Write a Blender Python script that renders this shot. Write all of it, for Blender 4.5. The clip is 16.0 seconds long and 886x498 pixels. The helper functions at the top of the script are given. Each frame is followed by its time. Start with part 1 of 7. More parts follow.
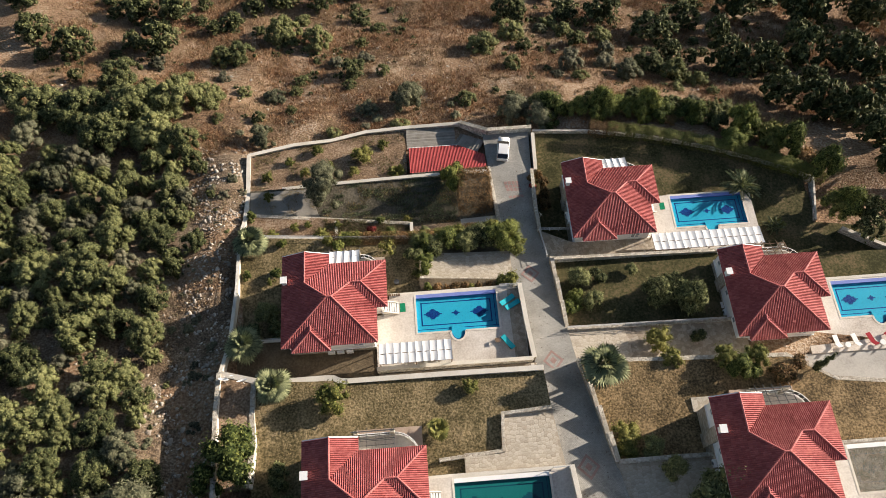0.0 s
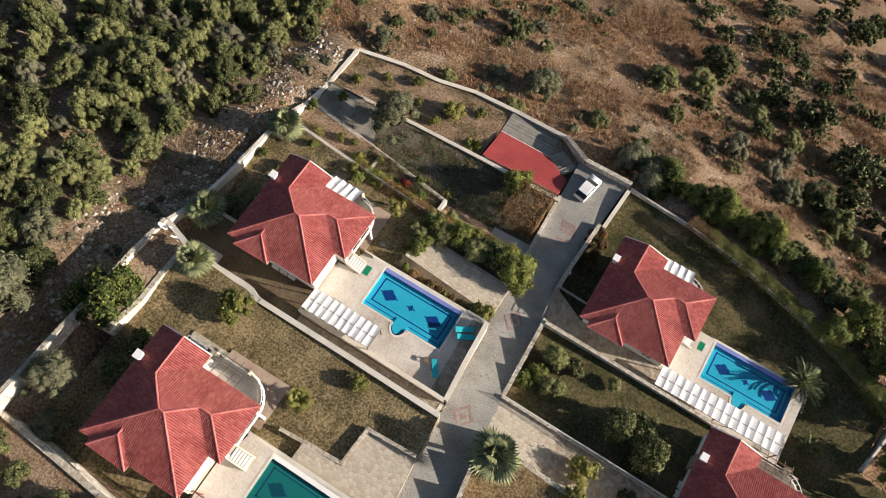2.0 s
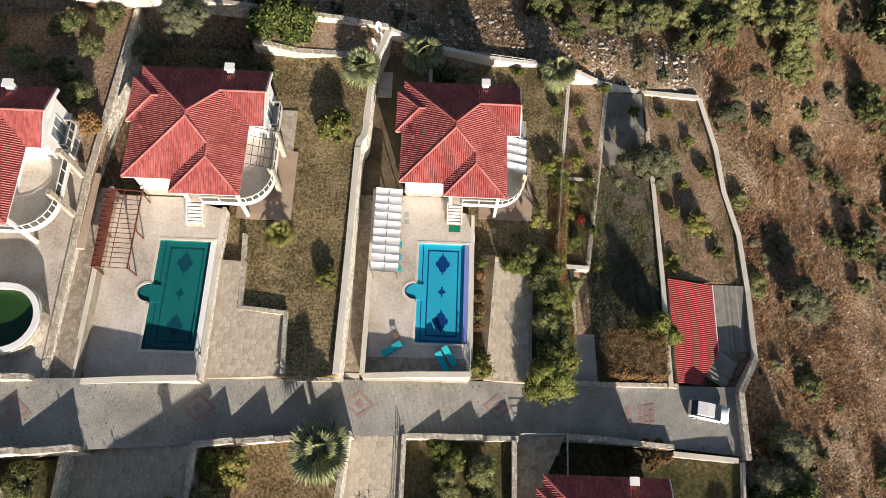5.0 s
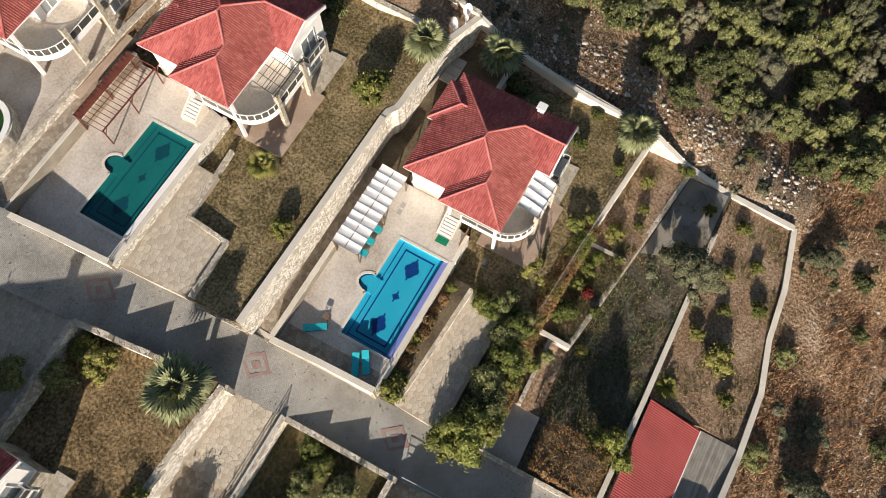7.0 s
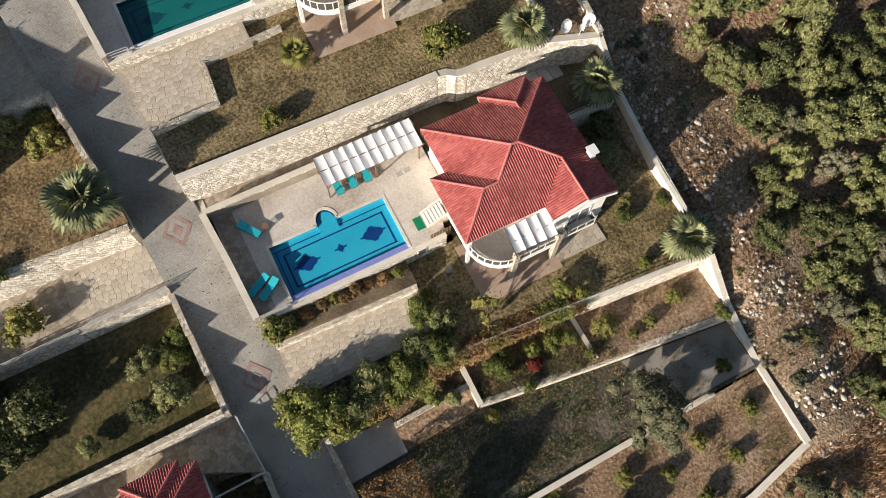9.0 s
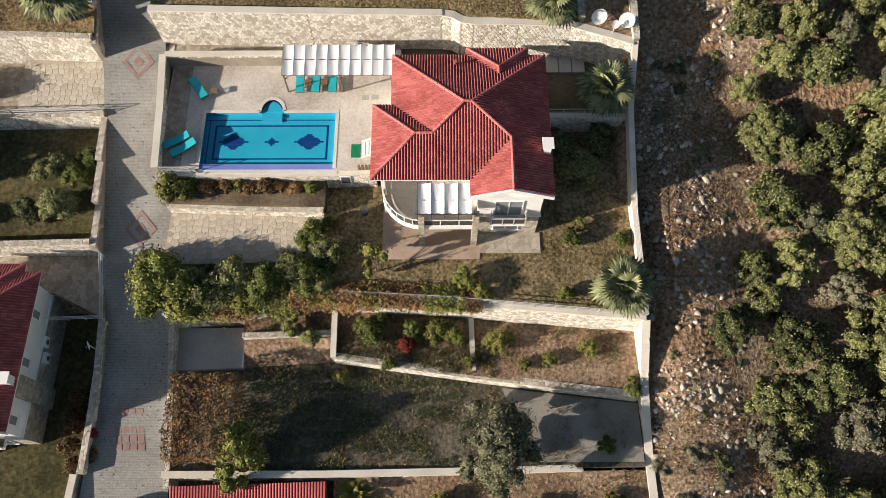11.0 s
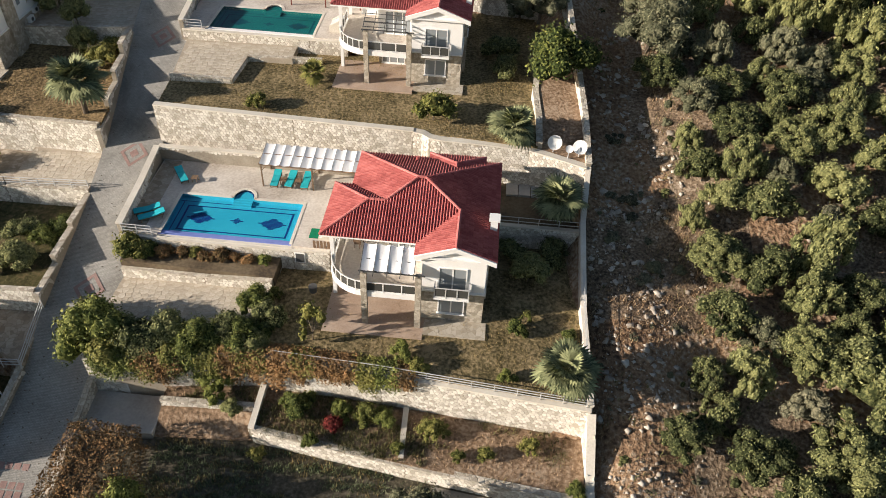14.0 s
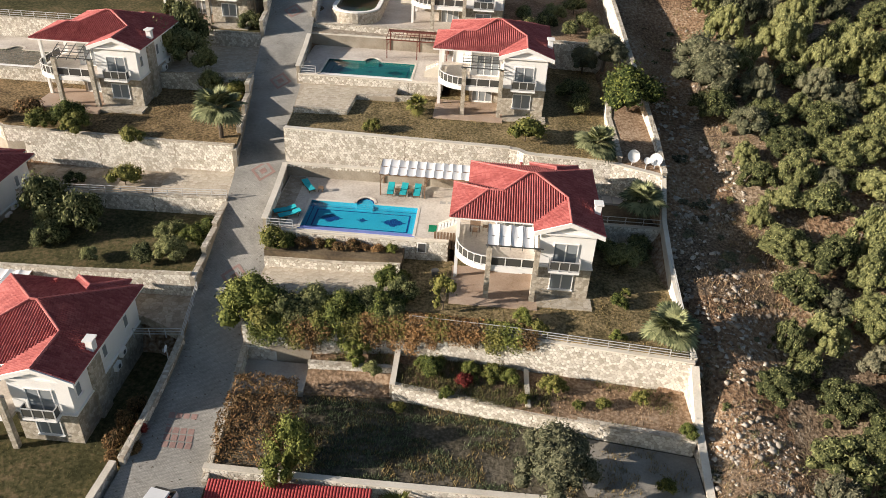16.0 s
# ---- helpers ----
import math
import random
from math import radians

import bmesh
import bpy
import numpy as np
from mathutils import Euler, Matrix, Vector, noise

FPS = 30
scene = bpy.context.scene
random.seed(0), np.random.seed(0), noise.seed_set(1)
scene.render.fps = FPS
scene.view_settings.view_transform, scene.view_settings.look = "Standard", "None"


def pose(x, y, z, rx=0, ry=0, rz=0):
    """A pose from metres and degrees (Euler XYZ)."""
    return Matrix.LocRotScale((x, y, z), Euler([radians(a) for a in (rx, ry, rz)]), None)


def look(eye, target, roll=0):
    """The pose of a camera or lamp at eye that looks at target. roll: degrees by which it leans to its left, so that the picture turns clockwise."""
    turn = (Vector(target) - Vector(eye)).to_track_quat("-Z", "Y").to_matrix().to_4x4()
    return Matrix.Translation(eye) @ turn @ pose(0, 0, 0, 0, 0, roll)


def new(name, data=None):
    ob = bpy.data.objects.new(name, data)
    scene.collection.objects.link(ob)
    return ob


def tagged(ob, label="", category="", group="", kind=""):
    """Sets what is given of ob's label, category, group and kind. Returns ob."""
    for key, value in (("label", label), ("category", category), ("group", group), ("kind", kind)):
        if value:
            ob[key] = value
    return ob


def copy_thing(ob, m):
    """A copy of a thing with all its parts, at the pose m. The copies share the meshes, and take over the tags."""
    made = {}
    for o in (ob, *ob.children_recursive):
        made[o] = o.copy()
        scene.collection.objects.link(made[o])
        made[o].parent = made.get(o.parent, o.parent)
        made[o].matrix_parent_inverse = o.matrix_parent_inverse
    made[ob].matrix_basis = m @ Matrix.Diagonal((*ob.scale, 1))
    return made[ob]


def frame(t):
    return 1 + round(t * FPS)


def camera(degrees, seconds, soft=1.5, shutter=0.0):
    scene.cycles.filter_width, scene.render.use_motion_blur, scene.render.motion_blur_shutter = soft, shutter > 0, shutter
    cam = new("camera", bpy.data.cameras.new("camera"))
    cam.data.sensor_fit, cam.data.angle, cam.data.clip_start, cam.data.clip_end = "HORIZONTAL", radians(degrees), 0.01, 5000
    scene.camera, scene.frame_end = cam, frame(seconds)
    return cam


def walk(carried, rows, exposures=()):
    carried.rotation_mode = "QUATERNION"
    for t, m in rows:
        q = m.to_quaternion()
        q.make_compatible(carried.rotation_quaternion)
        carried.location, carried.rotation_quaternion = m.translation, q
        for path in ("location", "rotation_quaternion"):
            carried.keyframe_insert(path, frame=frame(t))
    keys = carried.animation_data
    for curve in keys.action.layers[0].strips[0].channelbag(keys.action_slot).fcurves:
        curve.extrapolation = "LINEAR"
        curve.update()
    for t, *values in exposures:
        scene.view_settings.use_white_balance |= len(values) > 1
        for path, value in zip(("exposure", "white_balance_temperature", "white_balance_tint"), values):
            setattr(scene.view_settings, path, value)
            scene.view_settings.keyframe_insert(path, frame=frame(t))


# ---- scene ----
cam = camera(62.0, 16.0, soft=0.6)
PATH = [
    (0, (-1.453, 28.895, 85.296), (-1.505, 28.048, 83.485), -0.9),
    (0.5, (-7.208, 25.74, 84.089), (-7.145, 24.93, 82.261), -1.8),
    (1, (-12.318, 22.597, 82.041), (-12.136, 21.832, 80.202), -1.2),
    (1.5, (-16.492, 19.863, 79.921), (-16.21, 19.149, 78.075), 0.4),
    (2, (-19.282, 17.277, 78.003), (-18.923, 16.623, 76.147), 3.2),
    (2.5, (-22.466, 14.083, 76.083), (-22.009, 13.514, 74.22), 4.0),
    (3, (-24.723, 10.752, 74.388), (-24.168, 10.284, 72.524), 4.2),
    (3.5, (-26.445, 7.621, 72.653), (-25.816, 7.252, 70.791), 4.3),
    (4, (-27.13, 4.709, 70.831), (-26.447, 4.459, 68.968), 4.6),
    (6.5, (-21.663, -11.91, 63.327), (-21.01, -11.651, 61.454), 1.0),
    (7, (-19.684, -15.521, 61.675), (-19.058, -15.169, 59.808), 0.0),
    (7.5, (-16.645, -18.474, 60.278), (-16.08, -18.045, 58.408), -0.5),
    (8, (-14.759, -20.976, 58.253), (-14.223, -20.474, 56.393), 1.1),
    (10.5, (4.398, -30.325, 50.113), (4.444, -29.577, 48.259), 0.4),
    (11, (7.916, -31.905, 48.297), (7.926, -31.125, 46.456), 0.5),
    (11.5, (10.665, -33.236, 46.806), (10.663, -32.454, 44.965), 1.5),
    (12, (12.713, -35.318, 45.035), (12.71, -34.499, 43.21), 2.2),
    (12.5, (14.065, -37.341, 43.369), (14.058, -36.374, 41.619), 2.4),
    (13, (14.558, -40.056, 41.704), (14.541, -38.896, 40.075), 3.0),
    (13.5, (14.478, -42.808, 39.928), (14.432, -41.475, 38.438), 3.3),
    (14, (13.579, -45.847, 38.034), (13.513, -44.365, 36.693), 3.5),
    (14.5, (12.212, -48.991, 36.214), (12.136, -47.398, 35.007), 3.3),
    (15, (10.444, -52.194, 35.217), (10.363, -50.535, 34.103), 3.3),
    (15.5, (7.675, -55.691, 34.943), (7.606, -54.019, 33.847), 3.5),
    (16, (5.047, -59.232, 34.497), (4.976, -57.559, 33.402), 3.3),
]
walk(cam, [(t, look(eye, target, roll)) for t, eye, target, roll in PATH], exposures=[(0, 1.04), (2.5, 0.93), (4, 0.88), (8, 0.84), (11, 0.88), (16, 0.9)])

# ---- world, sun, exposure ----
SUN_FROM = Vector((-0.95, -0.315, 0.0)).normalized()
SUN_EL = radians(16.5)
world = bpy.data.worlds.new("sky")
scene.world = world
world.use_nodes = True
wn = world.node_tree.nodes
sky = wn.new("ShaderNodeTexSky")
sky.sky_type, sky.sun_disc = "NISHITA", False
sky.sun_elevation, sky.sun_rotation = SUN_EL, math.atan2(SUN_FROM.x, SUN_FROM.y)
wn["Background"].inputs["Strength"].default_value = 0.056
world.node_tree.links.new(sky.outputs[0], wn["Background"].inputs["Color"])
sun = new("sun", bpy.data.lights.new("sun", "SUN"))
sun.data.energy, sun.data.angle, sun.data.color = 5.0, radians(0.6), (1.0, 0.885, 0.765)
sun.matrix_world = look(SUN_FROM * 100 * math.cos(SUN_EL) + Vector((0, 0, 100 * math.sin(SUN_EL))), (0, 0, 0))


# ---- materials ----
def surf(name, stops, scale=2.0, rough=0.8, bump=0.3, fine=18.0, spec=0.3, metal=0.0, depth=0.05, per_object=0.0, island=0.0, vor=0.0, mortar=None, edge=0.06, coords="Object", stretch=None, spread=0.4, fuzz=0.38):
    """A surface of mixed colours: broad patches and fine grain, with relief; vor: irregular stones with joints."""
    m = bpy.data.materials.new(name)
    m.use_nodes = True
    n, l = m.node_tree.nodes, m.node_tree.links
    b = n["Principled BSDF"]
    b.inputs["Roughness"].default_value, b.inputs["Metallic"].default_value = rough, metal
    b.inputs["Specular IOR Level"].default_value = spec
    tc = n.new("ShaderNodeTexCoord")
    vec = tc.outputs[coords]
    if stretch:
        mp = n.new("ShaderNodeMapping")
        mp.inputs["Scale"].default_value = stretch
        l.new(vec, mp.inputs["Vector"])
        vec = mp.outputs[0]

    def noise_at(sc, det=4.0):
        t = n.new("ShaderNodeTexNoise")
        t.inputs["Scale"].default_value, t.inputs["Detail"].default_value = sc, det
        l.new(vec, t.inputs["Vector"])
        return t.outputs["Fac"]

    def math_node(op, a, c):
        t = n.new("ShaderNodeMath")
        t.operation = op
        for k, v in enumerate((a, c)):
            if isinstance(v, (int, float)):
                t.inputs[k].default_value = v
            else:
                l.new(v, t.inputs[k])
        return t.outputs[0]

    broad, grain = noise_at(scale, 5.0), noise_at(fine, 5.0)
    fac = math_node("ADD", math_node("MULTIPLY", broad, 1 - fuzz), math_node("MULTIPLY", grain, fuzz))
    height = grain
    if per_object:
        oi = n.new("ShaderNodeObjectInfo")
        fac = math_node("ADD", fac, math_node("MULTIPLY", math_node("SUBTRACT", oi.outputs["Random"], 0.5), per_object))
    if island:
        ge = n.new("ShaderNodeNewGeometry")
        fac = math_node("ADD", fac, math_node("MULTIPLY", math_node("SUBTRACT", ge.outputs["Random Per Island"], 0.5), island))
    if vor:
        v1 = n.new("ShaderNodeTexVoronoi")
        v1.inputs["Scale"].default_value = vor
        v2 = n.new("ShaderNodeTexVoronoi")
        v2.feature = "DISTANCE_TO_EDGE"
        v2.inputs["Scale"].default_value = vor
        l.new(vec, v1.inputs["Vector"]), l.new(vec, v2.inputs["Vector"])
        sep = n.new("ShaderNodeSeparateColor")
        l.new(v1.outputs["Color"], sep.inputs[0])
        fac = math_node("ADD", fac, math_node("MULTIPLY", math_node("SUBTRACT", sep.outputs[0], 0.5), 0.45))
        joint = n.new("ShaderNodeMapRange")
        joint.inputs["From Max"].default_value = edge
        l.new(v2.outputs["Distance"], joint.inputs["Value"])
        height = math_node("ADD", math_node("MULTIPLY", joint.outputs[0], 1.6), math_node("MULTIPLY", grain, 0.5))
    ramp = n.new("ShaderNodeValToRGB")
    els = ramp.color_ramp.elements
    for k, c in enumerate(stops):
        p = 0.5 - spread / 2 + spread * k / max(1, len(stops) - 1)
        e = els[k] if k < 2 else els.new(p)
        e.position, e.color = p, (*c, 1)
    l.new(fac, ramp.inputs[0])
    col = ramp.outputs[0]
    if vor and mortar:
        mx = n.new("ShaderNodeMix")
        mx.data_type = "RGBA"
        mx.inputs["A"].default_value = (*mortar, 1)
        l.new(joint.outputs[0], mx.inputs["Factor"]), l.new(col, mx.inputs["B"])
        col = mx.outputs["Result"]
    l.new(col, b.inputs["Base Color"])
    if bump:
        bp = n.new("ShaderNodeBump")
        bp.inputs["Strength"].default_value, bp.inputs["Distance"].default_value = bump, depth
        l.new(height, bp.inputs["Height"]), l.new(bp.outputs[0], b.inputs["Normal"])
    return m


M_HILL = surf("dry hillside", [(0.075, 0.048, 0.032), (0.165, 0.105, 0.066), (0.26, 0.166, 0.10), (0.34, 0.25, 0.17), (0.43, 0.35, 0.27)], 0.13, 0.95, 1.0, 3.2, 0.1, depth=0.28, spread=0.3, fuzz=0.6)
M_GULLY = surf("stony gully soil", [(0.055, 0.04, 0.028), (0.13, 0.095, 0.065), (0.23, 0.168, 0.113), (0.37, 0.30, 0.225)], 0.3, 0.95, 1.0, 4.5, 0.1, depth=0.15, spread=0.26, fuzz=0.6)
M_VEG = surf("dug grey-brown soil", [(0.04, 0.038, 0.026), (0.095, 0.083, 0.06), (0.18, 0.156, 0.12)], 0.25, 0.95, 0.7, 3.6, 0.1, depth=0.12, spread=0.26, fuzz=0.5)
M_SOIL = surf("garden soil", [(0.07, 0.055, 0.04), (0.13, 0.10, 0.065), (0.19, 0.15, 0.10)], 0.3, 0.95, 0.5, 4.0, 0.1, depth=0.1, spread=0.28)
M_DRYSOIL = surf("reddish dry soil", [(0.13, 0.09, 0.057), (0.25, 0.168, 0.108), (0.39, 0.295, 0.208)], 0.35, 0.95, 0.8, 4.0, 0.1, depth=0.12, spread=0.24, fuzz=0.6)
M_GRAVEL = surf("grey gravel", [(0.18, 0.162, 0.135), (0.265, 0.245, 0.21), (0.345, 0.322, 0.283)], 0.4, 0.9, 0.6, 7.0, 0.15)
M_LAWN = surf("dry lawn", [(0.08, 0.066, 0.032), (0.195, 0.152, 0.08), (0.36, 0.275, 0.155)], 0.4, 0.95, 0.8, 4.2, 0.1, depth=0.1, spread=0.22, fuzz=0.6)
M_BROWNLAWN = surf("brown dry lawn", [(0.07, 0.052, 0.028), (0.185, 0.132, 0.07), (0.34, 0.24, 0.13)], 0.35, 0.95, 0.8, 4.2, 0.1, depth=0.1, spread=0.22, fuzz=0.6)
M_GREENLAWN = surf("green lawn", [(0.042, 0.042, 0.018), (0.085, 0.077, 0.035), (0.16, 0.12, 0.066)], 0.25, 0.95, 0.6, 3.2, 0.1, depth=0.08, spread=0.22, fuzz=0.5)
M_MORTAR = surf("brown-grey mortar", [(0.22, 0.186, 0.143), (0.32, 0.28, 0.222), (0.42, 0.375, 0.308)], 0.6, 0.95, 0.4, 9.0, 0.15)
M_RUBBLE = surf("rubble stones", [(0.45, 0.405, 0.335), (0.63, 0.585, 0.51), (0.78, 0.74, 0.665)], 0.7, 0.9, 0.6, 8.0, 0.2, island=0.5)
M_FLAG = surf("paving stone", [(0.33, 0.28, 0.215), (0.45, 0.395, 0.315), (0.56, 0.505, 0.42)], 0.35, 0.85, 0.5, 7.0, 0.25, per_object=0.16, spread=0.32)
M_JOINT = surf("paving joint", [(0.29, 0.245, 0.188), (0.385, 0.332, 0.262), (0.48, 0.42, 0.34)], 0.6, 0.95, 0.3, 9.0, 0.1)
M_WALL = surf("rubble stone", [(0.36, 0.31, 0.245), (0.5, 0.45, 0.37), (0.62, 0.57, 0.49)], 0.5, 0.9, 0.7, 7.0, 0.2, vor=3.0, mortar=(0.42, 0.38, 0.31), edge=0.09)
M_COPE = surf("cream plaster coping", [(0.52, 0.47, 0.39), (0.65, 0.60, 0.515), (0.74, 0.70, 0.62)], 0.5, 0.85, 0.2, 9.0, 0.25)
M_HSTONE = surf("house stone cladding", [(0.31, 0.272, 0.213), (0.43, 0.382, 0.307), (0.54, 0.49, 0.41)], 0.6, 0.85, 0.6, 8.0, 0.2, vor=3.6, mortar=(0.34, 0.3, 0.24), edge=0.06)
M_CRAZY = surf("crazy paving", [(0.34, 0.292, 0.226), (0.44, 0.39, 0.312), (0.52, 0.47, 0.39)], 0.4, 0.85, 0.45, 6.0, 0.25, vor=2.4, mortar=(0.3, 0.262, 0.204), edge=0.04, depth=0.03)
M_PATH = surf("brown paving", [(0.28, 0.23, 0.172), (0.37, 0.312, 0.242), (0.45, 0.39, 0.315)], 0.5, 0.85, 0.45, 6.0, 0.25, vor=2.5, mortar=(0.24, 0.2, 0.152), edge=0.04, depth=0.03)
M_DECK = surf("pale deck tiles", [(0.33, 0.275, 0.225), (0.49, 0.43, 0.37), (0.60, 0.545, 0.48), (0.70, 0.645, 0.58)], 0.33, 0.6, 0.15, 5.0, 0.35, spread=0.34)
M_PATIO = surf("reddish beige patio tiles", [(0.33, 0.235, 0.17), (0.43, 0.325, 0.25), (0.51, 0.41, 0.33)], 0.4, 0.7, 0.15, 8.0, 0.3)
M_CONC = surf("grey concrete", [(0.31, 0.297, 0.272), (0.42, 0.402, 0.372), (0.50, 0.482, 0.45)], 0.35, 0.85, 0.25, 5.0, 0.2)
M_ROAD = surf("road pavers", [(0.22, 0.212, 0.195), (0.31, 0.30, 0.277), (0.39, 0.378, 0.35)], 0.3, 0.85, 0.35, 5.0, 0.2, spread=0.3)
M_REDPAVE = surf("worn red pavers", [(0.22, 0.155, 0.138), (0.29, 0.19, 0.168), (0.35, 0.25, 0.222)], 1.2, 0.85, 0.3, 9.0, 0.2)
M_WHITE = surf("white painted render", [(0.75, 0.74, 0.715), (0.82, 0.812, 0.79), (0.87, 0.865, 0.845)], 0.6, 0.7, 0.12, 12.0, 0.3)
M_ROOF = surf("red roof tiles", [(0.29, 0.07, 0.066), (0.395, 0.108, 0.1), (0.50, 0.16, 0.147)], 0.5, 0.75, 0.3, 9.0, 0.25, island=0.28)
M_RIDGE = surf("red ridge tiles", [(0.37, 0.105, 0.098), (0.47, 0.145, 0.133), (0.56, 0.2, 0.182)], 0.8, 0.7, 0.3, 9.0, 0.25, island=0.3)
M_SHEET = surf("red metal sheet", [(0.24, 0.03, 0.032), (0.31, 0.042, 0.042), (0.37, 0.06, 0.058)], 0.5, 0.55, 0.1, 9.0, 0.35)
M_FABRIC = surf("white fabric", [(0.66, 0.66, 0.66), (0.76, 0.76, 0.76), (0.84, 0.84, 0.84)], 0.7, 0.9, 0.15, 14.0, 0.1)
M_RUSTWOOD = surf("red-brown painted timber", [(0.09, 0.025, 0.018), (0.15, 0.045, 0.03), (0.2, 0.07, 0.05)], 1.2, 0.7, 0.2, 14.0, 0.3)
M_BROWNWOOD = surf("brown timber", [(0.12, 0.075, 0.045), (0.19, 0.125, 0.08), (0.26, 0.18, 0.12)], 1.2, 0.75, 0.25, 14.0, 0.25)
M_GREYWOOD = surf("weathered grey boards", [(0.19, 0.172, 0.145), (0.27, 0.25, 0.215), (0.35, 0.328, 0.287)], 1.0, 0.85, 0.4, 9.0, 0.2, per_object=0.3)
M_IRON = surf("dark grey metal", [(0.06, 0.06, 0.06), (0.09, 0.09, 0.09)], 2.0, 0.5, 0.05, 14.0, 0.5)
M_ALU = surf("pale grey metal rail", [(0.45, 0.45, 0.44), (0.58, 0.58, 0.57)], 2.0, 0.45, 0.05, 14.0, 0.5)
M_CYAN = surf("turquoise lounger cloth", [(0.02, 0.36, 0.42), (0.03, 0.47, 0.53)], 1.5, 0.8, 0.15, 14.0, 0.2)
M_GREENMAT = surf("green mat", [(0.01, 0.16, 0.08), (0.015, 0.24, 0.12)], 3.0, 0.95, 0.3, 30.0, 0.1)
M_BARK = surf("grey-brown bark", [(0.09, 0.07, 0.05), (0.16, 0.13, 0.10)], 3.0, 0.9, 0.6, 14.0, 0.1)
M_ROCK = surf("pale limestone", [(0.24, 0.2, 0.16), (0.38, 0.335, 0.28), (0.54, 0.495, 0.43)], 0.8, 0.9, 0.4, 6.0, 0.2, island=0.4)
M_RED = surf("red cloth", [(0.3, 0.03, 0.04), (0.42, 0.05, 0.06)], 2.0, 0.9, 0.1, 14.0, 0.1)


def leafy(name, dark, light, island=0.36):
    m = surf(name, [dark, tuple((a + b) / 2 for a, b in zip(dark, light)), light], 1.2, 0.75, 0.0, 6.0, 0.25, per_object=0.25, island=island)
    return m


M_MAQUIS = leafy("dark maquis leaves", (0.05, 0.06, 0.024), (0.265, 0.268, 0.108))
M_OLIVE = leafy("olive leaves", (0.06, 0.066, 0.035), (0.2, 0.195, 0.115))
M_GREEN = leafy("fresh green leaves", (0.04, 0.058, 0.013), (0.235, 0.25, 0.06))
M_YELLOW = leafy("yellow-green leaves", (0.08, 0.095, 0.02), (0.24, 0.22, 0.06))
M_GREYLEAF = leafy("grey-green scrub leaves", (0.07, 0.072, 0.045), (0.22, 0.205, 0.13))
M_RUSTLEAF = leafy("rusty leaves", (0.095, 0.062, 0.026), (0.34, 0.19, 0.08))
M_REDLEAF = leafy("red leaves", (0.10, 0.015, 0.015), (0.28, 0.04, 0.03))
M_PALM = leafy("palm leaves", (0.065, 0.082, 0.038), (0.33, 0.345, 0.175))
M_STRAW = leafy("dry grass", (0.17, 0.105, 0.055), (0.50, 0.36, 0.215), 0.7)
M_VEGLEAF = leafy("vegetable leaves", (0.055, 0.078, 0.034), (0.25, 0.28, 0.15), 0.6)
M_BRACKEN = leafy("orange-brown bracken", (0.14, 0.068, 0.033), (0.44, 0.255, 0.135), 0.7)
M_GOLD = leafy("golden lawn grass", (0.12, 0.094, 0.036), (0.36, 0.265, 0.115), 0.7)
M_DULLGRASS = leafy("dull grass", (0.065, 0.068, 0.024), (0.2, 0.178, 0.07), 0.7)


# Leaf colours taken darker, so the shade deep in a crown is painted in.
def shade_core(m, dark, light):
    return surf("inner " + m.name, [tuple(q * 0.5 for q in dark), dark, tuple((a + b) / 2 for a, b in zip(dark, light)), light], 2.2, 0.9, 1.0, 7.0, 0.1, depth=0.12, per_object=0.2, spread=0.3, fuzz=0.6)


SHADE_CORES = {m.name: shade_core(m, d, c) for m, d, c in (
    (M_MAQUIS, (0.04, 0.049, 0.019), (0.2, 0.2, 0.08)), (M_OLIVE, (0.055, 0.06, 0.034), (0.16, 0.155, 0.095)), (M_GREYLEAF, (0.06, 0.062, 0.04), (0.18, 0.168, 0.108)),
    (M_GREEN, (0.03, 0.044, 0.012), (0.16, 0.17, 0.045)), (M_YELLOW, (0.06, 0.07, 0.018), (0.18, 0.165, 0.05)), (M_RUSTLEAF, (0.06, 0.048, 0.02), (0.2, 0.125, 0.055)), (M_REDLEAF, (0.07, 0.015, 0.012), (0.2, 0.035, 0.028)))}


def glassy(name, col, rough=0.05, spec=0.6):
    m = bpy.data.materials.new(name)
    m.use_nodes = True
    b = m.node_tree.nodes["Principled BSDF"]
    b.inputs["Base Color"].default_value = (*col, 1)
    b.inputs["Roughness"].default_value, b.inputs["Specular IOR Level"].default_value = rough, spec
    return m


M_PANE = glassy("dark window glass", (0.26, 0.285, 0.30), 0.06, 0.8)
M_RAILGLASS = glassy("smoked rail glass", (0.07, 0.07, 0.065), 0.1, 0.6)


def pool_tiles(name, a, c):
    m = surf(name, [a, c], 0.25, 0.3, 0.0, 3.0, 0.5)
    return m


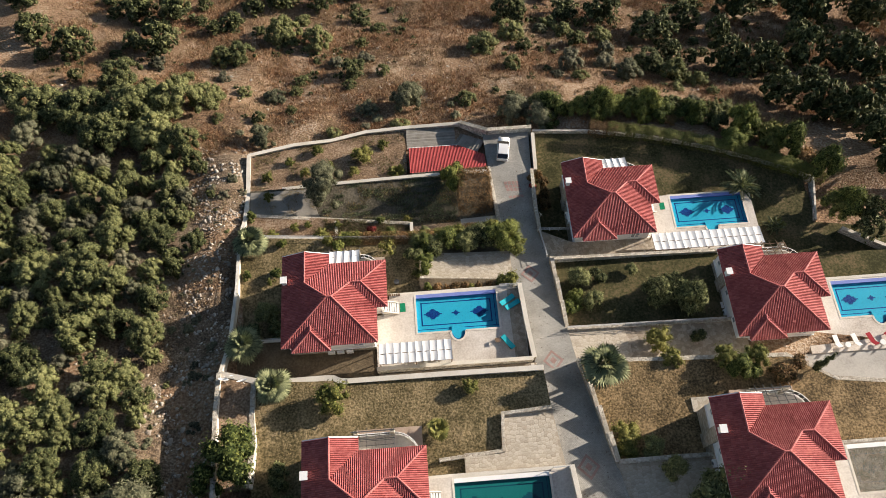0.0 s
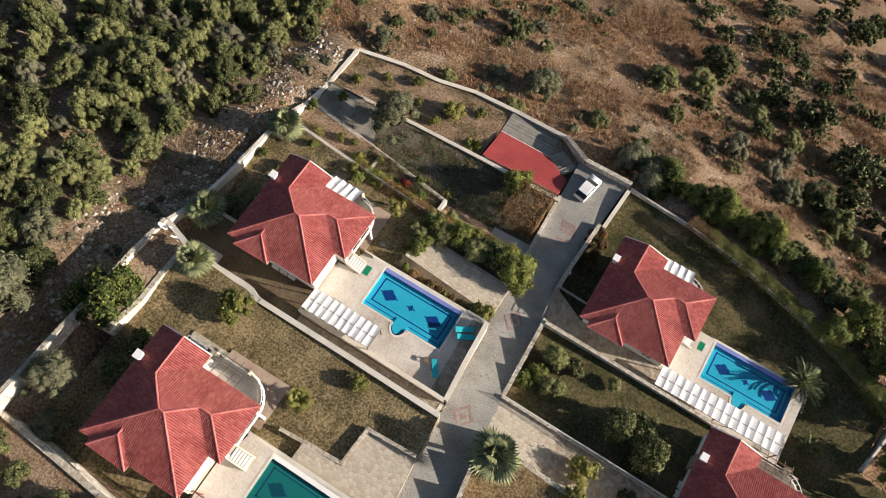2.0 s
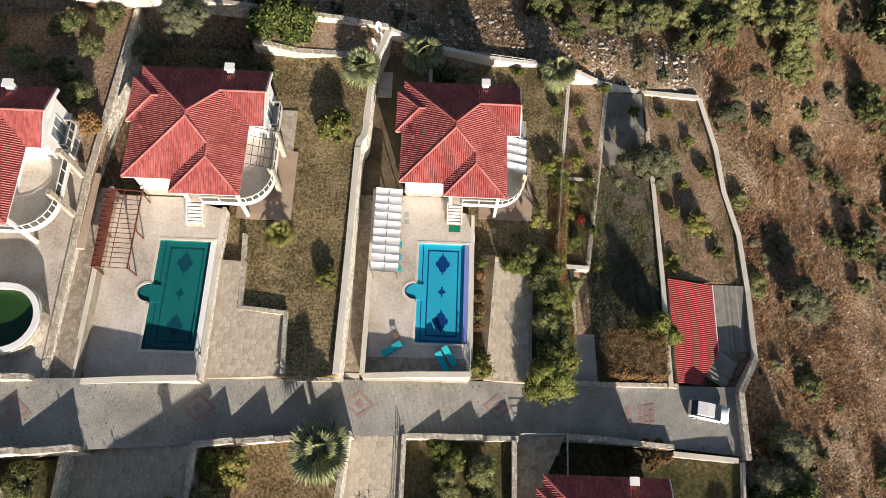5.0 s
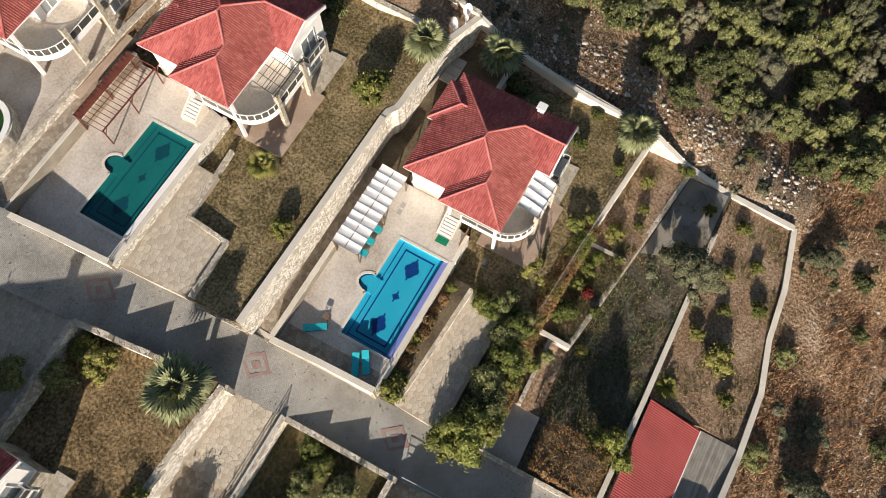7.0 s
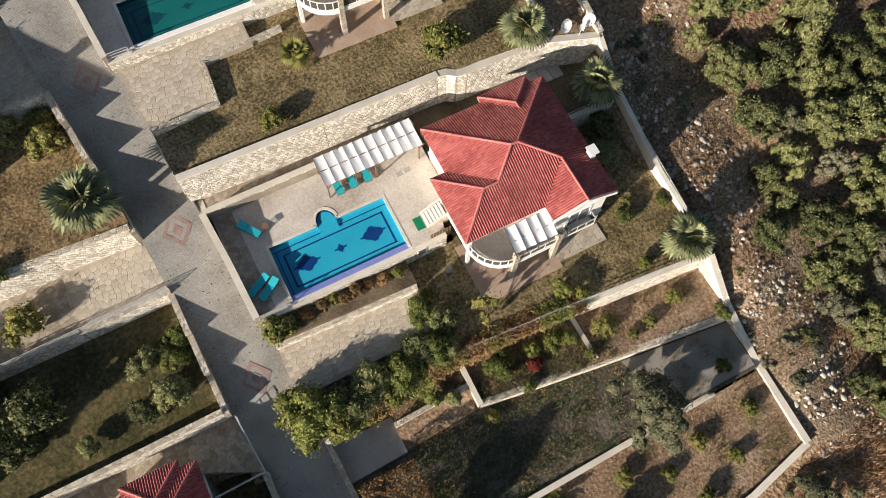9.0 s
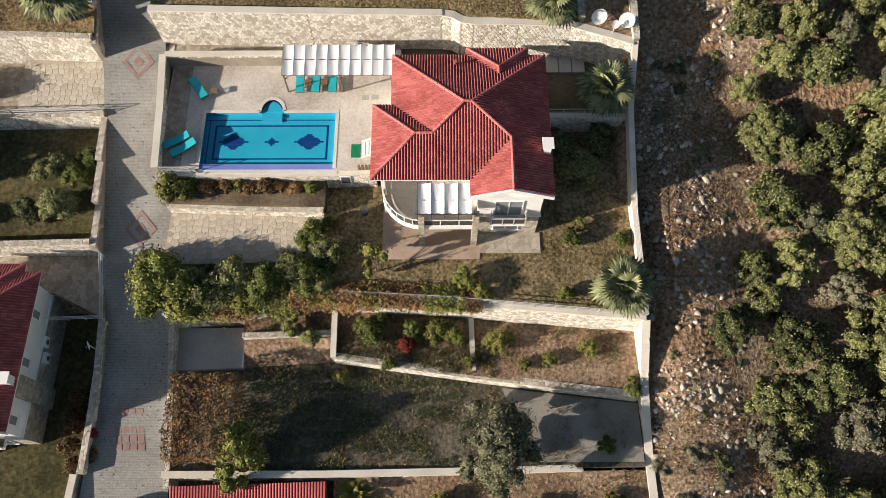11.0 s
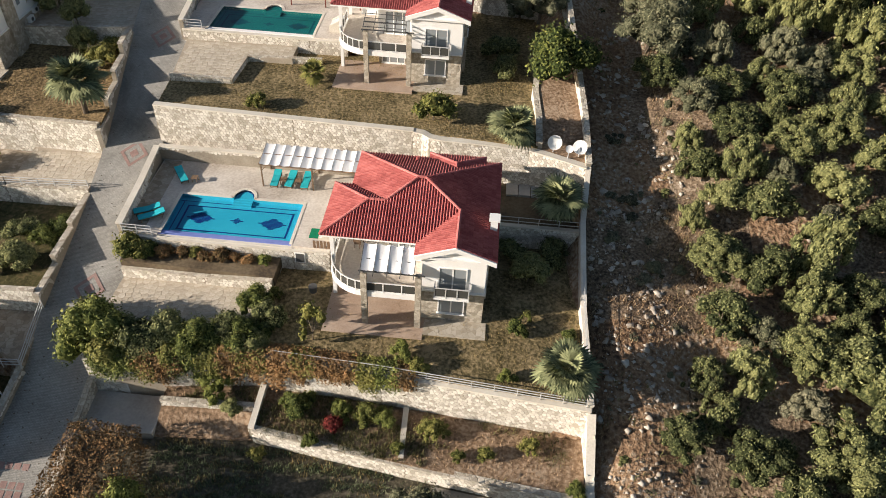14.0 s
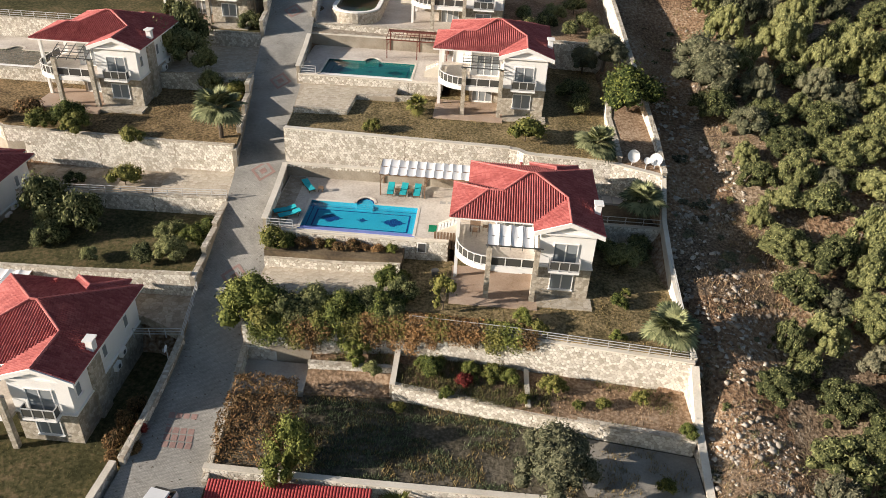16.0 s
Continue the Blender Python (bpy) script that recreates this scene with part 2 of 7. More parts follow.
def block_paving(m, size, dark):
    """Courses of concrete blocks with fine joints over a surface's own colour."""
    n, l = m.node_tree.nodes, m.node_tree.links
    b = n["Principled BSDF"]
    base = b.inputs["Base Color"].links[0].from_socket
    br = n.new("ShaderNodeTexBrick")
    br.inputs["Scale"].default_value = 1.0
    br.inputs["Brick Width"].default_value, br.inputs["Row Height"].default_value = size
    br.inputs["Mortar Size"].default_value, br.inputs["Mortar Smooth"].default_value = 0.018, 0.3
    br.inputs["Color1"].default_value, br.inputs["Color2"].default_value = (0.9, 0.9, 0.89, 1), (1.06, 1.06, 1.05, 1)
    br.inputs["Mortar"].default_value = (dark, dark, dark, 1)
    l.new(n.new("ShaderNodeTexCoord").outputs["Object"], br.inputs["Vector"])
    mx = n.new("ShaderNodeMix")
    mx.data_type, mx.blend_type = "RGBA", "MULTIPLY"
    mx.inputs["Factor"].default_value = 1.0
    l.new(base, mx.inputs["A"]), l.new(br.outputs["Color"], mx.inputs["B"])
    l.new(mx.outputs["Result"], b.inputs["Base Color"])


block_paving(M_ROAD, (0.22, 0.11), 0.72)
M_POOL = pool_tiles("bright blue pool tiles", (0.025, 0.39, 0.56), (0.05, 0.50, 0.66))
M_POOLGREEN = pool_tiles("teal pool tiles", (0.008, 0.14, 0.135), (0.015, 0.19, 0.18))
M_POOLOLIVE = pool_tiles("olive green pool tiles", (0.035, 0.05, 0.025), (0.05, 0.07, 0.035))
M_POOLNAVY = pool_tiles("navy pool tiles", (0.005, 0.035, 0.19), (0.01, 0.06, 0.26))
M_POOLDEEP = pool_tiles("dark teal tiles", (0.005, 0.06, 0.09), (0.008, 0.085, 0.115))
M_POOLEDGE = pool_tiles("violet blue edge tiles", (0.15, 0.2, 0.5), (0.24, 0.29, 0.62))
M_ALGAE = pool_tiles("green algae water floor", (0.02, 0.055, 0.01), (0.03, 0.08, 0.015))


def water():
    m = bpy.data.materials.new("pool water")
    m.use_nodes = True
    n, l = m.node_tree.nodes, m.node_tree.links
    n.remove(n["Principled BSDF"])
    tr, gl, mx, fr = n.new("ShaderNodeBsdfTransparent"), n.new("ShaderNodeBsdfGlossy"), n.new("ShaderNodeMixShader"), n.new("ShaderNodeFresnel")
    gl.inputs["Roughness"].default_value = 0.03
    tr.inputs["Color"].default_value = (0.86, 0.97, 1.0, 1)
    fr.inputs["IOR"].default_value = 1.33
    tx, bp = n.new("ShaderNodeTexNoise"), n.new("ShaderNodeBump")
    tx.inputs["Scale"].default_value, tx.inputs["Detail"].default_value = 2.2, 2
    bp.inputs["Strength"].default_value, bp.inputs["Distance"].default_value = 0.15, 0.03
    l.new(n.new("ShaderNodeTexCoord").outputs["Object"], tx.inputs["Vector"])
    l.new(tx.outputs[0], bp.inputs["Height"]), l.new(bp.outputs[0], gl.inputs["Normal"])
    l.new(fr.outputs[0], mx.inputs[0]), l.new(tr.outputs[0], mx.inputs[1]), l.new(gl.outputs[0], mx.inputs[2])
    l.new(mx.outputs[0], n["Material Output"].inputs["Surface"])
    return m


M_WATER = water()


# ---- building helpers ----
def quad(bm, *pts):
    return bm.faces.new([bm.verts.new(p) for p in pts])


def box(bm, x0, y0, z0, x1, y1, z1, rot=None):
    """An axis-aligned box, or one turned by a matrix about the origin."""
    ps = [Vector((x, y, z)) for z in (z0, z1) for x, y in ((x0, y0), (x1, y0), (x1, y1), (x0, y1))]
    if rot:
        ps = [rot @ p for p in ps]
    v = [bm.verts.new(p) for p in ps]
    for f in ((3, 2, 1, 0), (4, 5, 6, 7), (0, 1, 5, 4), (1, 2, 6, 5), (2, 3, 7, 6), (3, 0, 4, 7)):
        bm.faces.new([v[k] for k in f])
    return v


def beam(bm, a, b, w, h=None):
    """A square bar from a to b."""
    a, b = Vector(a), Vector(b)
    d = b - a
    m = Matrix.Translation(a) @ d.to_track_quat("X", "Z").to_matrix().to_4x4()
    h = h or w
    return box(bm, 0, -w / 2, -h / 2, d.length, w / 2, h / 2, m)


def prism(bm, pts, z0, z1):
    """An upright prism on a plan outline, run against the clock; z0 and z1 are heights or functions of x, y."""
    lo = z0 if callable(z0) else (lambda x, y: z0)
    hi = z1 if callable(z1) else (lambda x, y: z1)
    a = [bm.verts.new((x, y, lo(x, y))) for x, y in pts]
    c = [bm.verts.new((x, y, hi(x, y))) for x, y in pts]
    k = len(pts)
    for i in range(k):
        j = (i + 1) % k
        bm.faces.new((a[i], a[j], c[j], c[i]))
    top = bm.faces.new(c)
    bm.faces.new(list(reversed(a)))
    return top


def tube(bm, pts, r, sides=6):
    """A round bar through points, with the radius at each (or one)."""
    rings = []
    for k, p in enumerate(pts):
        p = Vector(p)
        d = Vector(pts[min(k + 1, len(pts) - 1)]) - Vector(pts[max(k - 1, 0)])
        q = d.to_track_quat("Z", "Y").to_matrix()
        rr = r[k] if isinstance(r, (list, tuple)) else r
        rings.append([bm.verts.new(p + q @ Vector((rr * math.cos(6.2832 * s / sides), rr * math.sin(6.2832 * s / sides), 0))) for s in range(sides)])
    for a, c in zip(rings, rings[1:]):
        for s in range(sides):
            bm.faces.new((a[s], a[(s + 1) % sides], c[(s + 1) % sides], c[s]))
    bm.faces.new(list(reversed(rings[0]))), bm.faces.new(rings[-1])


def root_of(ob):
    while ob.parent:
        ob = ob.parent
    return ob


def part(name, bm, material, parent=None, label="", smooth=False, tidy=True):
    """Links a bmesh, built in world places, as one mesh object; under a parent it stands in the thing's own frame."""
    if tidy:
        bmesh.ops.recalc_face_normals(bm, faces=bm.faces[:])
    me = bpy.data.meshes.new(name)
    if parent:
        bmesh.ops.translate(bm, verts=bm.verts[:], vec=-root_of(parent).location)
    bm.to_mesh(me)
    bm.free()
    if smooth:
        me.polygons.foreach_set("use_smooth", [True] * len(me.polygons))
    me.materials.append(material)
    ob = new(name, me)
    if parent:
        ob.parent = parent
    if label:
        ob["label"] = label
    return ob


def thing(name, at, label, category, group="", kind=""):
    e = new(name)
    e.empty_display_size = 0.3
    e.location = at
    return tagged(e, label, category, group, kind)


def shape(build, *args, **kw):
    bm = bmesh.new()
    build(bm, *args, **kw)
    return bm


def lerp_table(table, v):
    """Straight-line steps through (place, value) rows in rising order."""
    return float(np.interp(v, [a for a, _ in table], [c for _, c in table]))


rng = np.random.default_rng(7)


def mesh_of(name, verts, faces, material):
    me = bpy.data.meshes.new(name)
    nv = len(verts)
    me.vertices.add(nv)
    me.vertices.foreach_set("co", np.asarray(verts, dtype=np.float32).ravel())
    f = np.asarray(faces, dtype=np.int32)
    k = f.shape[1]
    me.loops.add(f.size)
    me.loops.foreach_set("vertex_index", f.ravel())
    me.polygons.add(len(f))
    me.polygons.foreach_set("loop_start", np.arange(0, f.size, k, dtype=np.int32))
    me.update(calc_edges=True)
    me.materials.append(material)
    return me


# ---- the land: one hillside, a sloping road, terraces and their walls ----
SLOPE = [(-240, -75), (-130, -44), (-75, -26), (-56, -18.8), (-44, -13.4), (-33, -9.9), (-25, -7.8), (-16, -4.7), (-5, -1.2), (4, 1.5), (20, 5.9), (60, 16.5), (130, 36), (240, 60)]
ROADZ = [(-36, -8.2), (-29, -7.7), (-22, -6.9), (-15, -5.45), (-8, -3.5), (5, 0.2), (18, 4.55), (40, 11.2), (75, 21.5)]
ROAD_W = [(-36, -18.4), (-26, -17.7), (-16, -17.1), (-10, -17.9), (1, -18.2), (5, -18.5), (18, -20.2), (75, -27.0)]
ROAD_E = [(-36, -11.6), (-26, -11.9), (-15, -12.4), (-10, -12.75), (-5, -13.1), (6, -14.0), (18, -15.0), (75, -21.0)]


BOUNDARY = [(-19.0, -33.2), (-28.0, -32.5), (-36.2, -30.9), (-44.2, -28.5), (-51.2, -25.7), (-55.8, -23.6), (-58.7, -22.0)]


def boundary_y(x):
    return float(np.interp(x, [a for a, _ in BOUNDARY[::-1]], [c for _, c in BOUNDARY[::-1]]))


def road_z(y):
    return lerp_table(ROADZ, y)


def hill(x, y):
    z = lerp_table(SLOPE, y)
    if x < -18:
        z -= 0.055 * (-18 - x)
    out = boundary_y(x) - y
    if -85 < x < -19 and out > 0:
        z += (-8.0 - z) * math.exp(-((out / 9.0) ** 2)) * min(1.0, (-19 - x) / 6, (85 + x) / 15)
    if x > 23:
        z += 0.03 * (x - 23) - float(np.interp(y, [-36, -26, -10, 0, 30, 50], [-0.6, -1.0, -1.1, 0.7, 1.5, 0.0])) * math.exp(-(((x - 26.5) / 3.6) ** 2))
    n = noise.noise(Vector((x * 0.05, y * 0.05, 3.1))) * 1.3 + noise.noise(Vector((x * 0.14, y * 0.14, 7.7))) * 0.75 + noise.noise(Vector((x * 0.4, y * 0.4, 2.7))) * 0.22
    return z + n * min(1.0, max(0.0, max(x - 24, -y - 36, -60 - x, 0)) / 8)


# name, outline (against the clock), height at its first point, fall along x and y, material, label
TERRACES = [
    ("garden_lawn", [(-0.9, -13.6), (22.3, -15.6), (22.3, -0.3), (4.0, -0.3), (4.0, -5.2), (-0.6, -5.2)], -2.05, 0.0, 0.0, M_LAWN),
    ("side_garden", [(4.9, -0.3), (22.3, -0.3), (22.4, 4.3), (17.9, 5.6), (9.6, 6.1), (4.9, 6.2)], -0.1, 0.0, 0.0, M_SOIL),
    ("corridor", [(-13.8, 4.8), (4.9, 4.8), (4.9, 6.3), (-13.8, 6.5)], 0.3, -0.012, 0.0, M_PATH),
    ("parking_pad", [(-12.75, -11.4), (-0.9, -11.5), (-0.6, -7.6), (-12.7, -6.8)], -2.95, 0.075, 0.0, M_CRAZY),
    ("pool_planter", [(-12.75, -6.8), (-0.6, -7.6), (-0.6, -5.3), (-12.9, -5.3)], -1.45, 0.04, 0.0, M_SOIL),
    ("shrub_bed", [(-12.5, -14.9), (-0.9, -13.9), (-0.9, -11.5), (-12.7, -11.4)], -3.4, 0.05, 0.0, M_SOIL),
    ("concrete_slab", [(-12.0, -18.6), (-6.9, -18.4), (-6.9, -15.3), (-12.2, -15.3)], -6.35, 0.0, 0.0, M_CONC),
    ("bed_step", [(-6.9, -18.3), (0.0, -17.9), (0.0, -16.05), (-6.9, -16.3)], -6.83, 0.0, 0.5, M_DRYSOIL),
    ("upper_strip", [(-6.9, -16.2), (0.0, -16.0), (0.0, -17.9), (22.6, -20.9), (22.6, -15.9), (-0.9, -13.9), (-6.9, -14.6)], -5.55, 0.005, 0.0, M_DRYSOIL),
    ("gravel_patch", [(14.6, -25.3), (22.8, -25.3), (22.7, -21.1), (12.6, -19.9)], -7.05, 0.0, 0.03, M_GRAVEL),
    ("vegetable_garden", [(-11.7, -26.0), (22.9, -25.6), (22.8, -20.8), (0.0, -17.8), (-6.9, -17.0), (-6.9, -18.5), (-12.0, -18.6)], -7.1, 0.0, 0.03, M_VEG),
    ("lower_strip", [(0.2, -36.2), (6.0, -36.1), (12.0, -34.8), (23.5, -32.8), (23.0, -25.8), (0.2, -26.1)], -9.6, -0.01, 0.2, M_DRYSOIL),
    ("lower_yard", [(-12.0, -33.3), (-8.3, -35.9), (0.2, -36.2), (0.2, -26.1), (-11.8, -26.2)], -9.0, -0.03, 0.0, M_DRYSOIL),
    ("upper_lawn", [(-14.0, 6.4), (9.6, 6.2), (18.6, 5.7), (18.6, 17.5), (18.4, 28.4), (1.5, 29.4), (1.5, 17.8), (-4.2, 17.8), (-4.2, 15.4), (-8.5, 15.3), (-8.8, 11.4), (-14.3, 11.0)], 3.75, 0.0, 0.03, M_LAWN),
    ("east_bed", [(18.6, 5.5), (22.6, 4.2), (22.4, 17.5), (18.6, 17.5)], 3.4, 0.0, 0.2, M_DRYSOIL),
    ("upper_parking_pad", [(-14.3, 11.0), (-8.8, 11.4), (-8.5, 15.3), (-4.2, 15.4), (-4.2, 17.7), (-14.9, 17.7)], 3.9, 0.02, 0.1, M_CRAZY),
    ("upper_corridor", [(-15.8, 27.6), (1.5, 27.6), (1.5, 29.5), (-16.0, 29.8)], 7.2, -0.03, 0.0, M_PATH),
    ("top_forecourt", [(-16.4, 29.8), (3.5, 29.4), (3.5, 44.0), (-18.0, 44.0)], 7.53, 0.0, 0.03, M_DECK),
    ("top_terrace", [(-16.5, 29.7), (20.6, 28.6), (20.6, 70), (-21.0, 70)], 7.5, 0.0, 0.03, M_DRYSOIL),
    ("west_driveway", [(-25.5, 0.6), (-18.1, 0.6), (-18.4, 5.25), (-25.5, 5.7)], -1.45, 0.05, 0.12, M_CRAZY),
    ("west_passage", [(-40.5, 0.6), (-25.5, 0.6), (-25.5, 5.7), (-40.5, 6.3)], -2.1, 0.04, 0.03, M_PATH),
    ("orchard_bed", [(-41.0, -9.6), (-18.0, -9.6), (-18.1, 0.6), (-41.0, 0.6)], -3.9, 0.015, 0.08, M_GREENLAWN),
    ("house_forecourt", [(-37.5, -12.9), (-21.5, -12.9), (-17.4, -14.9), (-18.0, -9.6), (-37.5, -9.6)], -5.3, 0.03, 0.0, M_PATH),
    ("west_lawn", [(-57.5, -22.4), (-51.2, -25.9), (-44.2, -28.7), (-36.2, -31.1), (-28.0, -32.7), (-19.0, -33.3), (-18.4, -26.0), (-17.4, -14.9), (-21.5, -12.9), (-33.2, -12.9), (-33.2, -19.8), (-57.2, -19.8)], -8.3, 0.0, 0.0, M_GREENLAWN),
    ("west_high_lawn", [(-34.0, 6.4), (-25.0, 6.1), (-18.7, 5.6), (-20.2, 17.6), (-34.0, 17.6)], 2.0, 0.02, 0.07, M_BROWNLAWN),
    ("west_high_pad", [(-33.0, 17.6), (-20.2, 17.6), (-21.4, 27.2), (-33.0, 27.2)], 4.2, 0.03, 0.05, M_CRAZY),
    ("fifth_garden", [(-80.0, 11.3), (-54.0, 10.9), (-47.6, 10.1), (-43.0, 6.9), (-34.0, 6.4), (-34.0, 17.4), (-80.0, 17.4)], 2.3, 0.0, 0.06, M_BROWNLAWN),
    ("fifth_pool_yard", [(-80.0, 17.4), (-33.0, 17.4), (-33.0, 27.2), (-80.0, 27.2)], 4.05, 0.0, 0.0, M_PATH),
    ("fourth_pool_yard", [(-72.0, 5.2), (-49.0, 5.2), (-43.9, 6.0), (-47.6, 9.4), (-54.2, 10.3), (-72.0, 10.7)], -3.32, 0.0, 0.0, M_CONC),
    ("fourth_garden", [(-75.0, -8.6), (-41.0, -9.5), (-41.0, -3.6), (-75.0, -3.6)], -5.7, 0.0, 0.0, M_GREENLAWN),
    ("far_west_lawn", [(-57.2, -19.8), (-48.0, -19.8), (-48.0, -8.6), (-75, -8.6), (-75, -12.0), (-57.0, -14.8)], -7.9, 0.01, 0.0, M_GREENLAWN),
    ("far_north_west", [(-80, 27.2), (-22, 27.2), (-27.5, 70), (-80, 70)], 6.2, 0.0, 0.05, M_GREENLAWN),
]


def plane_of(pts, z0, sx, sy):
    return lambda x, y: z0 + sx * (x - pts[0][0]) + sy * (y - pts[0][1])


def inside(pts, x, y):
    if not any(a > x for a, _ in pts) or not any(c > y for _, c in pts) or not any(c <= y for _, c in pts):
        return False
    hit = False
    for (ax, ay), (bx, by) in zip(pts, pts[1:] + pts[:1]):
        if (ay > y) != (by > y) and x < (bx - ax) * (y - ay) / (by - ay) + ax:
            hit = not hit
    return hit


for tname, pts, z0, sx, sy, tmat in TERRACES:
    f = plane_of(pts, z0, sx, sy)
    bm = bmesh.new()
    prism(bm, pts, lambda x, y: f(x, y) - 0.9, f)
    if tmat is M_CRAZY:
        tmat = M_JOINT
    tagged(part("ground_" + tname, bm, tmat), tname.replace("_", " ") + " on the terraced hillside plot", "ground", kind="structure")


def floor_z(x, y):
    """The height of what one stands on."""
    for _, pts, z0, sx, sy, _ in TERRACES:
        if inside(pts, x, y):
            return plane_of(pts, z0, sx, sy)(x, y)
    return hill(x, y)


def sunk(x, y):
    """The hillside, dropped beneath terraces and road."""
    if lerp_table(ROAD_W, y) - 0.4 < x < lerp_table(ROAD_E, y) + 0.4 and -36 < y < 75:
        return min(hill(x, y), road_z(y)) - 1.6
    for _, pts, z0, sx, sy, _ in TERRACES:
        if inside(pts, x, y):
            return min(hill(x, y), plane_of(pts, z0, sx, sy)(x, y)) - 1.2
    if -75 < x < 21 and boundary_y(x) < y < 70:
        return hill(x, y) - 2.5
    return hill(x, y)


xs = sorted({*np.arange(-90, 90.1, 1.5).tolist(), *np.arange(-400, 401, 31.0).tolist()})
ys = sorted({*np.arange(-125, 90.1, 1.5).tolist(), *np.arange(-420, 421, 31.0).tolist()})
verts = [(x, y, sunk(x, y)) for y in ys for x in xs]
w = len(xs)
faces = [(j * w + i, j * w + i + 1, (j + 1) * w + i + 1, (j + 1) * w + i) for j in range(len(ys) - 1) for i in range(w - 1)]
me = bpy.data.meshes.new("ground")
me.from_pydata(verts, [], faces)
me.polygons.foreach_set("use_smooth", [True] * len(faces))
me.materials.append(M_HILL)
me.materials.append(M_GULLY)


def stony(x, y):
    n = noise.noise(Vector((x * 0.11, y * 0.11, 5.5)))
    if x > 22 and y > -34:
        return n < 0.12
    return False


mids = [(xs[i] + 0.75, ys[j] + 0.75) for j in range(len(ys) - 1) for i in range(w - 1)]
me.polygons.foreach_set("material_index", [1 if stony(x, y) else 0 for x, y in mids])
tagged(new("ground", me), "dry reddish-brown Mediterranean hillside with stony soil", "ground", kind="structure")

bm = bmesh.new()
rows = []
for y in np.arange(-33.5, 75.1, 2.0):
    a, c, z = lerp_table(ROAD_W, y), lerp_table(ROAD_E, y), road_z(y)
    rows.append([bm.verts.new((x, y, z + 0.03 * (1 - (2 * k / 4 - 1) ** 2))) for k, x in enumerate(np.linspace(a - 0.2, c + 0.2, 5))])
for a, c in zip(rows, rows[1:]):
    for k in range(4):
        bm.faces.new((a[k], a[k + 1], c[k + 1], c[k]))
road = tagged(part("road", bm, M_ROAD), "steep lane paved with grey concrete blocks between stone walls", "road", kind="structure")


# ---- retaining and boundary walls ----
def cell(seeds, i, j, size):
    """The outline of one stone among its jittered neighbours."""
    sx, sy = seeds[i, j]
    poly = [(sx - size, sy - size), (sx + size, sy - size), (sx + size, sy + size), (sx - size, sy + size)]
    for di in (-1, 0, 1, -2, 2):
        for dj in (-1, 0, 1):
            o = seeds.get((i + di, j + dj))
            if not o or (di == 0 and dj == 0):
                continue
            mx, my, nx, ny = (sx + o[0]) / 2, (sy + o[1]) / 2, o[0] - sx, o[1] - sy
            cut = []
            da = [(a[0] - mx) * nx + (a[1] - my) * ny for a in poly]
            if max(da) <= 0:
                continue
            for k, a in enumerate(poly):
                c, e, g = poly[(k + 1) % len(poly)], da[k], da[(k + 1) % len(poly)]
                if e <= 0:
                    cut.append(a)
                if e * g < 0:
                    t = e / (e - g)
                    cut.append((a[0] + (c[0] - a[0]) * t, a[1] + (c[1] - a[1]) * t))
            poly = cut
            if len(poly) < 3:
                return []
    return poly


def stones_on(top, pts, thick, drop, base, cope):
    """Rubble stones, each with its own outline, standing a little proud of both faces of a wall."""
    vs, quads, tops = [], [], []
    w, hgt = 0.31, 0.24
    for (ax, ay, az), (bx, by, bz) in zip(pts, pts[1:]):
        d = Vector((bx - ax, by - ay))
        length = d.length
        d /= length
        for sgn in (-1, 1):
            nx, ny = -d.y * sgn, d.x * sgn
            cols = max(1, round(length / w))
            seeds, keep = {}, []
            for i in range(-1, cols + 1):
                sm = min(max(length * (i + 0.5) / cols, 0), length)
                zt = az + (bz - az) * sm / length - cope
                px, py = ax + d.x * sm + nx * (thick / 2 + 0.15), ay + d.y * sm + ny * (thick / 2 + 0.15)
                zb = max(base if base is not None else zt + cope - drop, floor_z(px, py) - 0.2, zt - 5.0)
                rows_n = int((zt - zb) / hgt) + 1
                for j in range(-1, rows_n + 1):
                    shift = 0.5 * (j % 2)
                    seeds[i, j] = (length / cols * (i + 0.5 + shift - 0.25 + rng.uniform(-0.3, 0.3)), zt - hgt * (j + 0.5 + rng.uniform(-0.33, 0.33)))
                    if 0 <= j < rows_n and 0 <= i < cols:
                        keep.append((i, j, zt))
            for i, j, zt in keep:
                poly = [(min(max(a, 0.0), length), min(z, zt)) for a, z in cell(seeds, i, j, 0.7)]
                n = len(poly)
                if n < 3:
                    continue
                cs, cz = sum(q[0] for q in poly) / n, sum(q[1] for q in poly) / n
                k0, out = len(vs), rng.uniform(0.01, 0.032)
                for f, o in ((0.93, 0.0), (0.8, out)):
                    for a, z in poly:
                        ss, zz = cs + (a - cs) * f, cz + (z - cz) * f
                        vs.append((ax + d.x * ss + nx * (thick / 2 + o), ay + d.y * ss + ny * (thick / 2 + o), zz))
                for k in range(n):
                    m = (k + 1) % n
                    quads.append((k0 + k, k0 + m, k0 + n + m, k0 + n + k))
                tops.append(tuple(range(k0 + n, k0 + 2 * n)))
    if vs:
        me = bpy.data.meshes.new("rubble_stones")
        me.from_pydata([tuple(Vector(v) - top.location) for v in vs], [], quads + tops)
        me.materials.append(M_RUBBLE)
        o = new("rubble_stones", me)
        o.parent = top
        o["kind"] = "stuff"


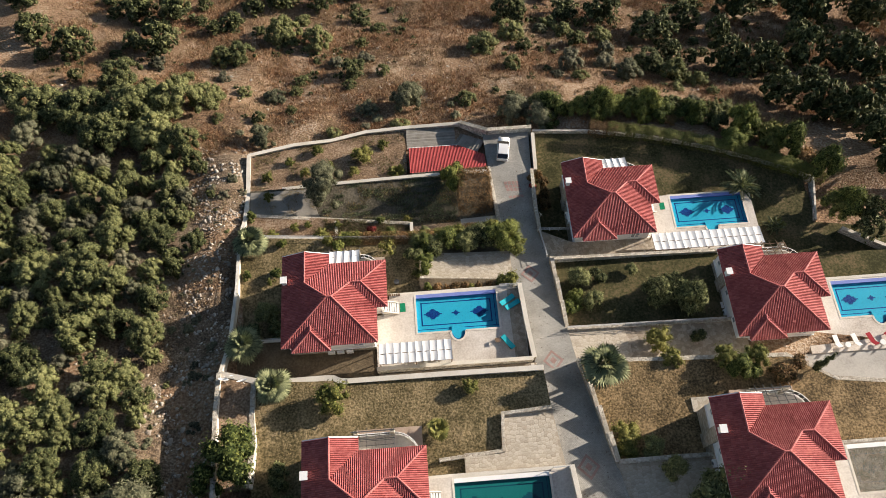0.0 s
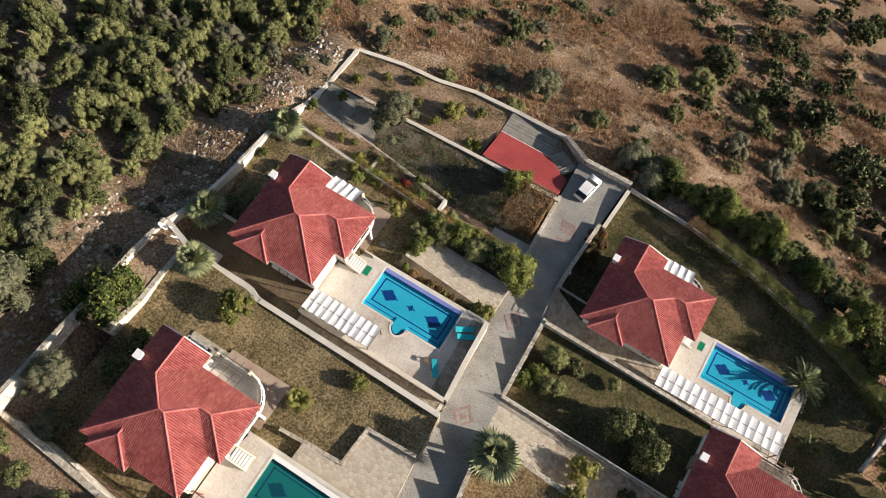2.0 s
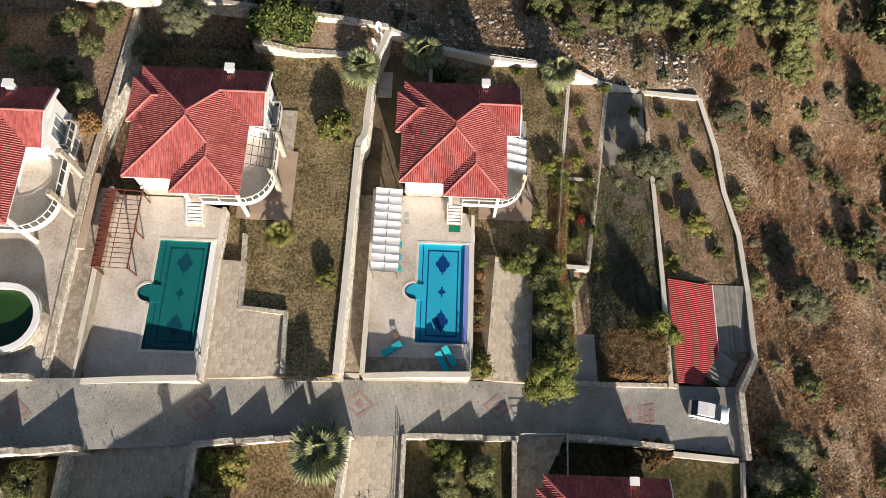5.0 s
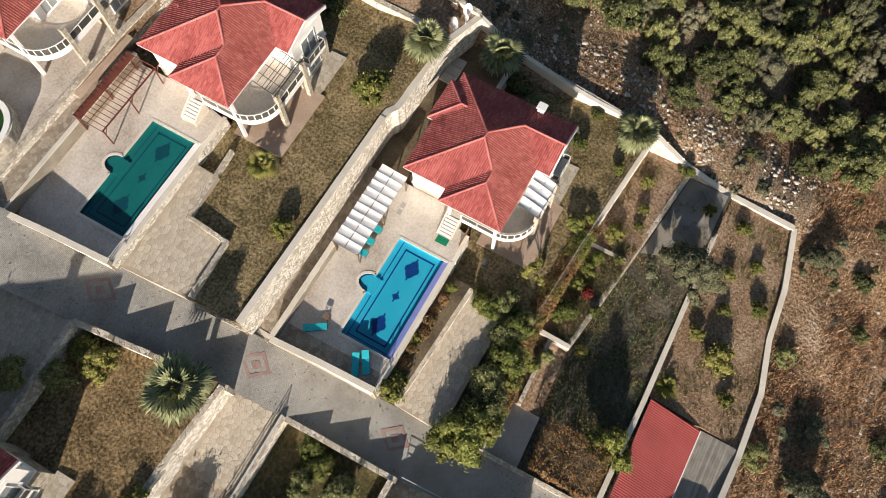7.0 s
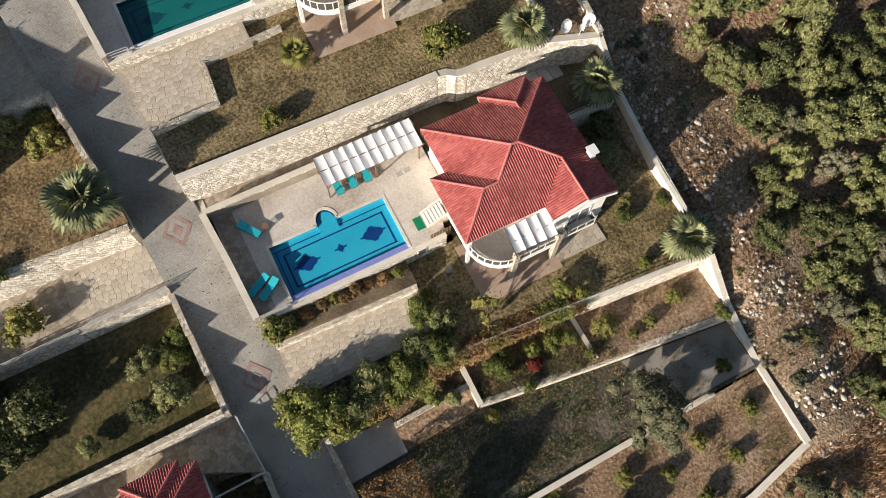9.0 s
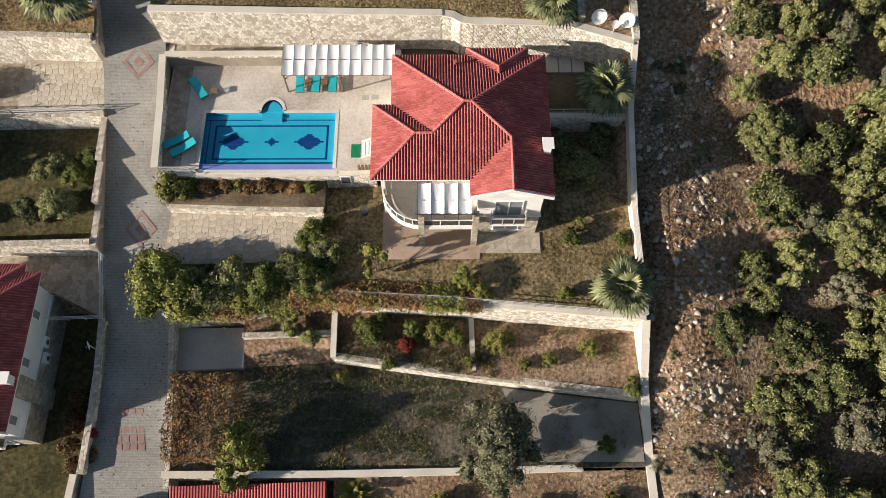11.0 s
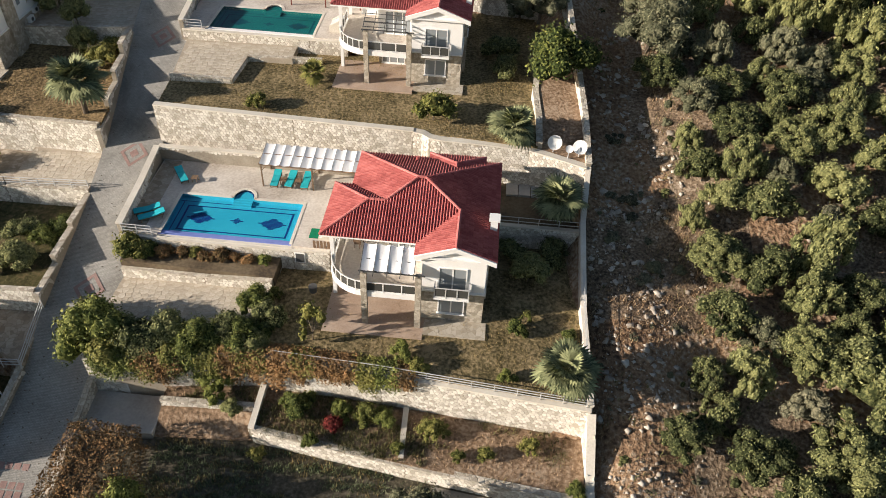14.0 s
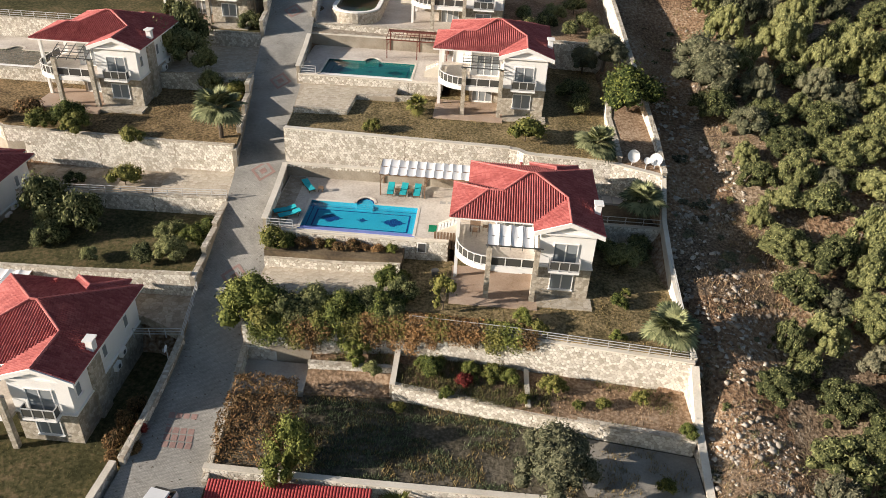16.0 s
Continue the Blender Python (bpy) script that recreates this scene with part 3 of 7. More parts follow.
def wall(name, pts, thick, drop, label, material=None, cope=0.12, cope_over=0.04, base=None, cap=None):
    """A wall along (x, y, top) points with a plaster coping, or rough stone as cap; drop: its height, or base: one foot level."""
    top = thing(name, (pts[0][0], pts[0][1], pts[0][2] - drop), label, "wall", kind="structure")
    for part_name, mat, t, lo, hi in (("masonry", material or M_WALL, thick, None, -cope), ("coping", cap or M_COPE, thick + 2 * cope_over, -cope, 0.0)):
        bm = bmesh.new()
        left, right = [], []
        for k, (x, y, z) in enumerate(pts):
            p = Vector((x, y))
            d1 = (Vector(pts[k][:2]) - Vector(pts[k - 1][:2])).normalized() if k else None
            d2 = (Vector(pts[k + 1][:2]) - p).normalized() if k + 1 < len(pts) else None
            d = ((d1 or d2) + (d2 or d1)).normalized()
            s = 1 / max(0.5, d.dot(d2 or d1))
            nrm = Vector((-d.y, d.x)) * t / 2 * s
            bot = (base if base is not None else z - drop) if lo is None else z + lo
            left.append([bm.verts.new((x + nrm.x, y + nrm.y, h)) for h in (bot, z + hi)])
            right.append([bm.verts.new((x - nrm.x, y - nrm.y, h)) for h in (bot, z + hi)])
        for k in range(len(pts) - 1):
            bm.faces.new((left[k][0], left[k + 1][0], left[k + 1][1], left[k][1]))
            bm.faces.new((right[k][1], right[k + 1][1], right[k + 1][0], right[k][0]))
            bm.faces.new((left[k][1], left[k + 1][1], right[k + 1][1], right[k][1]))
            bm.faces.new((left[k][0], right[k][0], right[k + 1][0], left[k + 1][0]))
        for k in (0, -1):
            bm.faces.new((left[k][0], left[k][1], right[k][1], right[k][0]))
        part(part_name, bm, M_MORTAR if mat is M_WALL and part_name == "masonry" else mat, top)
    if (material or M_WALL) is M_WALL:
        stones_on(top, pts, thick, drop, base, cope)
    return top


def road_wall(xs_of, y0, y1, up, side, n=5):
    return [(xs_of(y) + side, y, road_z(y) + up) for y in np.linspace(y0, y1, n)]


E_OF, W_OF = (lambda y: lerp_table(ROAD_E, y)), (lambda y: lerp_table(ROAD_W, y))
wall("wall_big_retaining", [(-14.0, 6.55, 4.25), (-2.0, 6.4, 4.1), (8.2, 6.35, 3.95)], 0.5, 5.0, "tall pale rubble stone retaining wall with plaster coping", base=-0.5)
wall("wall_curved_retaining", [(8.2, 6.35, 3.9), (9.0, 6.25, 3.85), (9.7, 5.85, 3.75), (10.6, 5.75, 3.7), (14.0, 5.75, 3.65), (18.0, 5.6, 3.55), (22.7, 4.2, 3.25)], 0.55, 4.0, "pale rubble stone retaining wall with a bend", base=-0.6)
wall("wall_deck_west", [(-13.55, 4.5, 1.4), (-13.2, 0.0, 1.15), (-12.95, -5.2, 0.9)], 0.35, 5.5, "cream-topped stone parapet between pool deck and lane", cope_over=0.09, base=-4.2)
wall("wall_deck_north", [(-13.4, 4.55, 1.4), (-3.6, 4.5, 1.5), (5.0, 4.5, 1.5)], 0.3, 3.0, "stone parapet with cream plaster top along the pool deck", cope_over=0.08, base=-0.6)
wall("wall_pool_south", [(-12.9, -5.25, 0.02), (-10.2, -5.3, -0.1), (0.4, -5.25, -0.1), (3.2, -5.2, 0.02)], 0.3, 3.0, "rubble stone wall under the pool edge", base=-3.0)
wall("wall_planter", [(-12.7, -6.9, -2.0), (-6.0, -7.4, -1.6), (-0.7, -7.75, -1.05)], 0.35, 2.0, "low rubble stone planter wall beside the parking pad", base=-4.0, cap=M_WALL)
wall("wall_garden_south", [(-12.3, -15.05, -2.9), (-6.9, -14.7, -2.7), (-0.9, -13.95, -2.3), (8.5, -14.5, -2.2), (22.75, -15.8, -2.2)], 0.45, 4.0, "sunlit pale stone retaining wall hung with creepers", base=-7.2)
wall("wall_east", [(22.8, 4.2, 3.2), (22.5, -0.2, 1.0), (22.45, -8.0, -0.9), (22.7, -15.7, -2.0)], 0.35, 3.0, "plastered boundary wall stepping down the slope", M_COPE, base=-3.5)
wall("wall_east_lower", [(22.8, -16.0, -2.5), (22.9, -20.0, -5.2), (23.2, -25.0, -7.2), (23.7, -32.8, -8.6)], 0.4, 4.0, "boundary wall with cream coping stepping down the slope", base=-11.5, cope_over=0.1)
wall("wall_east_upper", [(22.8, 4.2, 3.6), (22.6, 9.0, 4.9), (21.8, 17.0, 7.1), (20.8, 27.0, 9.8), (19.0, 45.0, 14.5)], 0.4, 2.4, "rough pale stone boundary wall beside the scrub", cope=0.1, cap=M_WALL)
wall("wall_divider", [(18.7, 5.8, 4.1), (18.7, 9.5, 4.3), (18.3, 13.0, 5.0), (18.6, 17.4, 6.0)], 0.45, 1.6, "pale stone wall between lawn and bed", cap=M_WALL)
wall("wall_low_terrace", [(0.0, -17.75, -5.35), (10.8, -19.3, -5.5), (22.6, -20.75, -5.3)], 0.4, 2.0, "low rubble stone terrace wall", base=-7.8, cap=M_WALL)
wall("wall_low_west", [(-6.9, -16.2, -5.2), (-0.2, -16.0, -5.2)], 0.3, 1.6, "low rubble stone terrace wall", base=-7.6, cap=M_WALL)
wall("wall_cross", [(0.0, -14.2, -4.9), (0.0, -17.9, -5.2)], 0.35, 1.2, "short cross wall with coping", base=-6.6)
wall("wall_cross_east", [(10.3, -14.9, -5.2), (10.4, -18.9, -5.35)], 0.3, 1.0, "short cross wall with coping", base=-6.6)
wall("wall_garden_lower", [(-12.0, -26.1, -6.5), (-0.5, -26.1, -6.7), (10.0, -25.9, -6.9), (18.3, -25.7, -7.1)], 0.4, 3.0, "stone terrace wall with pale coping", base=-9.6)
wall("wall_boundary_south", [(23.7, -32.85, -8.7), (17.0, -34.3, -8.9), (11.4, -34.8, -9.1), (6.1, -36.0, -9.2), (-0.6, -36.2, -9.0), (-8.2, -35.9, -8.4)], 0.4, 3.0, "stone boundary wall with stepped cream coping", base=-12.5, cope_over=0.08)
wall("wall_lot_end", [(-8.2, -35.9, -8.0), (-12.2, -33.4, -6.9), (-18.8, -33.5, -7.0)], 0.5, 3.0, "rubble stone wall at the end of the lane", base=-11.0, cap=M_WALL)
wall("wall_lane_a", road_wall(E_OF, -10.8, -15.0, 0.55, 0.15, 3), 0.35, 2.6, "low stone wall along the lane", cap=M_WALL)
wall("wall_lane_b", road_wall(E_OF, -15.0, -27.0, 0.5, 0.15, 5), 0.35, 2.6, "low plastered stone wall along the lane", cap=M_WALL)
wall("wall_lane_c", road_wall(E_OF, 6.6, 11.0, 0.75, 0.15, 3), 0.4, 3.4, "stone wall with coping along the lane", cap=M_WALL)
wall("wall_lane_d", [(-15.2, 17.7, 6.5), (-15.6, 23.0, 6.9), (-16.1, 28.0, 7.3)], 0.35, 4.5, "cream-topped stone parapet between pool deck and lane", cope_over=0.08)
wall("wall_pad_edge", [(-14.2, 11.1, 4.55), (-8.8, 11.4, 4.4), (-8.5, 15.4, 4.6), (-1.5, 15.9, 4.6)], 0.3, 1.2, "low stone edge wall round the parking pad", cap=M_WALL)
wall("wall_pool_upper_south", [(-15.2, 17.75, 5.62), (-3.0, 17.75, 5.55), (0.6, 17.8, 5.55)], 0.3, 2.4, "rubble stone wall under the pool edge")
wall("wall_deck_upper_north", [(-16.1, 27.6, 7.1), (1.5, 27.6, 7.1)], 0.3, 2.2, "stone parapet with cream top along the deck")
wall("wall_top_retaining", [(-16.6, 29.6, 7.7), (2.0, 29.6, 7.75), (20.6, 28.4, 7.8)], 0.5, 3.5, "rubble stone retaining wall with coping", cap=M_WALL)
def stepped(name, side_of, off, y0, y1, n, up, label, drop=3.6):
    """A lane wall in level lengths that step down with the road; y0 is the uphill end."""
    for k in range(n):
        a, c = y0 + (y1 - y0) * k / n, y0 + (y1 - y0) * (k + 1) / n
        z = road_z(a) + up
        wall(name, [(side_of(a) + off, a, z), (side_of(c) + off, c, z)], 0.4, drop, label, cap=M_WALL)


for a, c, z in ((0.4, -3.35, -1.12), (-3.35, -6.7, -1.66), (-6.7, -10.1, -2.5)):
    wall("wall_west_lane_a", [(W_OF(a) - 0.2, a, z), (W_OF(c) - 0.2, c, z - 0.08)], 0.4, 3.6, "stepped stone wall with rough stone coping along the lane", cap=M_WALL)
stepped("wall_west_lane_b", W_OF, -0.25, 17.6, 5.0, 4, 0.85, "stepped stone wall with pale coping along the lane")
wall("wall_west_lane_c", road_wall(W_OF, -15.0, -26.0, 0.7, -0.2, 4), 0.4, 3.5, "stone wall along the lane", cap=M_WALL)
wall("wall_lot_west", [(-18.5, -26.0, -7.0), (-18.9, -32.5, -7.2)], 0.35, 2.5, "cream-topped wall beside the parking lot", cope_over=0.08)
wall("wall_orchard_south", [(-18.3, -9.7, -2.4), (-28.0, -9.7, -2.9), (-41.0, -9.6, -3.3)], 0.35, 3.5, "rubble stone retaining wall with pale coping", cap=M_WALL)
wall("wall_driveway_south", [(-18.3, 0.55, -0.72), (-25.5, 0.55, -1.1), (-41.0, 0.55, -1.7)], 0.35, 3.0, "rubble stone retaining wall with pale coping", cap=M_WALL)
wall("wall_west_retaining", [(-18.8, 5.4, 2.45), (-25.0, 5.9, 2.15), (-33.0, 6.2, 2.1), (-42.8, 6.6, 2.0), (-47.4, 9.7, 2.0), (-54.0, 10.6, 2.0), (-68.0, 11.0, 2.0)], 0.4, 4.6, "rubble stone retaining wall with pale coping", cap=M_WALL)
wall("wall_west_pad", [(-20.4, 17.6, 5.4), (-26.0, 17.5, 5.0), (-33.0, 17.5, 4.6)], 0.35, 2.6, "rubble stone wall with pale coping", cap=M_WALL)
wall("wall_west_high", [(-21.6, 27.2, 6.7), (-33.0, 27.2, 6.6), (-70.0, 27.2, 6.5)], 0.4, 3.0, "rubble stone retaining wall with pale coping", cap=M_WALL)
wall("wall_fifth_pool", [(-32.9, 17.3, 4.05), (-45.0, 17.25, 4.05), (-68.0, 17.25, 4.05)], 0.3, 2.2, "rubble stone wall under the pool yard", cap=M_WALL)
wall("wall_fourth_pool", [(-67.0, -4.35, -3.22), (-49.5, -4.35, -3.22)], 0.3, 2.8, "rubble stone wall under the pool edge")
wall("wall_lane_top", road_wall(E_OF, 30.0, 60.0, 0.9, 0.2, 5), 0.4, 3.0, "stone wall along the lane", cap=M_WALL)
stepped("wall_west_lane_top", W_OF, -0.2, 60.0, 25.6, 9, 0.75, "stepped stone wall along the lane")
wall("wall_outer_west", [(-59.7, -13.1, -6.7), (-64.2, -10.2, -6.5), (-72.0, -6.0, -6.2)], 0.3, 2.0, "pale plaster-topped boundary wall", cope_over=0.08)
wall("wall_curve_boundary", [(x, y, -7.65) for x, y in BOUNDARY] + [(-56.8, -14.9, -7.2)], 0.3, 1.6, "overgrown low rubble boundary wall", cope=0.03, cope_over=-0.02)


# ---- the villa: built once, then copied along the slope ----
EAVE, PITCH = 4.19, 0.371
VILLA_BASE = Vector((10.0, -3.6, -2.05))


def roof_face(bm, pts, down, deck, col_w=0.205, course=0.36):
    """Barrel tiles in columns over one slope; pts lie in its plane, down points down the slope in plan."""
    d = Vector((*down, 0)).normalized()
    u = Vector((-d.y, d.x, 0))
    ps = [Vector(p) for p in pts]
    deck.faces.new([deck.verts.new(p + Vector((0, 0, -0.02))) for p in ps])
    flat = [(p.dot(u), -p.dot(d)) for p in ps]
    v_eave = min(v for _, v in flat)
    z_eave = ps[min(range(len(ps)), key=lambda k: flat[k][1])].z
    u0, u1 = min(a for a, _ in flat), max(a for a, _ in flat)
    n = max(1, round((u1 - u0) / col_w))
    cw = (u1 - u0) / n
    for i in range(n):
        uc = u0 + (i + 0.5) * cw
        cuts = []
        for (ua, va), (ub, vb) in zip(flat, flat[1:] + flat[:1]):
            if (ua > uc) != (ub > uc):
                cuts.append(va + (vb - va) * (uc - ua) / (ub - ua))
        if len(cuts) < 2:
            continue
        va, vb = min(cuts), max(cuts)
        if vb - va < 0.05:
            continue
        v = va - 0.04
        while v < vb - 0.03:
            ve = min(v + course, vb)
            rings = []
            for vv, lift in ((v, 0.024), (ve, 0.006)):
                ring = []
                for s, h in ((-0.5, 0.0), (-0.32, 0.0), (-0.2, 0.075), (0.0, 0.105), (0.2, 0.075), (0.32, 0.0), (0.5, 0.0)):
                    q = u * (uc + s * cw) - d * vv
                    ring.append(bm.verts.new((q.x, q.y, z_eave + (vv - v_eave) * PITCH + h + lift)))
                rings.append(ring)
            for k in range(6):
                bm.faces.new((rings[0][k], rings[0][k + 1], rings[1][k + 1], rings[1][k]))
            bm.faces.new(list(reversed(rings[0])))
            v += course


def ridge_line(bm, a, b, r=0.11):
    """Half-round caps along a ridge or hip."""
    a, b = Vector(a), Vector(b)
    n = max(1, round((b - a).length / 0.38))
    d = (b - a) / n
    side = Vector((-d.y, d.x, 0)).normalized()
    for i in range(n):
        rings = []
        for t, s in ((0, 1.12), (1, 0.95)):
            p = a + d * (i + t) + Vector((0, 0, 0.05))
            rings.append([bm.verts.new(p + side * r * s * math.cos(q) + Vector((0, 0, r * s * math.sin(q)))) for q in (0, 0.8, 1.57, 2.35, 3.14)])
        for k in range(4):
            bm.faces.new((rings[0][k], rings[0][k + 1], rings[1][k + 1], rings[1][k]))
        bm.faces.new(list(reversed(rings[0]))), bm.faces.new(rings[1])


def window(parent, cx, y, z0, z1, width, axis="y", out=-1, leaves=2):
    """A glazed window with a white frame; its wall runs along x (axis y) or along y (axis x)."""
    def place(a, dpt, z):
        return (cx + a, y + out * dpt, z) if axis == "y" else (y + out * dpt, cx + a, z)

    def slab(bm, a0, a1, d0, d1, za, zb):
        p, q = place(a0, d0, za), place(a1, d1, zb)
        box(bm, min(p[0], q[0]), min(p[1], q[1]), za, max(p[0], q[0]), max(p[1], q[1]), zb)

    bm = bmesh.new()
    h = width / 2
    loops = []
    for e, dpt in ((0.0, 0.0), (0.0, 0.07), (0.08, 0.07), (0.08, 0.0)):
        loops.append([bm.verts.new(place(a, dpt, z)) for a, z in ((-h + e, z0 + e), (h - e, z0 + e), (h - e, z1 - e), (-h + e, z1 - e))])
    for i in range(4):
        for k in range(4):
            bm.faces.new((loops[i][k], loops[i][(k + 1) % 4], loops[(i + 1) % 4][(k + 1) % 4], loops[(i + 1) % 4][k]))
    fr = part("window", bm, M_WHITE, parent)
    for k in range(1, leaves):
        a = -h + width * k / leaves
        bm = bmesh.new()
        slab(bm, a - 0.05, a + 0.05, 0.0, 0.06, z0 + 0.08, z1 - 0.08)
        part("mullion", bm, M_WHITE, fr)
    for k in range(leaves):
        bm = bmesh.new()
        slab(bm, -h + 0.06 + width * k / leaves, -h - 0.02 + width * (k + 1) / leaves, 0.01, 0.03, z0 + 0.06, z1 - 0.06)
        part("pane", bm, M_PANE, fr)
    bm = bmesh.new()
    slab(bm, -h - 0.08, h + 0.08, 0.0, 0.14, z0 - 0.07, z0)
    part("sill", bm, M_WHITE, fr)


def railing(parent, pts, z, name="railing", mat=None):
    """Dark glazed rail with white posts and top bar along plan points."""
    bm = bmesh.new()
    for (ax, ay), (bx, by) in zip(pts, pts[1:]):
        beam(bm, (ax, ay, z + 0.92), (bx, by, z + 0.92), 0.07, 0.05)
        beam(bm, (ax, ay, z + 0.12), (bx, by, z + 0.12), 0.05, 0.05)
    for x, y in pts:
        box(bm, x - 0.035, y - 0.035, z, x + 0.035, y + 0.035, z + 0.95)
    rail = part(name, bm, mat or M_WHITE, parent)
    for (ax, ay), (bx, by) in zip(pts, pts[1:]):
        bm = bmesh.new()
        d = Vector((bx - ax, by - ay)).normalized() * 0.05
        beam(bm, (ax + d.x, ay + d.y, z + 0.5), (bx - d.x, by - d.y, z + 0.5), 0.02, 0.68)
        part("glass_panel", bm, M_RAILGLASS, rail)
    return rail


BODY = [(5.1, -2.6), (7.2, -2.6), (7.2, -6.3), (10.6, -6.3), (10.6, -9.25), (15.02, -9.25), (15.02, 1.55), (5.1, 1.55)]
CURVE = [(6.66 - 2.75 * math.sin(a), -7.4 - 2.75 * math.cos(a)) for a in np.linspace(0, math.pi / 2, 8)]


def build_villa():
    v = thing("villa", VILLA_BASE, "two-storey white villa with stone base and red tiled hip roof", "house", "villas on the slope")
    bm = bmesh.new()
    prism(bm, BODY, 0.95, 4.12)
    f = bm.faces.new([bm.verts.new(p) for p in ((10.6, -9.25, 4.12), (15.02, -9.25, 4.12), (12.85, -9.25, 4.98))])
    f2 = [bm.verts.new(p) for p in ((10.6, -8.9, 4.12), (15.02, -8.9, 4.12), (12.85, -8.9, 4.98))]
    bm.faces.new(list(reversed(f2)))
    part("upper_wall", bm, M_WHITE, v, "white rendered upper wall")
    bm = bmesh.new()
    prism(bm, [(x + (0.04 if x > 14 else -0.04 if x < 6 else 0), y + (0.04 if y > 0 else -0.04)) for x, y in BODY], -2.6, 0.88)
    part("stone_base", bm, M_HSTONE, v, "rubble stone ground floor")
    bm = bmesh.new()
    prism(bm, [(x + (0.12 if x > 14 else -0.12 if x < 6 else 0), y + (0.12 if y > 0 else -0.12)) for x, y in BODY], 0.88, 1.0)
    part("cornice", bm, M_WHITE, v, "white cornice band")

    # roof
    E = EAVE
    tiles, deck = bmesh.new(), bmesh.new()
    ap_w, ap_e, hip_e, gab = (9.62, -3.14, 6.14), (10.16, -3.14, 6.14), (12.85, -5.42, 5.23), (12.85, -9.47, 5.23)
    hip_w, hw2 = (7.48, -5.12, 5.29), (6.27, -5.14, 5.29)
    sw, wn_, nw, ne, se = (3.27, -8.12, E), (3.27, -2.15, E), (4.57, 2.12, E), (15.66, 2.12, E), (15.66, -9.47, E)
    val_w, val_s, gl = (4.57, -2.15, E), (10.04, -8.12, E), (10.04, -9.47, E)
    roof_face(tiles, [sw, val_s, hip_e, ap_e, ap_w, hip_w, hw2], (0, -1), deck)
    roof_face(tiles, [se, ne, ap_e, hip_e, gab], (1, 0), deck)
    roof_face(tiles, [gl, gab, hip_e, val_s], (-1, 0), deck)
    roof_face(tiles, [nw, ne, ap_e, ap_w], (0, 1), deck)
    roof_face(tiles, [nw, ap_w, hip_w, val_w], (-1, 0), deck)
    roof_face(tiles, [sw, hw2, wn_], (-1, 0), deck)
    roof_face(tiles, [wn_, hw2, hip_w, val_w], (0, 1), deck)
    da, db, dp, dq = (9.97, 2.75, E), (14.43, 2.75, E), (12.2, 0.52, 5.02), (12.2, -0.12, 5.02)
    roof_face(tiles, [da, db, dp], (0, 1), deck)
    roof_face(tiles, [da, dp, dq, (9.97, 2.12, E)], (-1, 0), deck)
    roof_face(tiles, [db, (14.43, 2.12, E), dq, dp], (1, 0), deck)
    roof = part("roof", deck, M_ROOF, v, "red barrel-tiled hip roof")
    part("roof_tiles", tiles, M_ROOF, roof, tidy=True)["kind"] = "stuff"
    for a, c in ((ap_w, ap_e), (ap_w, nw), (ap_e, ne), (ap_e, hip_e), (hip_e, gab), (ap_w, hip_w), (hip_w, hw2), (hw2, sw), (hw2, wn_), (dp, da), (dp, db), (dp, dq)):
        part("ridge_tiling", shape(ridge_line, a, c), M_RIDGE, roof)["kind"] = "stuff"
    bm = bmesh.new()
    prism(bm, [sw[:2], val_s[:2], gl[:2], se[:2], ne[:2], (14.43, 2.12), db[:2], da[:2], (9.97, 2.12), nw[:2], val_w[:2], wn_[:2]], E - 0.16, E - 0.03)
    part("eave_board", bm, M_WHITE, roof, "white eaves board")
    bm = bmesh.new()
    for a, c in ((gl, gab), (gab, se)):
        a, c = Vector(a), Vector(c)
        lo = Vector((0, 0, -0.34))
        y = Vector((0, -0.06, 0))
        ps = [a + lo, c + lo, c + Vector((0, 0, 0.06)), a + Vector((0, 0, 0.06))]
        fr = [bm.verts.new(p + y) for p in ps]
        bk = [bm.verts.new(p - y) for p in ps]
        bm.faces.new(fr), bm.faces.new(list(reversed(bk)))
        for k in range(4):
            bm.faces.new((fr[k], fr[(k + 1) % 4], bk[(k + 1) % 4], bk[k]))
    part("gable_board", bm, M_WHITE, roof, "broad white gable board")

    # chimney
    ch = part("chimney", shape(box, 15.05, -6.25, 4.2, 15.55, -5.65, 5.15), M_WHITE, v, "white rendered chimney")
    part("cap", shape(box, 14.92, -6.38, 5.25, 15.68, -5.52, 5.36), M_WHITE, ch)
    for x in (15.05, 15.47):
        for y in (-6.25, -5.73):
            part("cap_post", shape(box, x, y, 5.15, x + 0.08, y + 0.08, 5.25), M_WHITE, ch)
    part("chimney_breast", shape(box, 15.02, -6.75, -2.6, 15.3, -5.2, 4.02), M_HSTONE, v, "rubble stone chimney breast")
    bm = bmesh.new()
    tube(bm, [(9.1, 1.0, 4.4), (9.1, 1.0, 4.95)], 0.09, 8)
    tube(bm, [(9.1, 1.0, 4.95), (9.1, 1.0, 5.02)], 0.15, 8)
    part("roof_vent", bm, M_ROOF, v)

    # balcony with a rounded corner
    out = [(7.2, -2.62), (3.92, -2.62), (3.92, -7.4)] + list(reversed(CURVE))[1:] + [(10.62, -10.15), (10.62, -6.28), (7.22, -6.28)]
    bal = part("balcony", shape(lambda b: prism(b, out, 0.72, 1.0)), M_DECK, v, "pale tiled balcony with rounded corner")
    bm = bmesh.new()
    edge = [(3.92, -4.1), (3.92, -7.4)] + list(reversed(CURVE))[1:] + [(10.62, -10.15)]
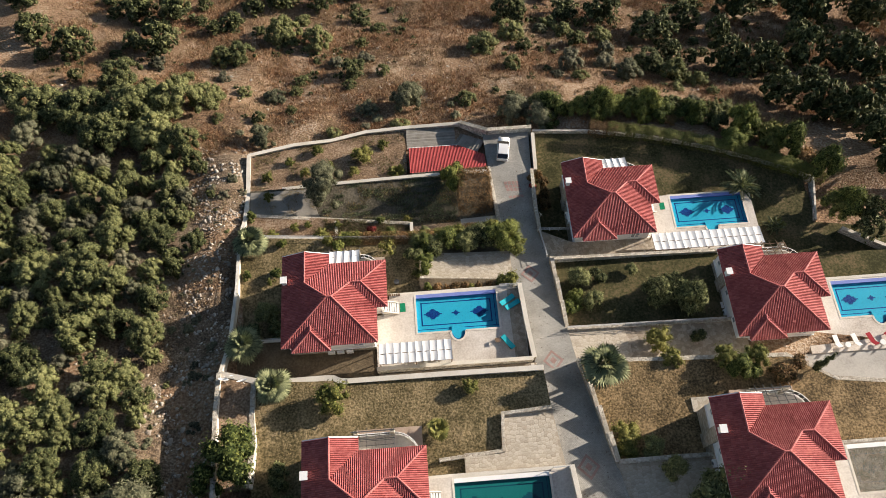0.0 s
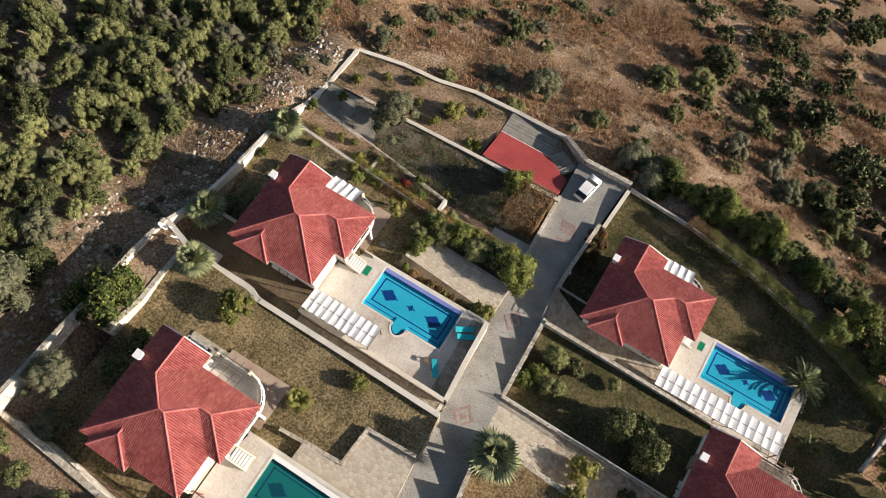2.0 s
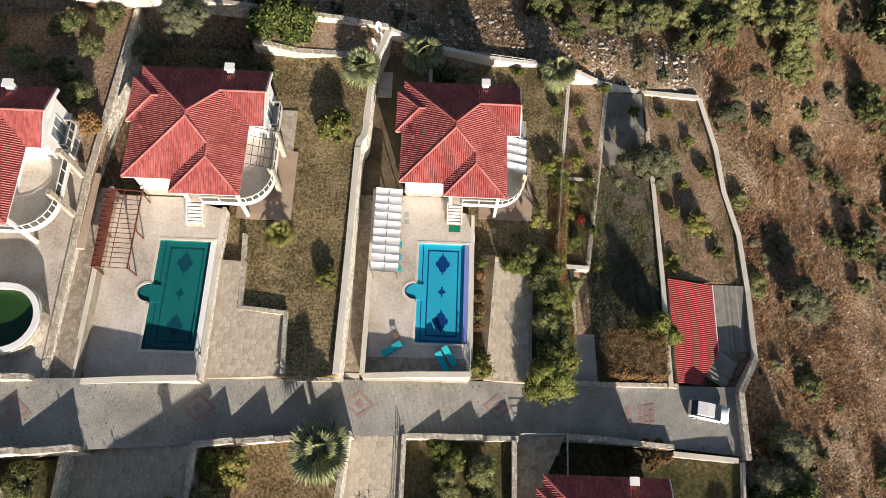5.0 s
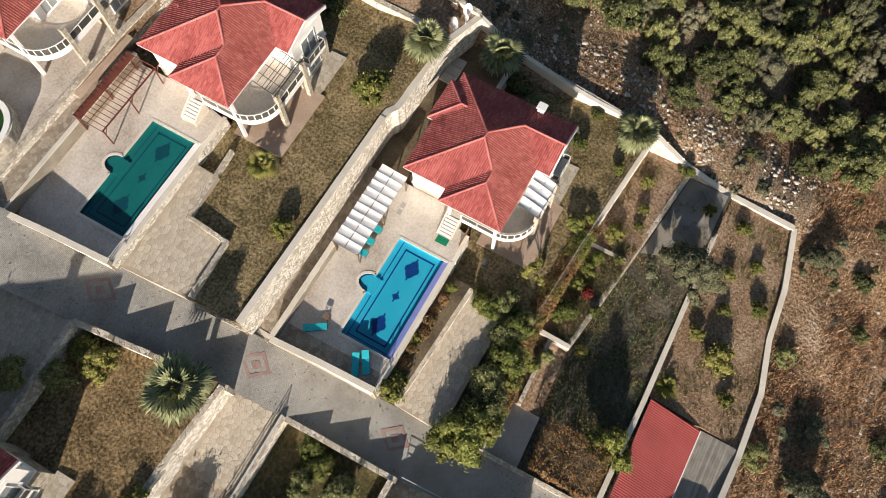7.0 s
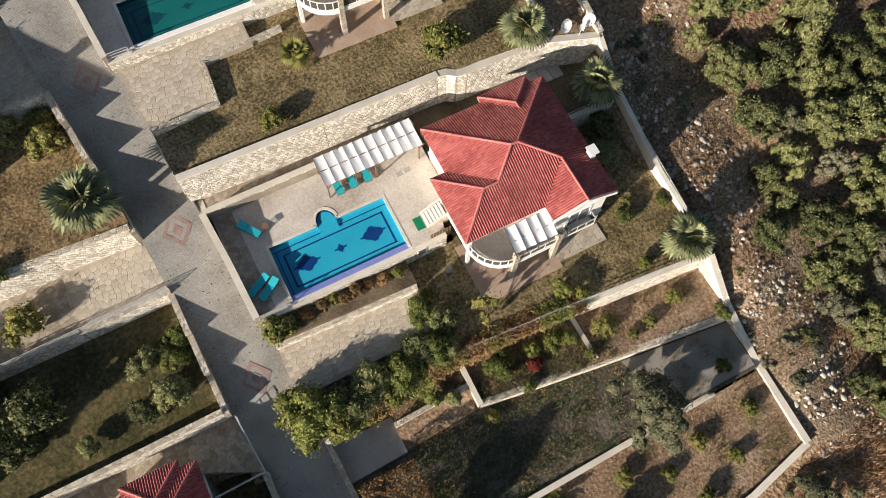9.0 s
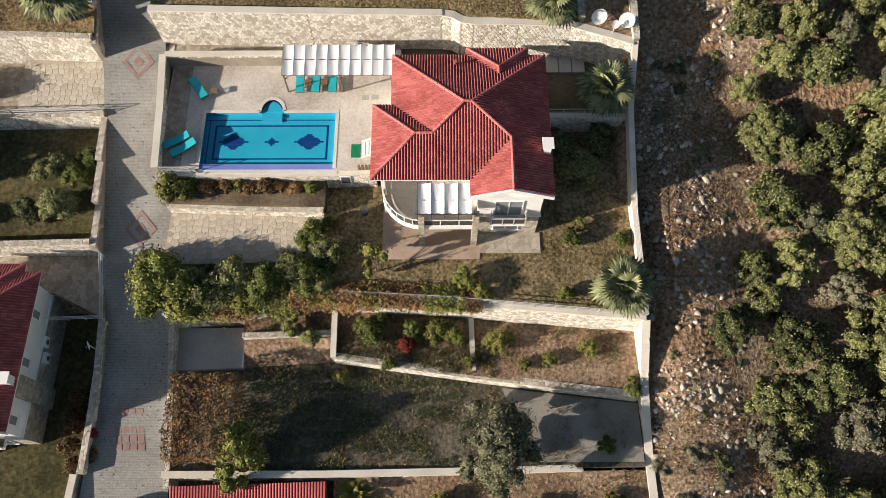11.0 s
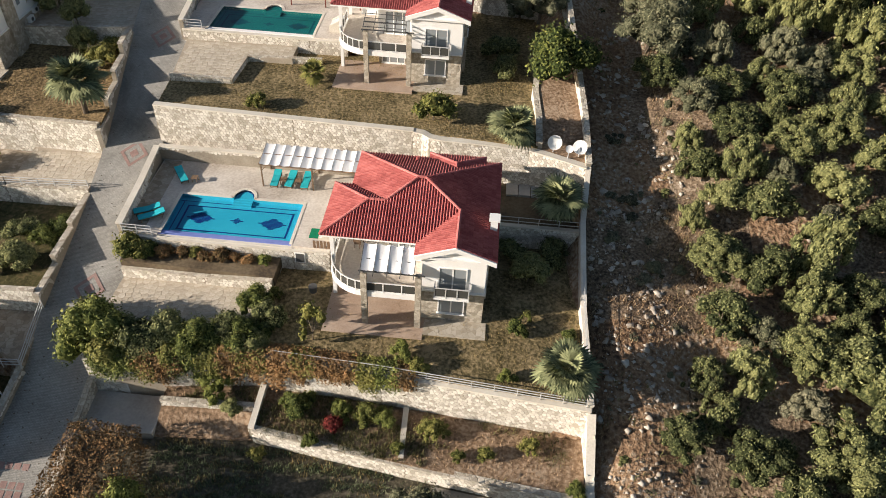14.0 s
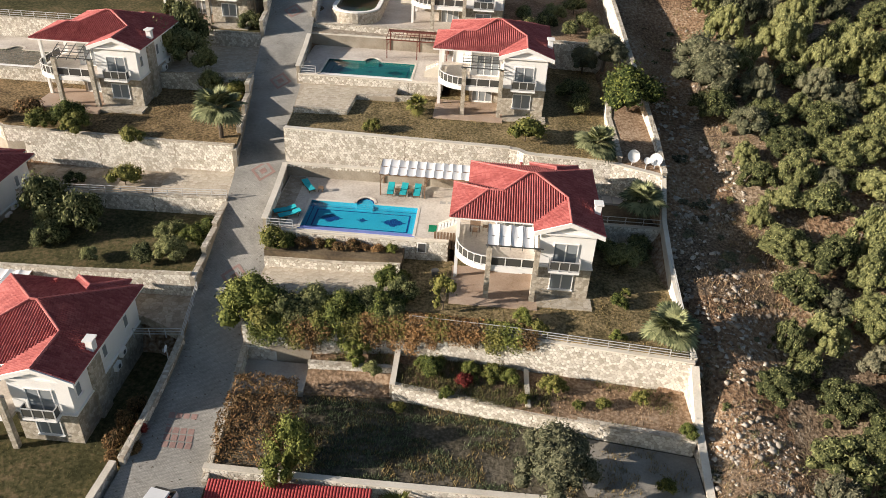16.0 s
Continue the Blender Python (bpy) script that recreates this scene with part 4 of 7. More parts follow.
    for (ax, ay), (cx, cy) in zip(edge, edge[1:]):
        beam(bm, (ax, ay, 0.92), (cx, cy, 0.92), 0.16, 0.42)
    part("balcony_fascia", bm, M_WHITE, bal, "white rounded fascia")
    railing(bal, [(3.92, -4.1), (3.92, -5.7)] + list(reversed(CURVE)) + [(8.0, -10.15), (9.3, -10.15), (10.45, -10.15)], 1.1)
    for x, y, z0, z1, w in ((6.66, -10.13, -2.3, 3.05, 0.42), (10.45, -10.13, -2.3, 3.05, 0.42), (4.0, -7.5, -2.3, 4.05, 0.28), (4.0, -2.9, -2.3, 4.05, 0.28)):
        part("column", shape(box, x - w / 2, y - w / 2, z0, x + w / 2, y + w / 2, z1), M_HSTONE if w > 0.3 else M_WHITE, v)
    part("patio", shape(box, 3.7, -11.4, -2.4, 10.9, -5.9, -1.98), M_PATIO, v, "beige tiled patio slab")
    part("front_plinth", shape(box, 10.9, -10.9, -2.4, 15.4, -9.3, -1.96), M_CRAZY, v, "crazy-paved apron")

    # stairs from the pool deck
    st = part("stairs", shape(prism, [(2.12, -4.0), (3.9, -4.0), (3.9, -2.75), (2.12, -2.75)], -0.6, lambda x, yy: -0.05 + (x - 2.12) * 0.5), M_HSTONE, v, "stone outside stairs with white treads")
    for k in range(6):
        part("step", shape(box, 2.15 + 0.28 * k, -3.98, 0.16 * k + 0.06, 2.36 + 0.28 * k, -2.77, 0.16 * (k + 1)), M_WHITE, st)
    for y in (-4.08, -2.67):
        part("stair_cheek", shape(prism, [(2.1, y - 0.06), (3.95, y - 0.06), (3.95, y + 0.06), (2.1, y + 0.06)], -0.4, lambda x, yy: 0.2 + (x - 2.1) * 0.56), M_COPE, st)

    # openings
    window(v, 12.75, -9.25, 1.02, 3.25, 2.0, leaves=2)
    window(v, 12.75, -9.29, -1.2, 0.35, 1.9, leaves=2)
    window(v, 9.0, -6.3, 1.02, 3.2, 2.4, leaves=3)
    window(v, 8.6, -6.34, -1.9, 0.3, 2.2, leaves=3)
    window(v, -4.6, 7.2, 1.02, 3.1, 1.8, "x", -1, 2)
    for cy in (-8.3, -4.2, -0.6):
        window(v, cy, 15.02, 2.0, 3.2, 0.75, "x", 1, 1)
    for cx in (7.0, 13.6):
        window(v, cx, 1.55, 1.9, 3.1, 1.2, "y", 1, 2)
    fb = part("front_balcony", shape(box, 11.5, -10.05, 0.82, 14.0, -9.3, 1.0), M_WHITE, v)
    railing(fb, [(11.55, -9.35), (11.55, -10.0), (12.35, -10.0), (13.15, -10.0), (13.95, -10.0), (13.95, -9.35)], 1.0, mat=M_ALU)
    for k, cy in enumerate((-3.3, -2.2)):
        ac = part("air_conditioner", shape(box, 15.06, cy - 0.4, 0.0 + 0.5 * k, 15.36, cy + 0.4, 0.55 + 0.5 * k), M_WHITE, v)
        bm = bmesh.new()
        tube(bm, [(15.36, cy, 0.28 + 0.5 * k), (15.385, cy, 0.28 + 0.5 * k)], 0.2, 10)
        part("fan_grille", bm, M_IRON, ac)
    for cx in (8.2, 9.3, 10.4):
        part("air_conditioner", shape(box, cx - 0.4, 1.65, 0.1, cx + 0.4, 1.95, 0.65), M_WHITE, v)
    return v


villa = build_villa()
OFF = {"second": (-3.55, 23.4, 6.05), "third": (-36.9, -14.4, -6.35), "fourth": (-54.1, 1.5, -3.6), "fifth": (-45.7, 21.8, 4.6), "sixth": (-8.3, 40.2, 9.4), "seventh": (-39.5, 40.0, 8.6)}
for o in OFF.values():
    copy_thing(villa, pose(*(VILLA_BASE + Vector(o))))


# ---- pools and decks ----
def diamond(bm, cx, cy, z, nx, step=0.15):
    ny = nx * 0.6
    e = step / 2 - 0.004
    for i in range(-nx, nx + 1):
        n = int((1 - abs(i) / (nx + 0.5)) * (ny + 0.5))
        for j in range(-n, n + 1):
            x, y = cx + i * step, cy + j * step
            quad(bm, (x - e, y - e, z), (x + e, y - e, z), (x + e, y + e, z), (x - e, y + e, z))




def build_pool(o, tile, line, clear=True, west=-13.1, east=5.0, north=4.4, label=""):
    ox, oy, oz = o
    sh = Vector(o)
    P = thing("swimming_pool", (ox - 5, oy - 2.4, oz - 0.9), label, "pool", "swimming pools")

    def at(name, bm, mat, parent=P, **k):
        bmesh.ops.translate(bm, verts=bm.verts[:], vec=sh)
        return part(name, bm, mat, parent, **k)

    bm = bmesh.new()
    box(bm, -10.15, -4.75, -1.1, 0.15, 0.15, -0.32)
    at("pool_floor", bm, tile)
    bm = bmesh.new()
    for b in ((-10.2, -4.75, -0.7, -10.0, 0.0, 0.0), (0.0, -4.75, -0.7, 0.2, 0.0, 0.0), (-10.2, 0.0, -0.7, -5.75, 0.2, 0.0), (-4.15, 0.0, -0.7, 0.2, 0.2, 0.0)):
        box(bm, *b)
    at("pool_wall", bm, tile)
    bm = bmesh.new()
    box(bm, -10.2, -4.95, -0.9, 0.2, -4.5, -0.01)
    at("overflow_edge", bm, M_POOLEDGE if clear else M_WHITE)
    bm = bmesh.new()
    box(bm, -10.2, -5.25, -0.9, 0.3, -4.95, -0.06)
    at("overflow_coping", bm, M_COPE)
    bm = bmesh.new()
    for k in range(4):
        prism(bm, [(-4.95 + 0.8 * math.cos(a), 0.1 + 1.05 * math.sin(a) - 0.26 * k) for a in np.linspace(0, math.pi, 9)], -1.0, -0.07 - 0.05 * k)
    at("pool_steps", bm, tile)
    bm = bmesh.new()
    for k in range(4):
        pts = [(-4.95 + 0.8 * math.cos(a), 0.1 + 1.05 * math.sin(a) - 0.26 * k) for a in np.linspace(0.3, math.pi - 0.3, 7)]
        for (ax, ay), (cx, cy) in zip(pts, pts[1:]):
            beam(bm, (ax, ay - 0.05, -0.068 - 0.05 * k), (cx, cy - 0.05, -0.068 - 0.05 * k), 0.1, 0.02)
    at("step_nosing", bm, line)
    bm = bmesh.new()
    z = -0.312
    for x0, y0, x1, y1 in ((-9.25, -1.05, -0.55, -0.93), (-9.25, -3.95, -0.55, -3.83), (-9.25, -3.95, -9.1, -0.93), (-0.7, -3.95, -0.55, -0.93), (-10, -0.5, 0, -0.42), (-9.72, -4.5, -9.64, -0.5)):
        quad(bm, (x0, y0, z), (x1, y0, z), (x1, y1, z), (x0, y1, z))
    at("line_mosaic", bm, line)
    for cx, n in ((-7.75, 7), (-4.85, 3), (-2.0, 7)):
        bm = bmesh.new()
        diamond(bm, cx, -2.4, -0.31, n)
        at("diamond_mosaic", bm, line)
    bm = bmesh.new()
    quad(bm, (-10, -4.5, -0.05), (0, -4.5, -0.05), (0, 0.0, -0.05), (-10, 0.0, -0.05))
    f = [bm.verts.new((x, y, -0.05)) for x, y in [(-4.15, 0.0)] + [(-4.95 + 0.8 * math.cos(a), 0.1 + 1.05 * math.sin(a)) for a in np.linspace(0, math.pi, 11)] + [(-5.75, 0.0)]]
    bm.faces.new(f)
    wt = at("water", bm, M_WATER)
    wt.visible_shadow = False
    # deck round it
    D = thing("pool_deck", (ox, oy + 2, oz - 0.6), "pale beige paved deck around a swimming pool", "terrace", kind="structure")
    notch = [(-4.95 + 0.95 * math.cos(a), 0.1 + 1.2 * math.sin(a)) for a in np.linspace(0, math.pi, 11)]
    bm = bmesh.new()
    prism(bm, [(west, 0.2), (-5.9, 0.2)] + list(reversed(notch)) + [(-4.0, 0.2), (east, 0.2), (east, north), (west, north)], -0.6, 0.05)
    at("deck_north", bm, M_DECK, D)
    bm = bmesh.new()
    prism(bm, [(west, -5.1), (-10.2, -5.1), (-10.2, 0.2), (west, 0.2)], -0.6, 0.05)
    at("deck_west", bm, M_DECK, D)
    if west < -13.05:
        bm = bmesh.new()
        prism(bm, [(west + 0.1, -4.9), (west + 1.75, -4.9), (west + 1.6, north - 0.1), (west + 0.1, north - 0.1)], 0.0, 0.054)
        at("paved_strip", bm, M_PATH, D)
    bm = bmesh.new()
    prism(bm, [(0.2, -5.1), (3.2, -5.1), (3.8, -2.6), (east, -2.6), (east, 0.2), (0.2, 0.2)], -0.6, 0.05)
    at("deck_east", bm, M_DECK, D)
    bm = bmesh.new()
    for (ax, ay), (cx, cy) in zip([(-10.1, 0.1), (-5.85, 0.1)] + list(reversed(notch)) + [(-4.05, 0.1), (0.1, 0.1)], ([(-10.1, 0.1), (-5.85, 0.1)] + list(reversed(notch)) + [(-4.05, 0.1), (0.1, 0.1)])[1:]):
        if (ax, ay) != (cx, cy):
            beam(bm, (ax, ay, 0.05), (cx, cy, 0.05), 0.24, 0.06)
    beam(bm, (-10.1, 0.2, 0.05), (-10.1, -4.9, 0.05), 0.24, 0.055), beam(bm, (0.1, 0.2, 0.05), (0.1, -4.9, 0.05), 0.24, 0.055)
    at("pool_coping", bm, M_COPE, D)
    return P


build_pool((0, 0, 0), M_POOL, M_POOLNAVY, label="bright blue tiled swimming pool with diamond mosaics")
build_pool((-2.85, 23.0, 5.6), M_POOLGREEN, M_POOLDEEP, False, -12.6, 4.2, 4.5, label="teal green swimming pool with dark diamond mosaics")
build_pool((-36.5, -14.5, -5.9), M_POOL, M_POOLNAVY, west=-11.3, label="bright blue tiled swimming pool with diamond mosaics")
build_pool((-53.5, 1.0, -3.2), M_POOL, M_POOLNAVY, label="bright blue tiled swimming pool with diamond mosaics")

build_pool((-45.3, 22.5, 4.1), M_POOLOLIVE, M_POOLDEEP, False, west=-13.0, label="dull olive green swimming pool with white edge")


# a raised pool with a rounded end above the upper wall
rp = thing("round_ended_pool", (-11.4, 35.0, 7.4), "raised round-ended pool with green algae water and white coping", "pool", "swimming pools")


def stadium(r, y0=33.2, y1=39.5, cx=-11.4):
    return [(cx + r * math.cos(a), y0 + r * math.sin(a)) for a in np.linspace(math.pi, 2 * math.pi, 15)] + [(cx + r, y1 + r - 2.0), (cx - r, y1 + r - 2.0)]


def ring(r0, r1, z0, z1):
    bm = bmesh.new()
    A, B = stadium(r0), stadium(r1)
    va = [[bm.verts.new((x, y, z)) for x, y in A] for z in (z0, z1)]
    vb = [[bm.verts.new((x, y, z)) for x, y in B] for z in (z0, z1)]
    n = len(A)
    for k in range(n):
        j = (k + 1) % n
        bm.faces.new((va[0][k], va[0][j], va[1][j], va[1][k])), bm.faces.new((vb[0][j], vb[0][k], vb[1][k], vb[1][j]))
        bm.faces.new((va[1][k], va[1][j], vb[1][j], vb[1][k])), bm.faces.new((va[0][j], va[0][k], vb[0][k], vb[0][j]))
    return bm


part("masonry", ring(3.1, 2.5, 7.2, 8.9), M_WALL, rp, "rubble stone pool wall")
part("coping", ring(2.95, 2.45, 8.9, 9.05), M_WHITE, rp, "white pool coping")
part("pool_floor", shape(prism, stadium(2.5), 8.0, 8.4), M_ALGAE, rp)
bm = bmesh.new()
bm.faces.new([bm.verts.new((x, y, 8.85)) for x, y in stadium(2.5)])
part("water", bm, M_WATER, rp).visible_shadow = False


# ---- pergolas, awnings, furniture, garage, car ----
def fabric_strip(bm, x0, x1, y0, z0, y1, z1, sag):
    """A cloth length between two bars, hanging a little in the middle and wavy across."""
    n = 6
    rows = []
    for k in range(n + 1):
        t = k / n
        x = x0 + (x1 - x0) * t
        d = sag * 4 * t * (1 - t)
        rows.append([bm.verts.new((x, y0 + (y1 - y0) * s, z0 + (z1 - z0) * s - d * (1 + 0.3 * math.sin(5 * s + 9 * x)))) for s in (0, 0.25, 0.5, 0.75, 1.0)])
    for a, c in zip(rows, rows[1:]):
        for k in range(4):
            bm.faces.new((a[k], a[k + 1], c[k + 1], c[k]))


def pergola(o, x0, x1, y0, y1, z_front, z_back, strips, timber, cloth, label, post_xs):
    """A lean-to pergola: posts and beams along x, bars across, with cloth lengths between them or bare."""
    ox, oy, oz = o
    P = thing("pergola", (ox + x0, oy + y0, oz), label, "pergola", "pergolas by the pools")
    sh = Vector(o)

    def at(name, bm, mat, **k):
        bmesh.ops.translate(bm, verts=bm.verts[:], vec=sh)
        return part(name, bm, mat, P, **k)

    for x in post_xs:
        at("post", shape(box, x - 0.05, y0 - 0.05, 0.0, x + 0.05, y0 + 0.05, z_front), timber)
        at("brace", shape(beam, (x, y0, z_front - 0.6), (x + 0.5, y0, z_front - 0.03), 0.06), timber)
    for x in (x0 + 0.1, (x0 + x1) / 2, x1 - 0.1):
        at("post", shape(box, x - 0.05, y1 - 0.05, 0.0, x + 0.05, y1 + 0.05, z_back), timber)
    at("beam", shape(beam, (x0, y0, z_front), (x1, y0, z_front), 0.09, 0.13), timber)
    at("beam", shape(beam, (x0, y1, z_back), (x1, y1, z_back), 0.09, 0.13), timber)
    at("beam", shape(beam, (x0, (y0 + y1) / 2, (z_front + z_back) / 2 + 0.1), (x1, (y0 + y1) / 2, (z_front + z_back) / 2 + 0.1), 0.05, 0.06), timber)
    for k in range(strips + 1):
        x = x0 + (x1 - x0) * k / strips
        at("rafter", shape(beam, (x, y0 - 0.15, z_front + 0.1), (x, y1 + 0.1, z_back + 0.1), 0.05, 0.07), timber)
    if cloth:
        for k in range(strips):
            bm = bmesh.new()
            a, c = x0 + (x1 - x0) * k / strips + 0.012, x0 + (x1 - x0) * (k + 1) / strips - 0.012
            fabric_strip(bm, a, c, y0 - 0.1, z_front + 0.15, y1 + 0.05, z_back + 0.15, 0.07)
            at("fabric_strip", bm, cloth, smooth=True)
    return P


pergola((0, 0, 0), -3.9, 4.6, 1.9, 4.3, 2.25, 2.55, 10, M_BROWNWOOD, M_FABRIC, "timber pergola roofed with white fabric strips", (-3.8, 0.4, 4.3))
pergola((-36.7, -14.5, -5.9), -10.0, 4.7, 1.9, 4.3, 2.25, 2.55, 15, M_BROWNWOOD, M_FABRIC, "long timber pergola roofed with white fabric strips", (-9.9, -5.0, -0.2, 4.5))
rp = pergola((-2.85, 23.0, 5.6), -3.6, 3.6, 1.5, 4.4, 2.25, 2.5, 16, M_RUSTWOOD, None, "bare red-brown timber pergola", (-3.5, 0.0, 3.5))
bm = bmesh.new()
box(bm, -6.45, 26.6, 8.13, 0.75, 27.45, 8.18)
part("roof_board", bm, M_RUSTWOOD, rp)


def awning(o, cloth, timber, label):
    """The small pergola in front of the eaves, over the balcony."""
    A = thing("awning", Vector(o) + Vector((8.5, -9.2, 3.0)), label, "awning", "awnings over balconies")
    sh = Vector(o)

    def at(name, bm, mat, **k):
        bmesh.ops.translate(bm, verts=bm.verts[:], vec=sh)
        return part(name, bm, mat, A, **k)

    at("front_bar", shape(beam, (6.3, -10.2, 3.12), (10.9, -10.2, 3.12), 0.07, 0.09), timber)
    at("middle_bar", shape(beam, (6.4, -9.3, 3.45), (10.1, -9.3, 3.45), 0.05, 0.06), timber)
    for k in range(5):
        x = 6.45 + 0.92 * k
        at("rafter", shape(beam, (x, -8.2, 3.95), (x, -10.6, 3.08), 0.05, 0.07), timber)
        if cloth and k < 4:
            bm = bmesh.new()
            fabric_strip(bm, x + 0.02, x + 0.9, -10.2, 3.26, -8.25, 3.98, 0.12)
            at("fabric_strip", bm, cloth, smooth=True)
    if not cloth:
        for k in range(4):
            y = -8.6 - 0.5 * k
            at("batten", shape(beam, (6.4, y, 3.86 - 0.17 * k), (10.2, y, 3.86 - 0.17 * k), 0.04, 0.05), timber)
    return A


awning((0, 0, 0), M_FABRIC, M_IRON, "dark metal awning frame with white fabric strips")
awning(OFF["third"], M_FABRIC, M_IRON, "dark metal awning frame with white fabric strips")
awning(OFF["second"], None, M_IRON, "bare dark metal pergola over the balcony")
awning(OFF["fourth"], None, M_BROWNWOOD, "bare timber pergola over the balcony")
awning(OFF["fifth"], None, M_IRON, "bare dark metal pergola over the balcony")


def build_lounger():
    e = thing("sun_lounger", (0, 0, 0), "turquoise sun lounger with raised backrest", "sun lounger", "sun loungers by the pool")
    bm = bmesh.new()
    for y in (-0.3, 0.3):
        beam(bm, (-0.95, y, 0.28), (0.95, y, 0.28), 0.05, 0.06)
    beam(bm, (-0.95, -0.3, 0.28), (-0.95, 0.3, 0.28), 0.05, 0.06), beam(bm, (0.95, -0.3, 0.28), (0.95, 0.3, 0.28), 0.05, 0.06)
    part("frame", bm, M_BROWNWOOD, e)
    for x in (-0.8, 0.8):
        for y in (-0.28, 0.28):
            part("leg", shape(box, x - 0.03, y - 0.03, 0, x + 0.03, y + 0.03, 0.26), M_BROWNWOOD, e)
    bm = bmesh.new()
    box(bm, -0.95, -0.31, 0.31, 0.35, 0.31, 0.39)
    bmesh.ops.bevel(bm, geom=bm.edges[:], offset=0.02, segments=2, affect="EDGES")
    part("mattress", bm, M_CYAN, e)
    bm = bmesh.new()
    box(bm, 0.0, -0.31, -0.03, 0.75, 0.31, 0.05, Matrix.Translation((0.36, 0, 0.36)) @ Euler((0, -0.2, 0)).to_matrix().to_4x4())
    part("backrest", bm, M_CYAN, e)
    return e


lounger = build_lounger()
for x, y, r in ((-2.9, 2.6, 92), (-1.65, 2.65, 88), (-0.35, 2.65, 90), (-10.7, 2.0, 125), (-11.9, -2.7, 28), (-11.3, -3.35, 33)):
    copy_thing(lounger, pose(x, y, 0.05, 0, 0, r))
for o in (*lounger.children_recursive, lounger):
    bpy.data.objects.remove(o)


def side_table(x, y, z, group="side tables"):
    e = thing("side_table", (x, y, z), "small dark brown wooden side table", "table", group)
    part("tabletop", shape(box, x - 0.25, y - 0.25, z + 0.4, x + 0.25, y + 0.25, z + 0.44), M_BROWNWOOD, e)
    for dx in (-0.2, 0.2):
        for dy in (-0.2, 0.2):
            part("leg", shape(box, x + dx - 0.025, y + dy - 0.025, z, x + dx + 0.025, y + dy + 0.025, z + 0.4), M_BROWNWOOD, e)


for x, y in ((-2.25, 2.5), (-1.0, 2.55), (-9.5, 1.75)):
    side_table(x, y, 0.05)


def plain_lounger(x, y, z, r, mat, label):
    m = pose(x, y, z, 0, 0, r)
    e = thing("deck_chair", (x, y, z), label, "deck chair", "deck chairs on the terrace")
    for nm, b, rot in (("seat", (-0.9, -0.3, 0.3, 0.35, 0.3, 0.36), None), ("backrest", (0, -0.3, 0, 0.7, 0.3, 0.06), Matrix.Translation((0.33, 0, 0.32)) @ Euler((0, -0.7, 0)).to_matrix().to_4x4())):
        part(nm, shape(box, *b, m @ rot if rot else m), mat, e)
    for dx in (-0.75, 0.25):
        for dy in (-0.27, 0.27):
            part("leg", shape(box, dx - 0.03, dy - 0.03, 0, dx + 0.03, dy + 0.03, 0.3, m), mat, e)


for k, (x, mat_) in enumerate(((-51.8, M_WHITE), (-54.2, M_WHITE), (-56.2, M_RED), (-58.6, M_RED))):
    plain_lounger(x, 4.2, -3.15, 95 + 6 * k, mat_, "white plastic deck chair" if mat_ is M_WHITE else "red cloth deck chair")

for x in (-53.0, -57.4):
    rt = thing("round_table", (x, 4.7, -3.15), "small round white plastic table on the deck", "table", "side tables")
    part("tabletop", shape(tube, [(x, 4.7, -2.72), (x, 4.7, -2.68)], 0.36, 16), M_WHITE, rt)
    part("leg", shape(tube, [(x, 4.7, -3.15), (x, 4.7, -2.72)], 0.05, 8), M_WHITE, rt)
tagged(part("green_mat", shape(box, 1.3, -4.0, 0.05, 2.0, -2.85, 0.07), M_GREENMAT), "green door mat at the foot of the stairs", "mat", "mats")
tagged(part("green_mat", shape(box, -35.5, -18.5, -5.85, -34.8, -17.4, -5.83), M_GREENMAT), "green door mat at the foot of the stairs", "mat", "mats")
for x, y in ((2.2, 1.35), (2.95, 1.4)):
    tagged(part("drain_cover", shape(box, x - 0.28, y - 0.22, 0.04, x + 0.28, y + 0.22, 0.058), M_CONC), "square grey drain cover in the deck", "drain cover", "drain covers")
# pump-room hatch and bin beside the pool wall
hatch = thing("pump_hatch", (0.9, -5.35, -1.1), "small louvred hatch in the stone wall", "hatch")
part("frame", shape(box, 0.5, -5.47, -1.25, 1.3, -5.4, -0.25), M_WHITE, hatch)
part("louvre", shape(box, 0.58, -5.49, -1.17, 1.22, -5.455, -0.33), M_IRON, hatch)
bm = bmesh.new()
tube(bm, [(2.3, -7.6, -2.05), (2.3, -7.6, -1.5)], [0.28, 0.34], 12)
tagged(part("tub", bm, M_IRON), "round dark tub on the ground", "tub")
# timber steps screen beside the stairs
sc = thing("timber_screen", (2.2, -5.0, -1.0), "brown slatted timber screen below the stairs", "screen")
for k in range(7):
    part("slat", shape(box, 1.9 + 0.27 * k, -5.05, -0.9, 2.1 + 0.27 * k, -5.0, 0.75), M_BROWNWOOD, sc)

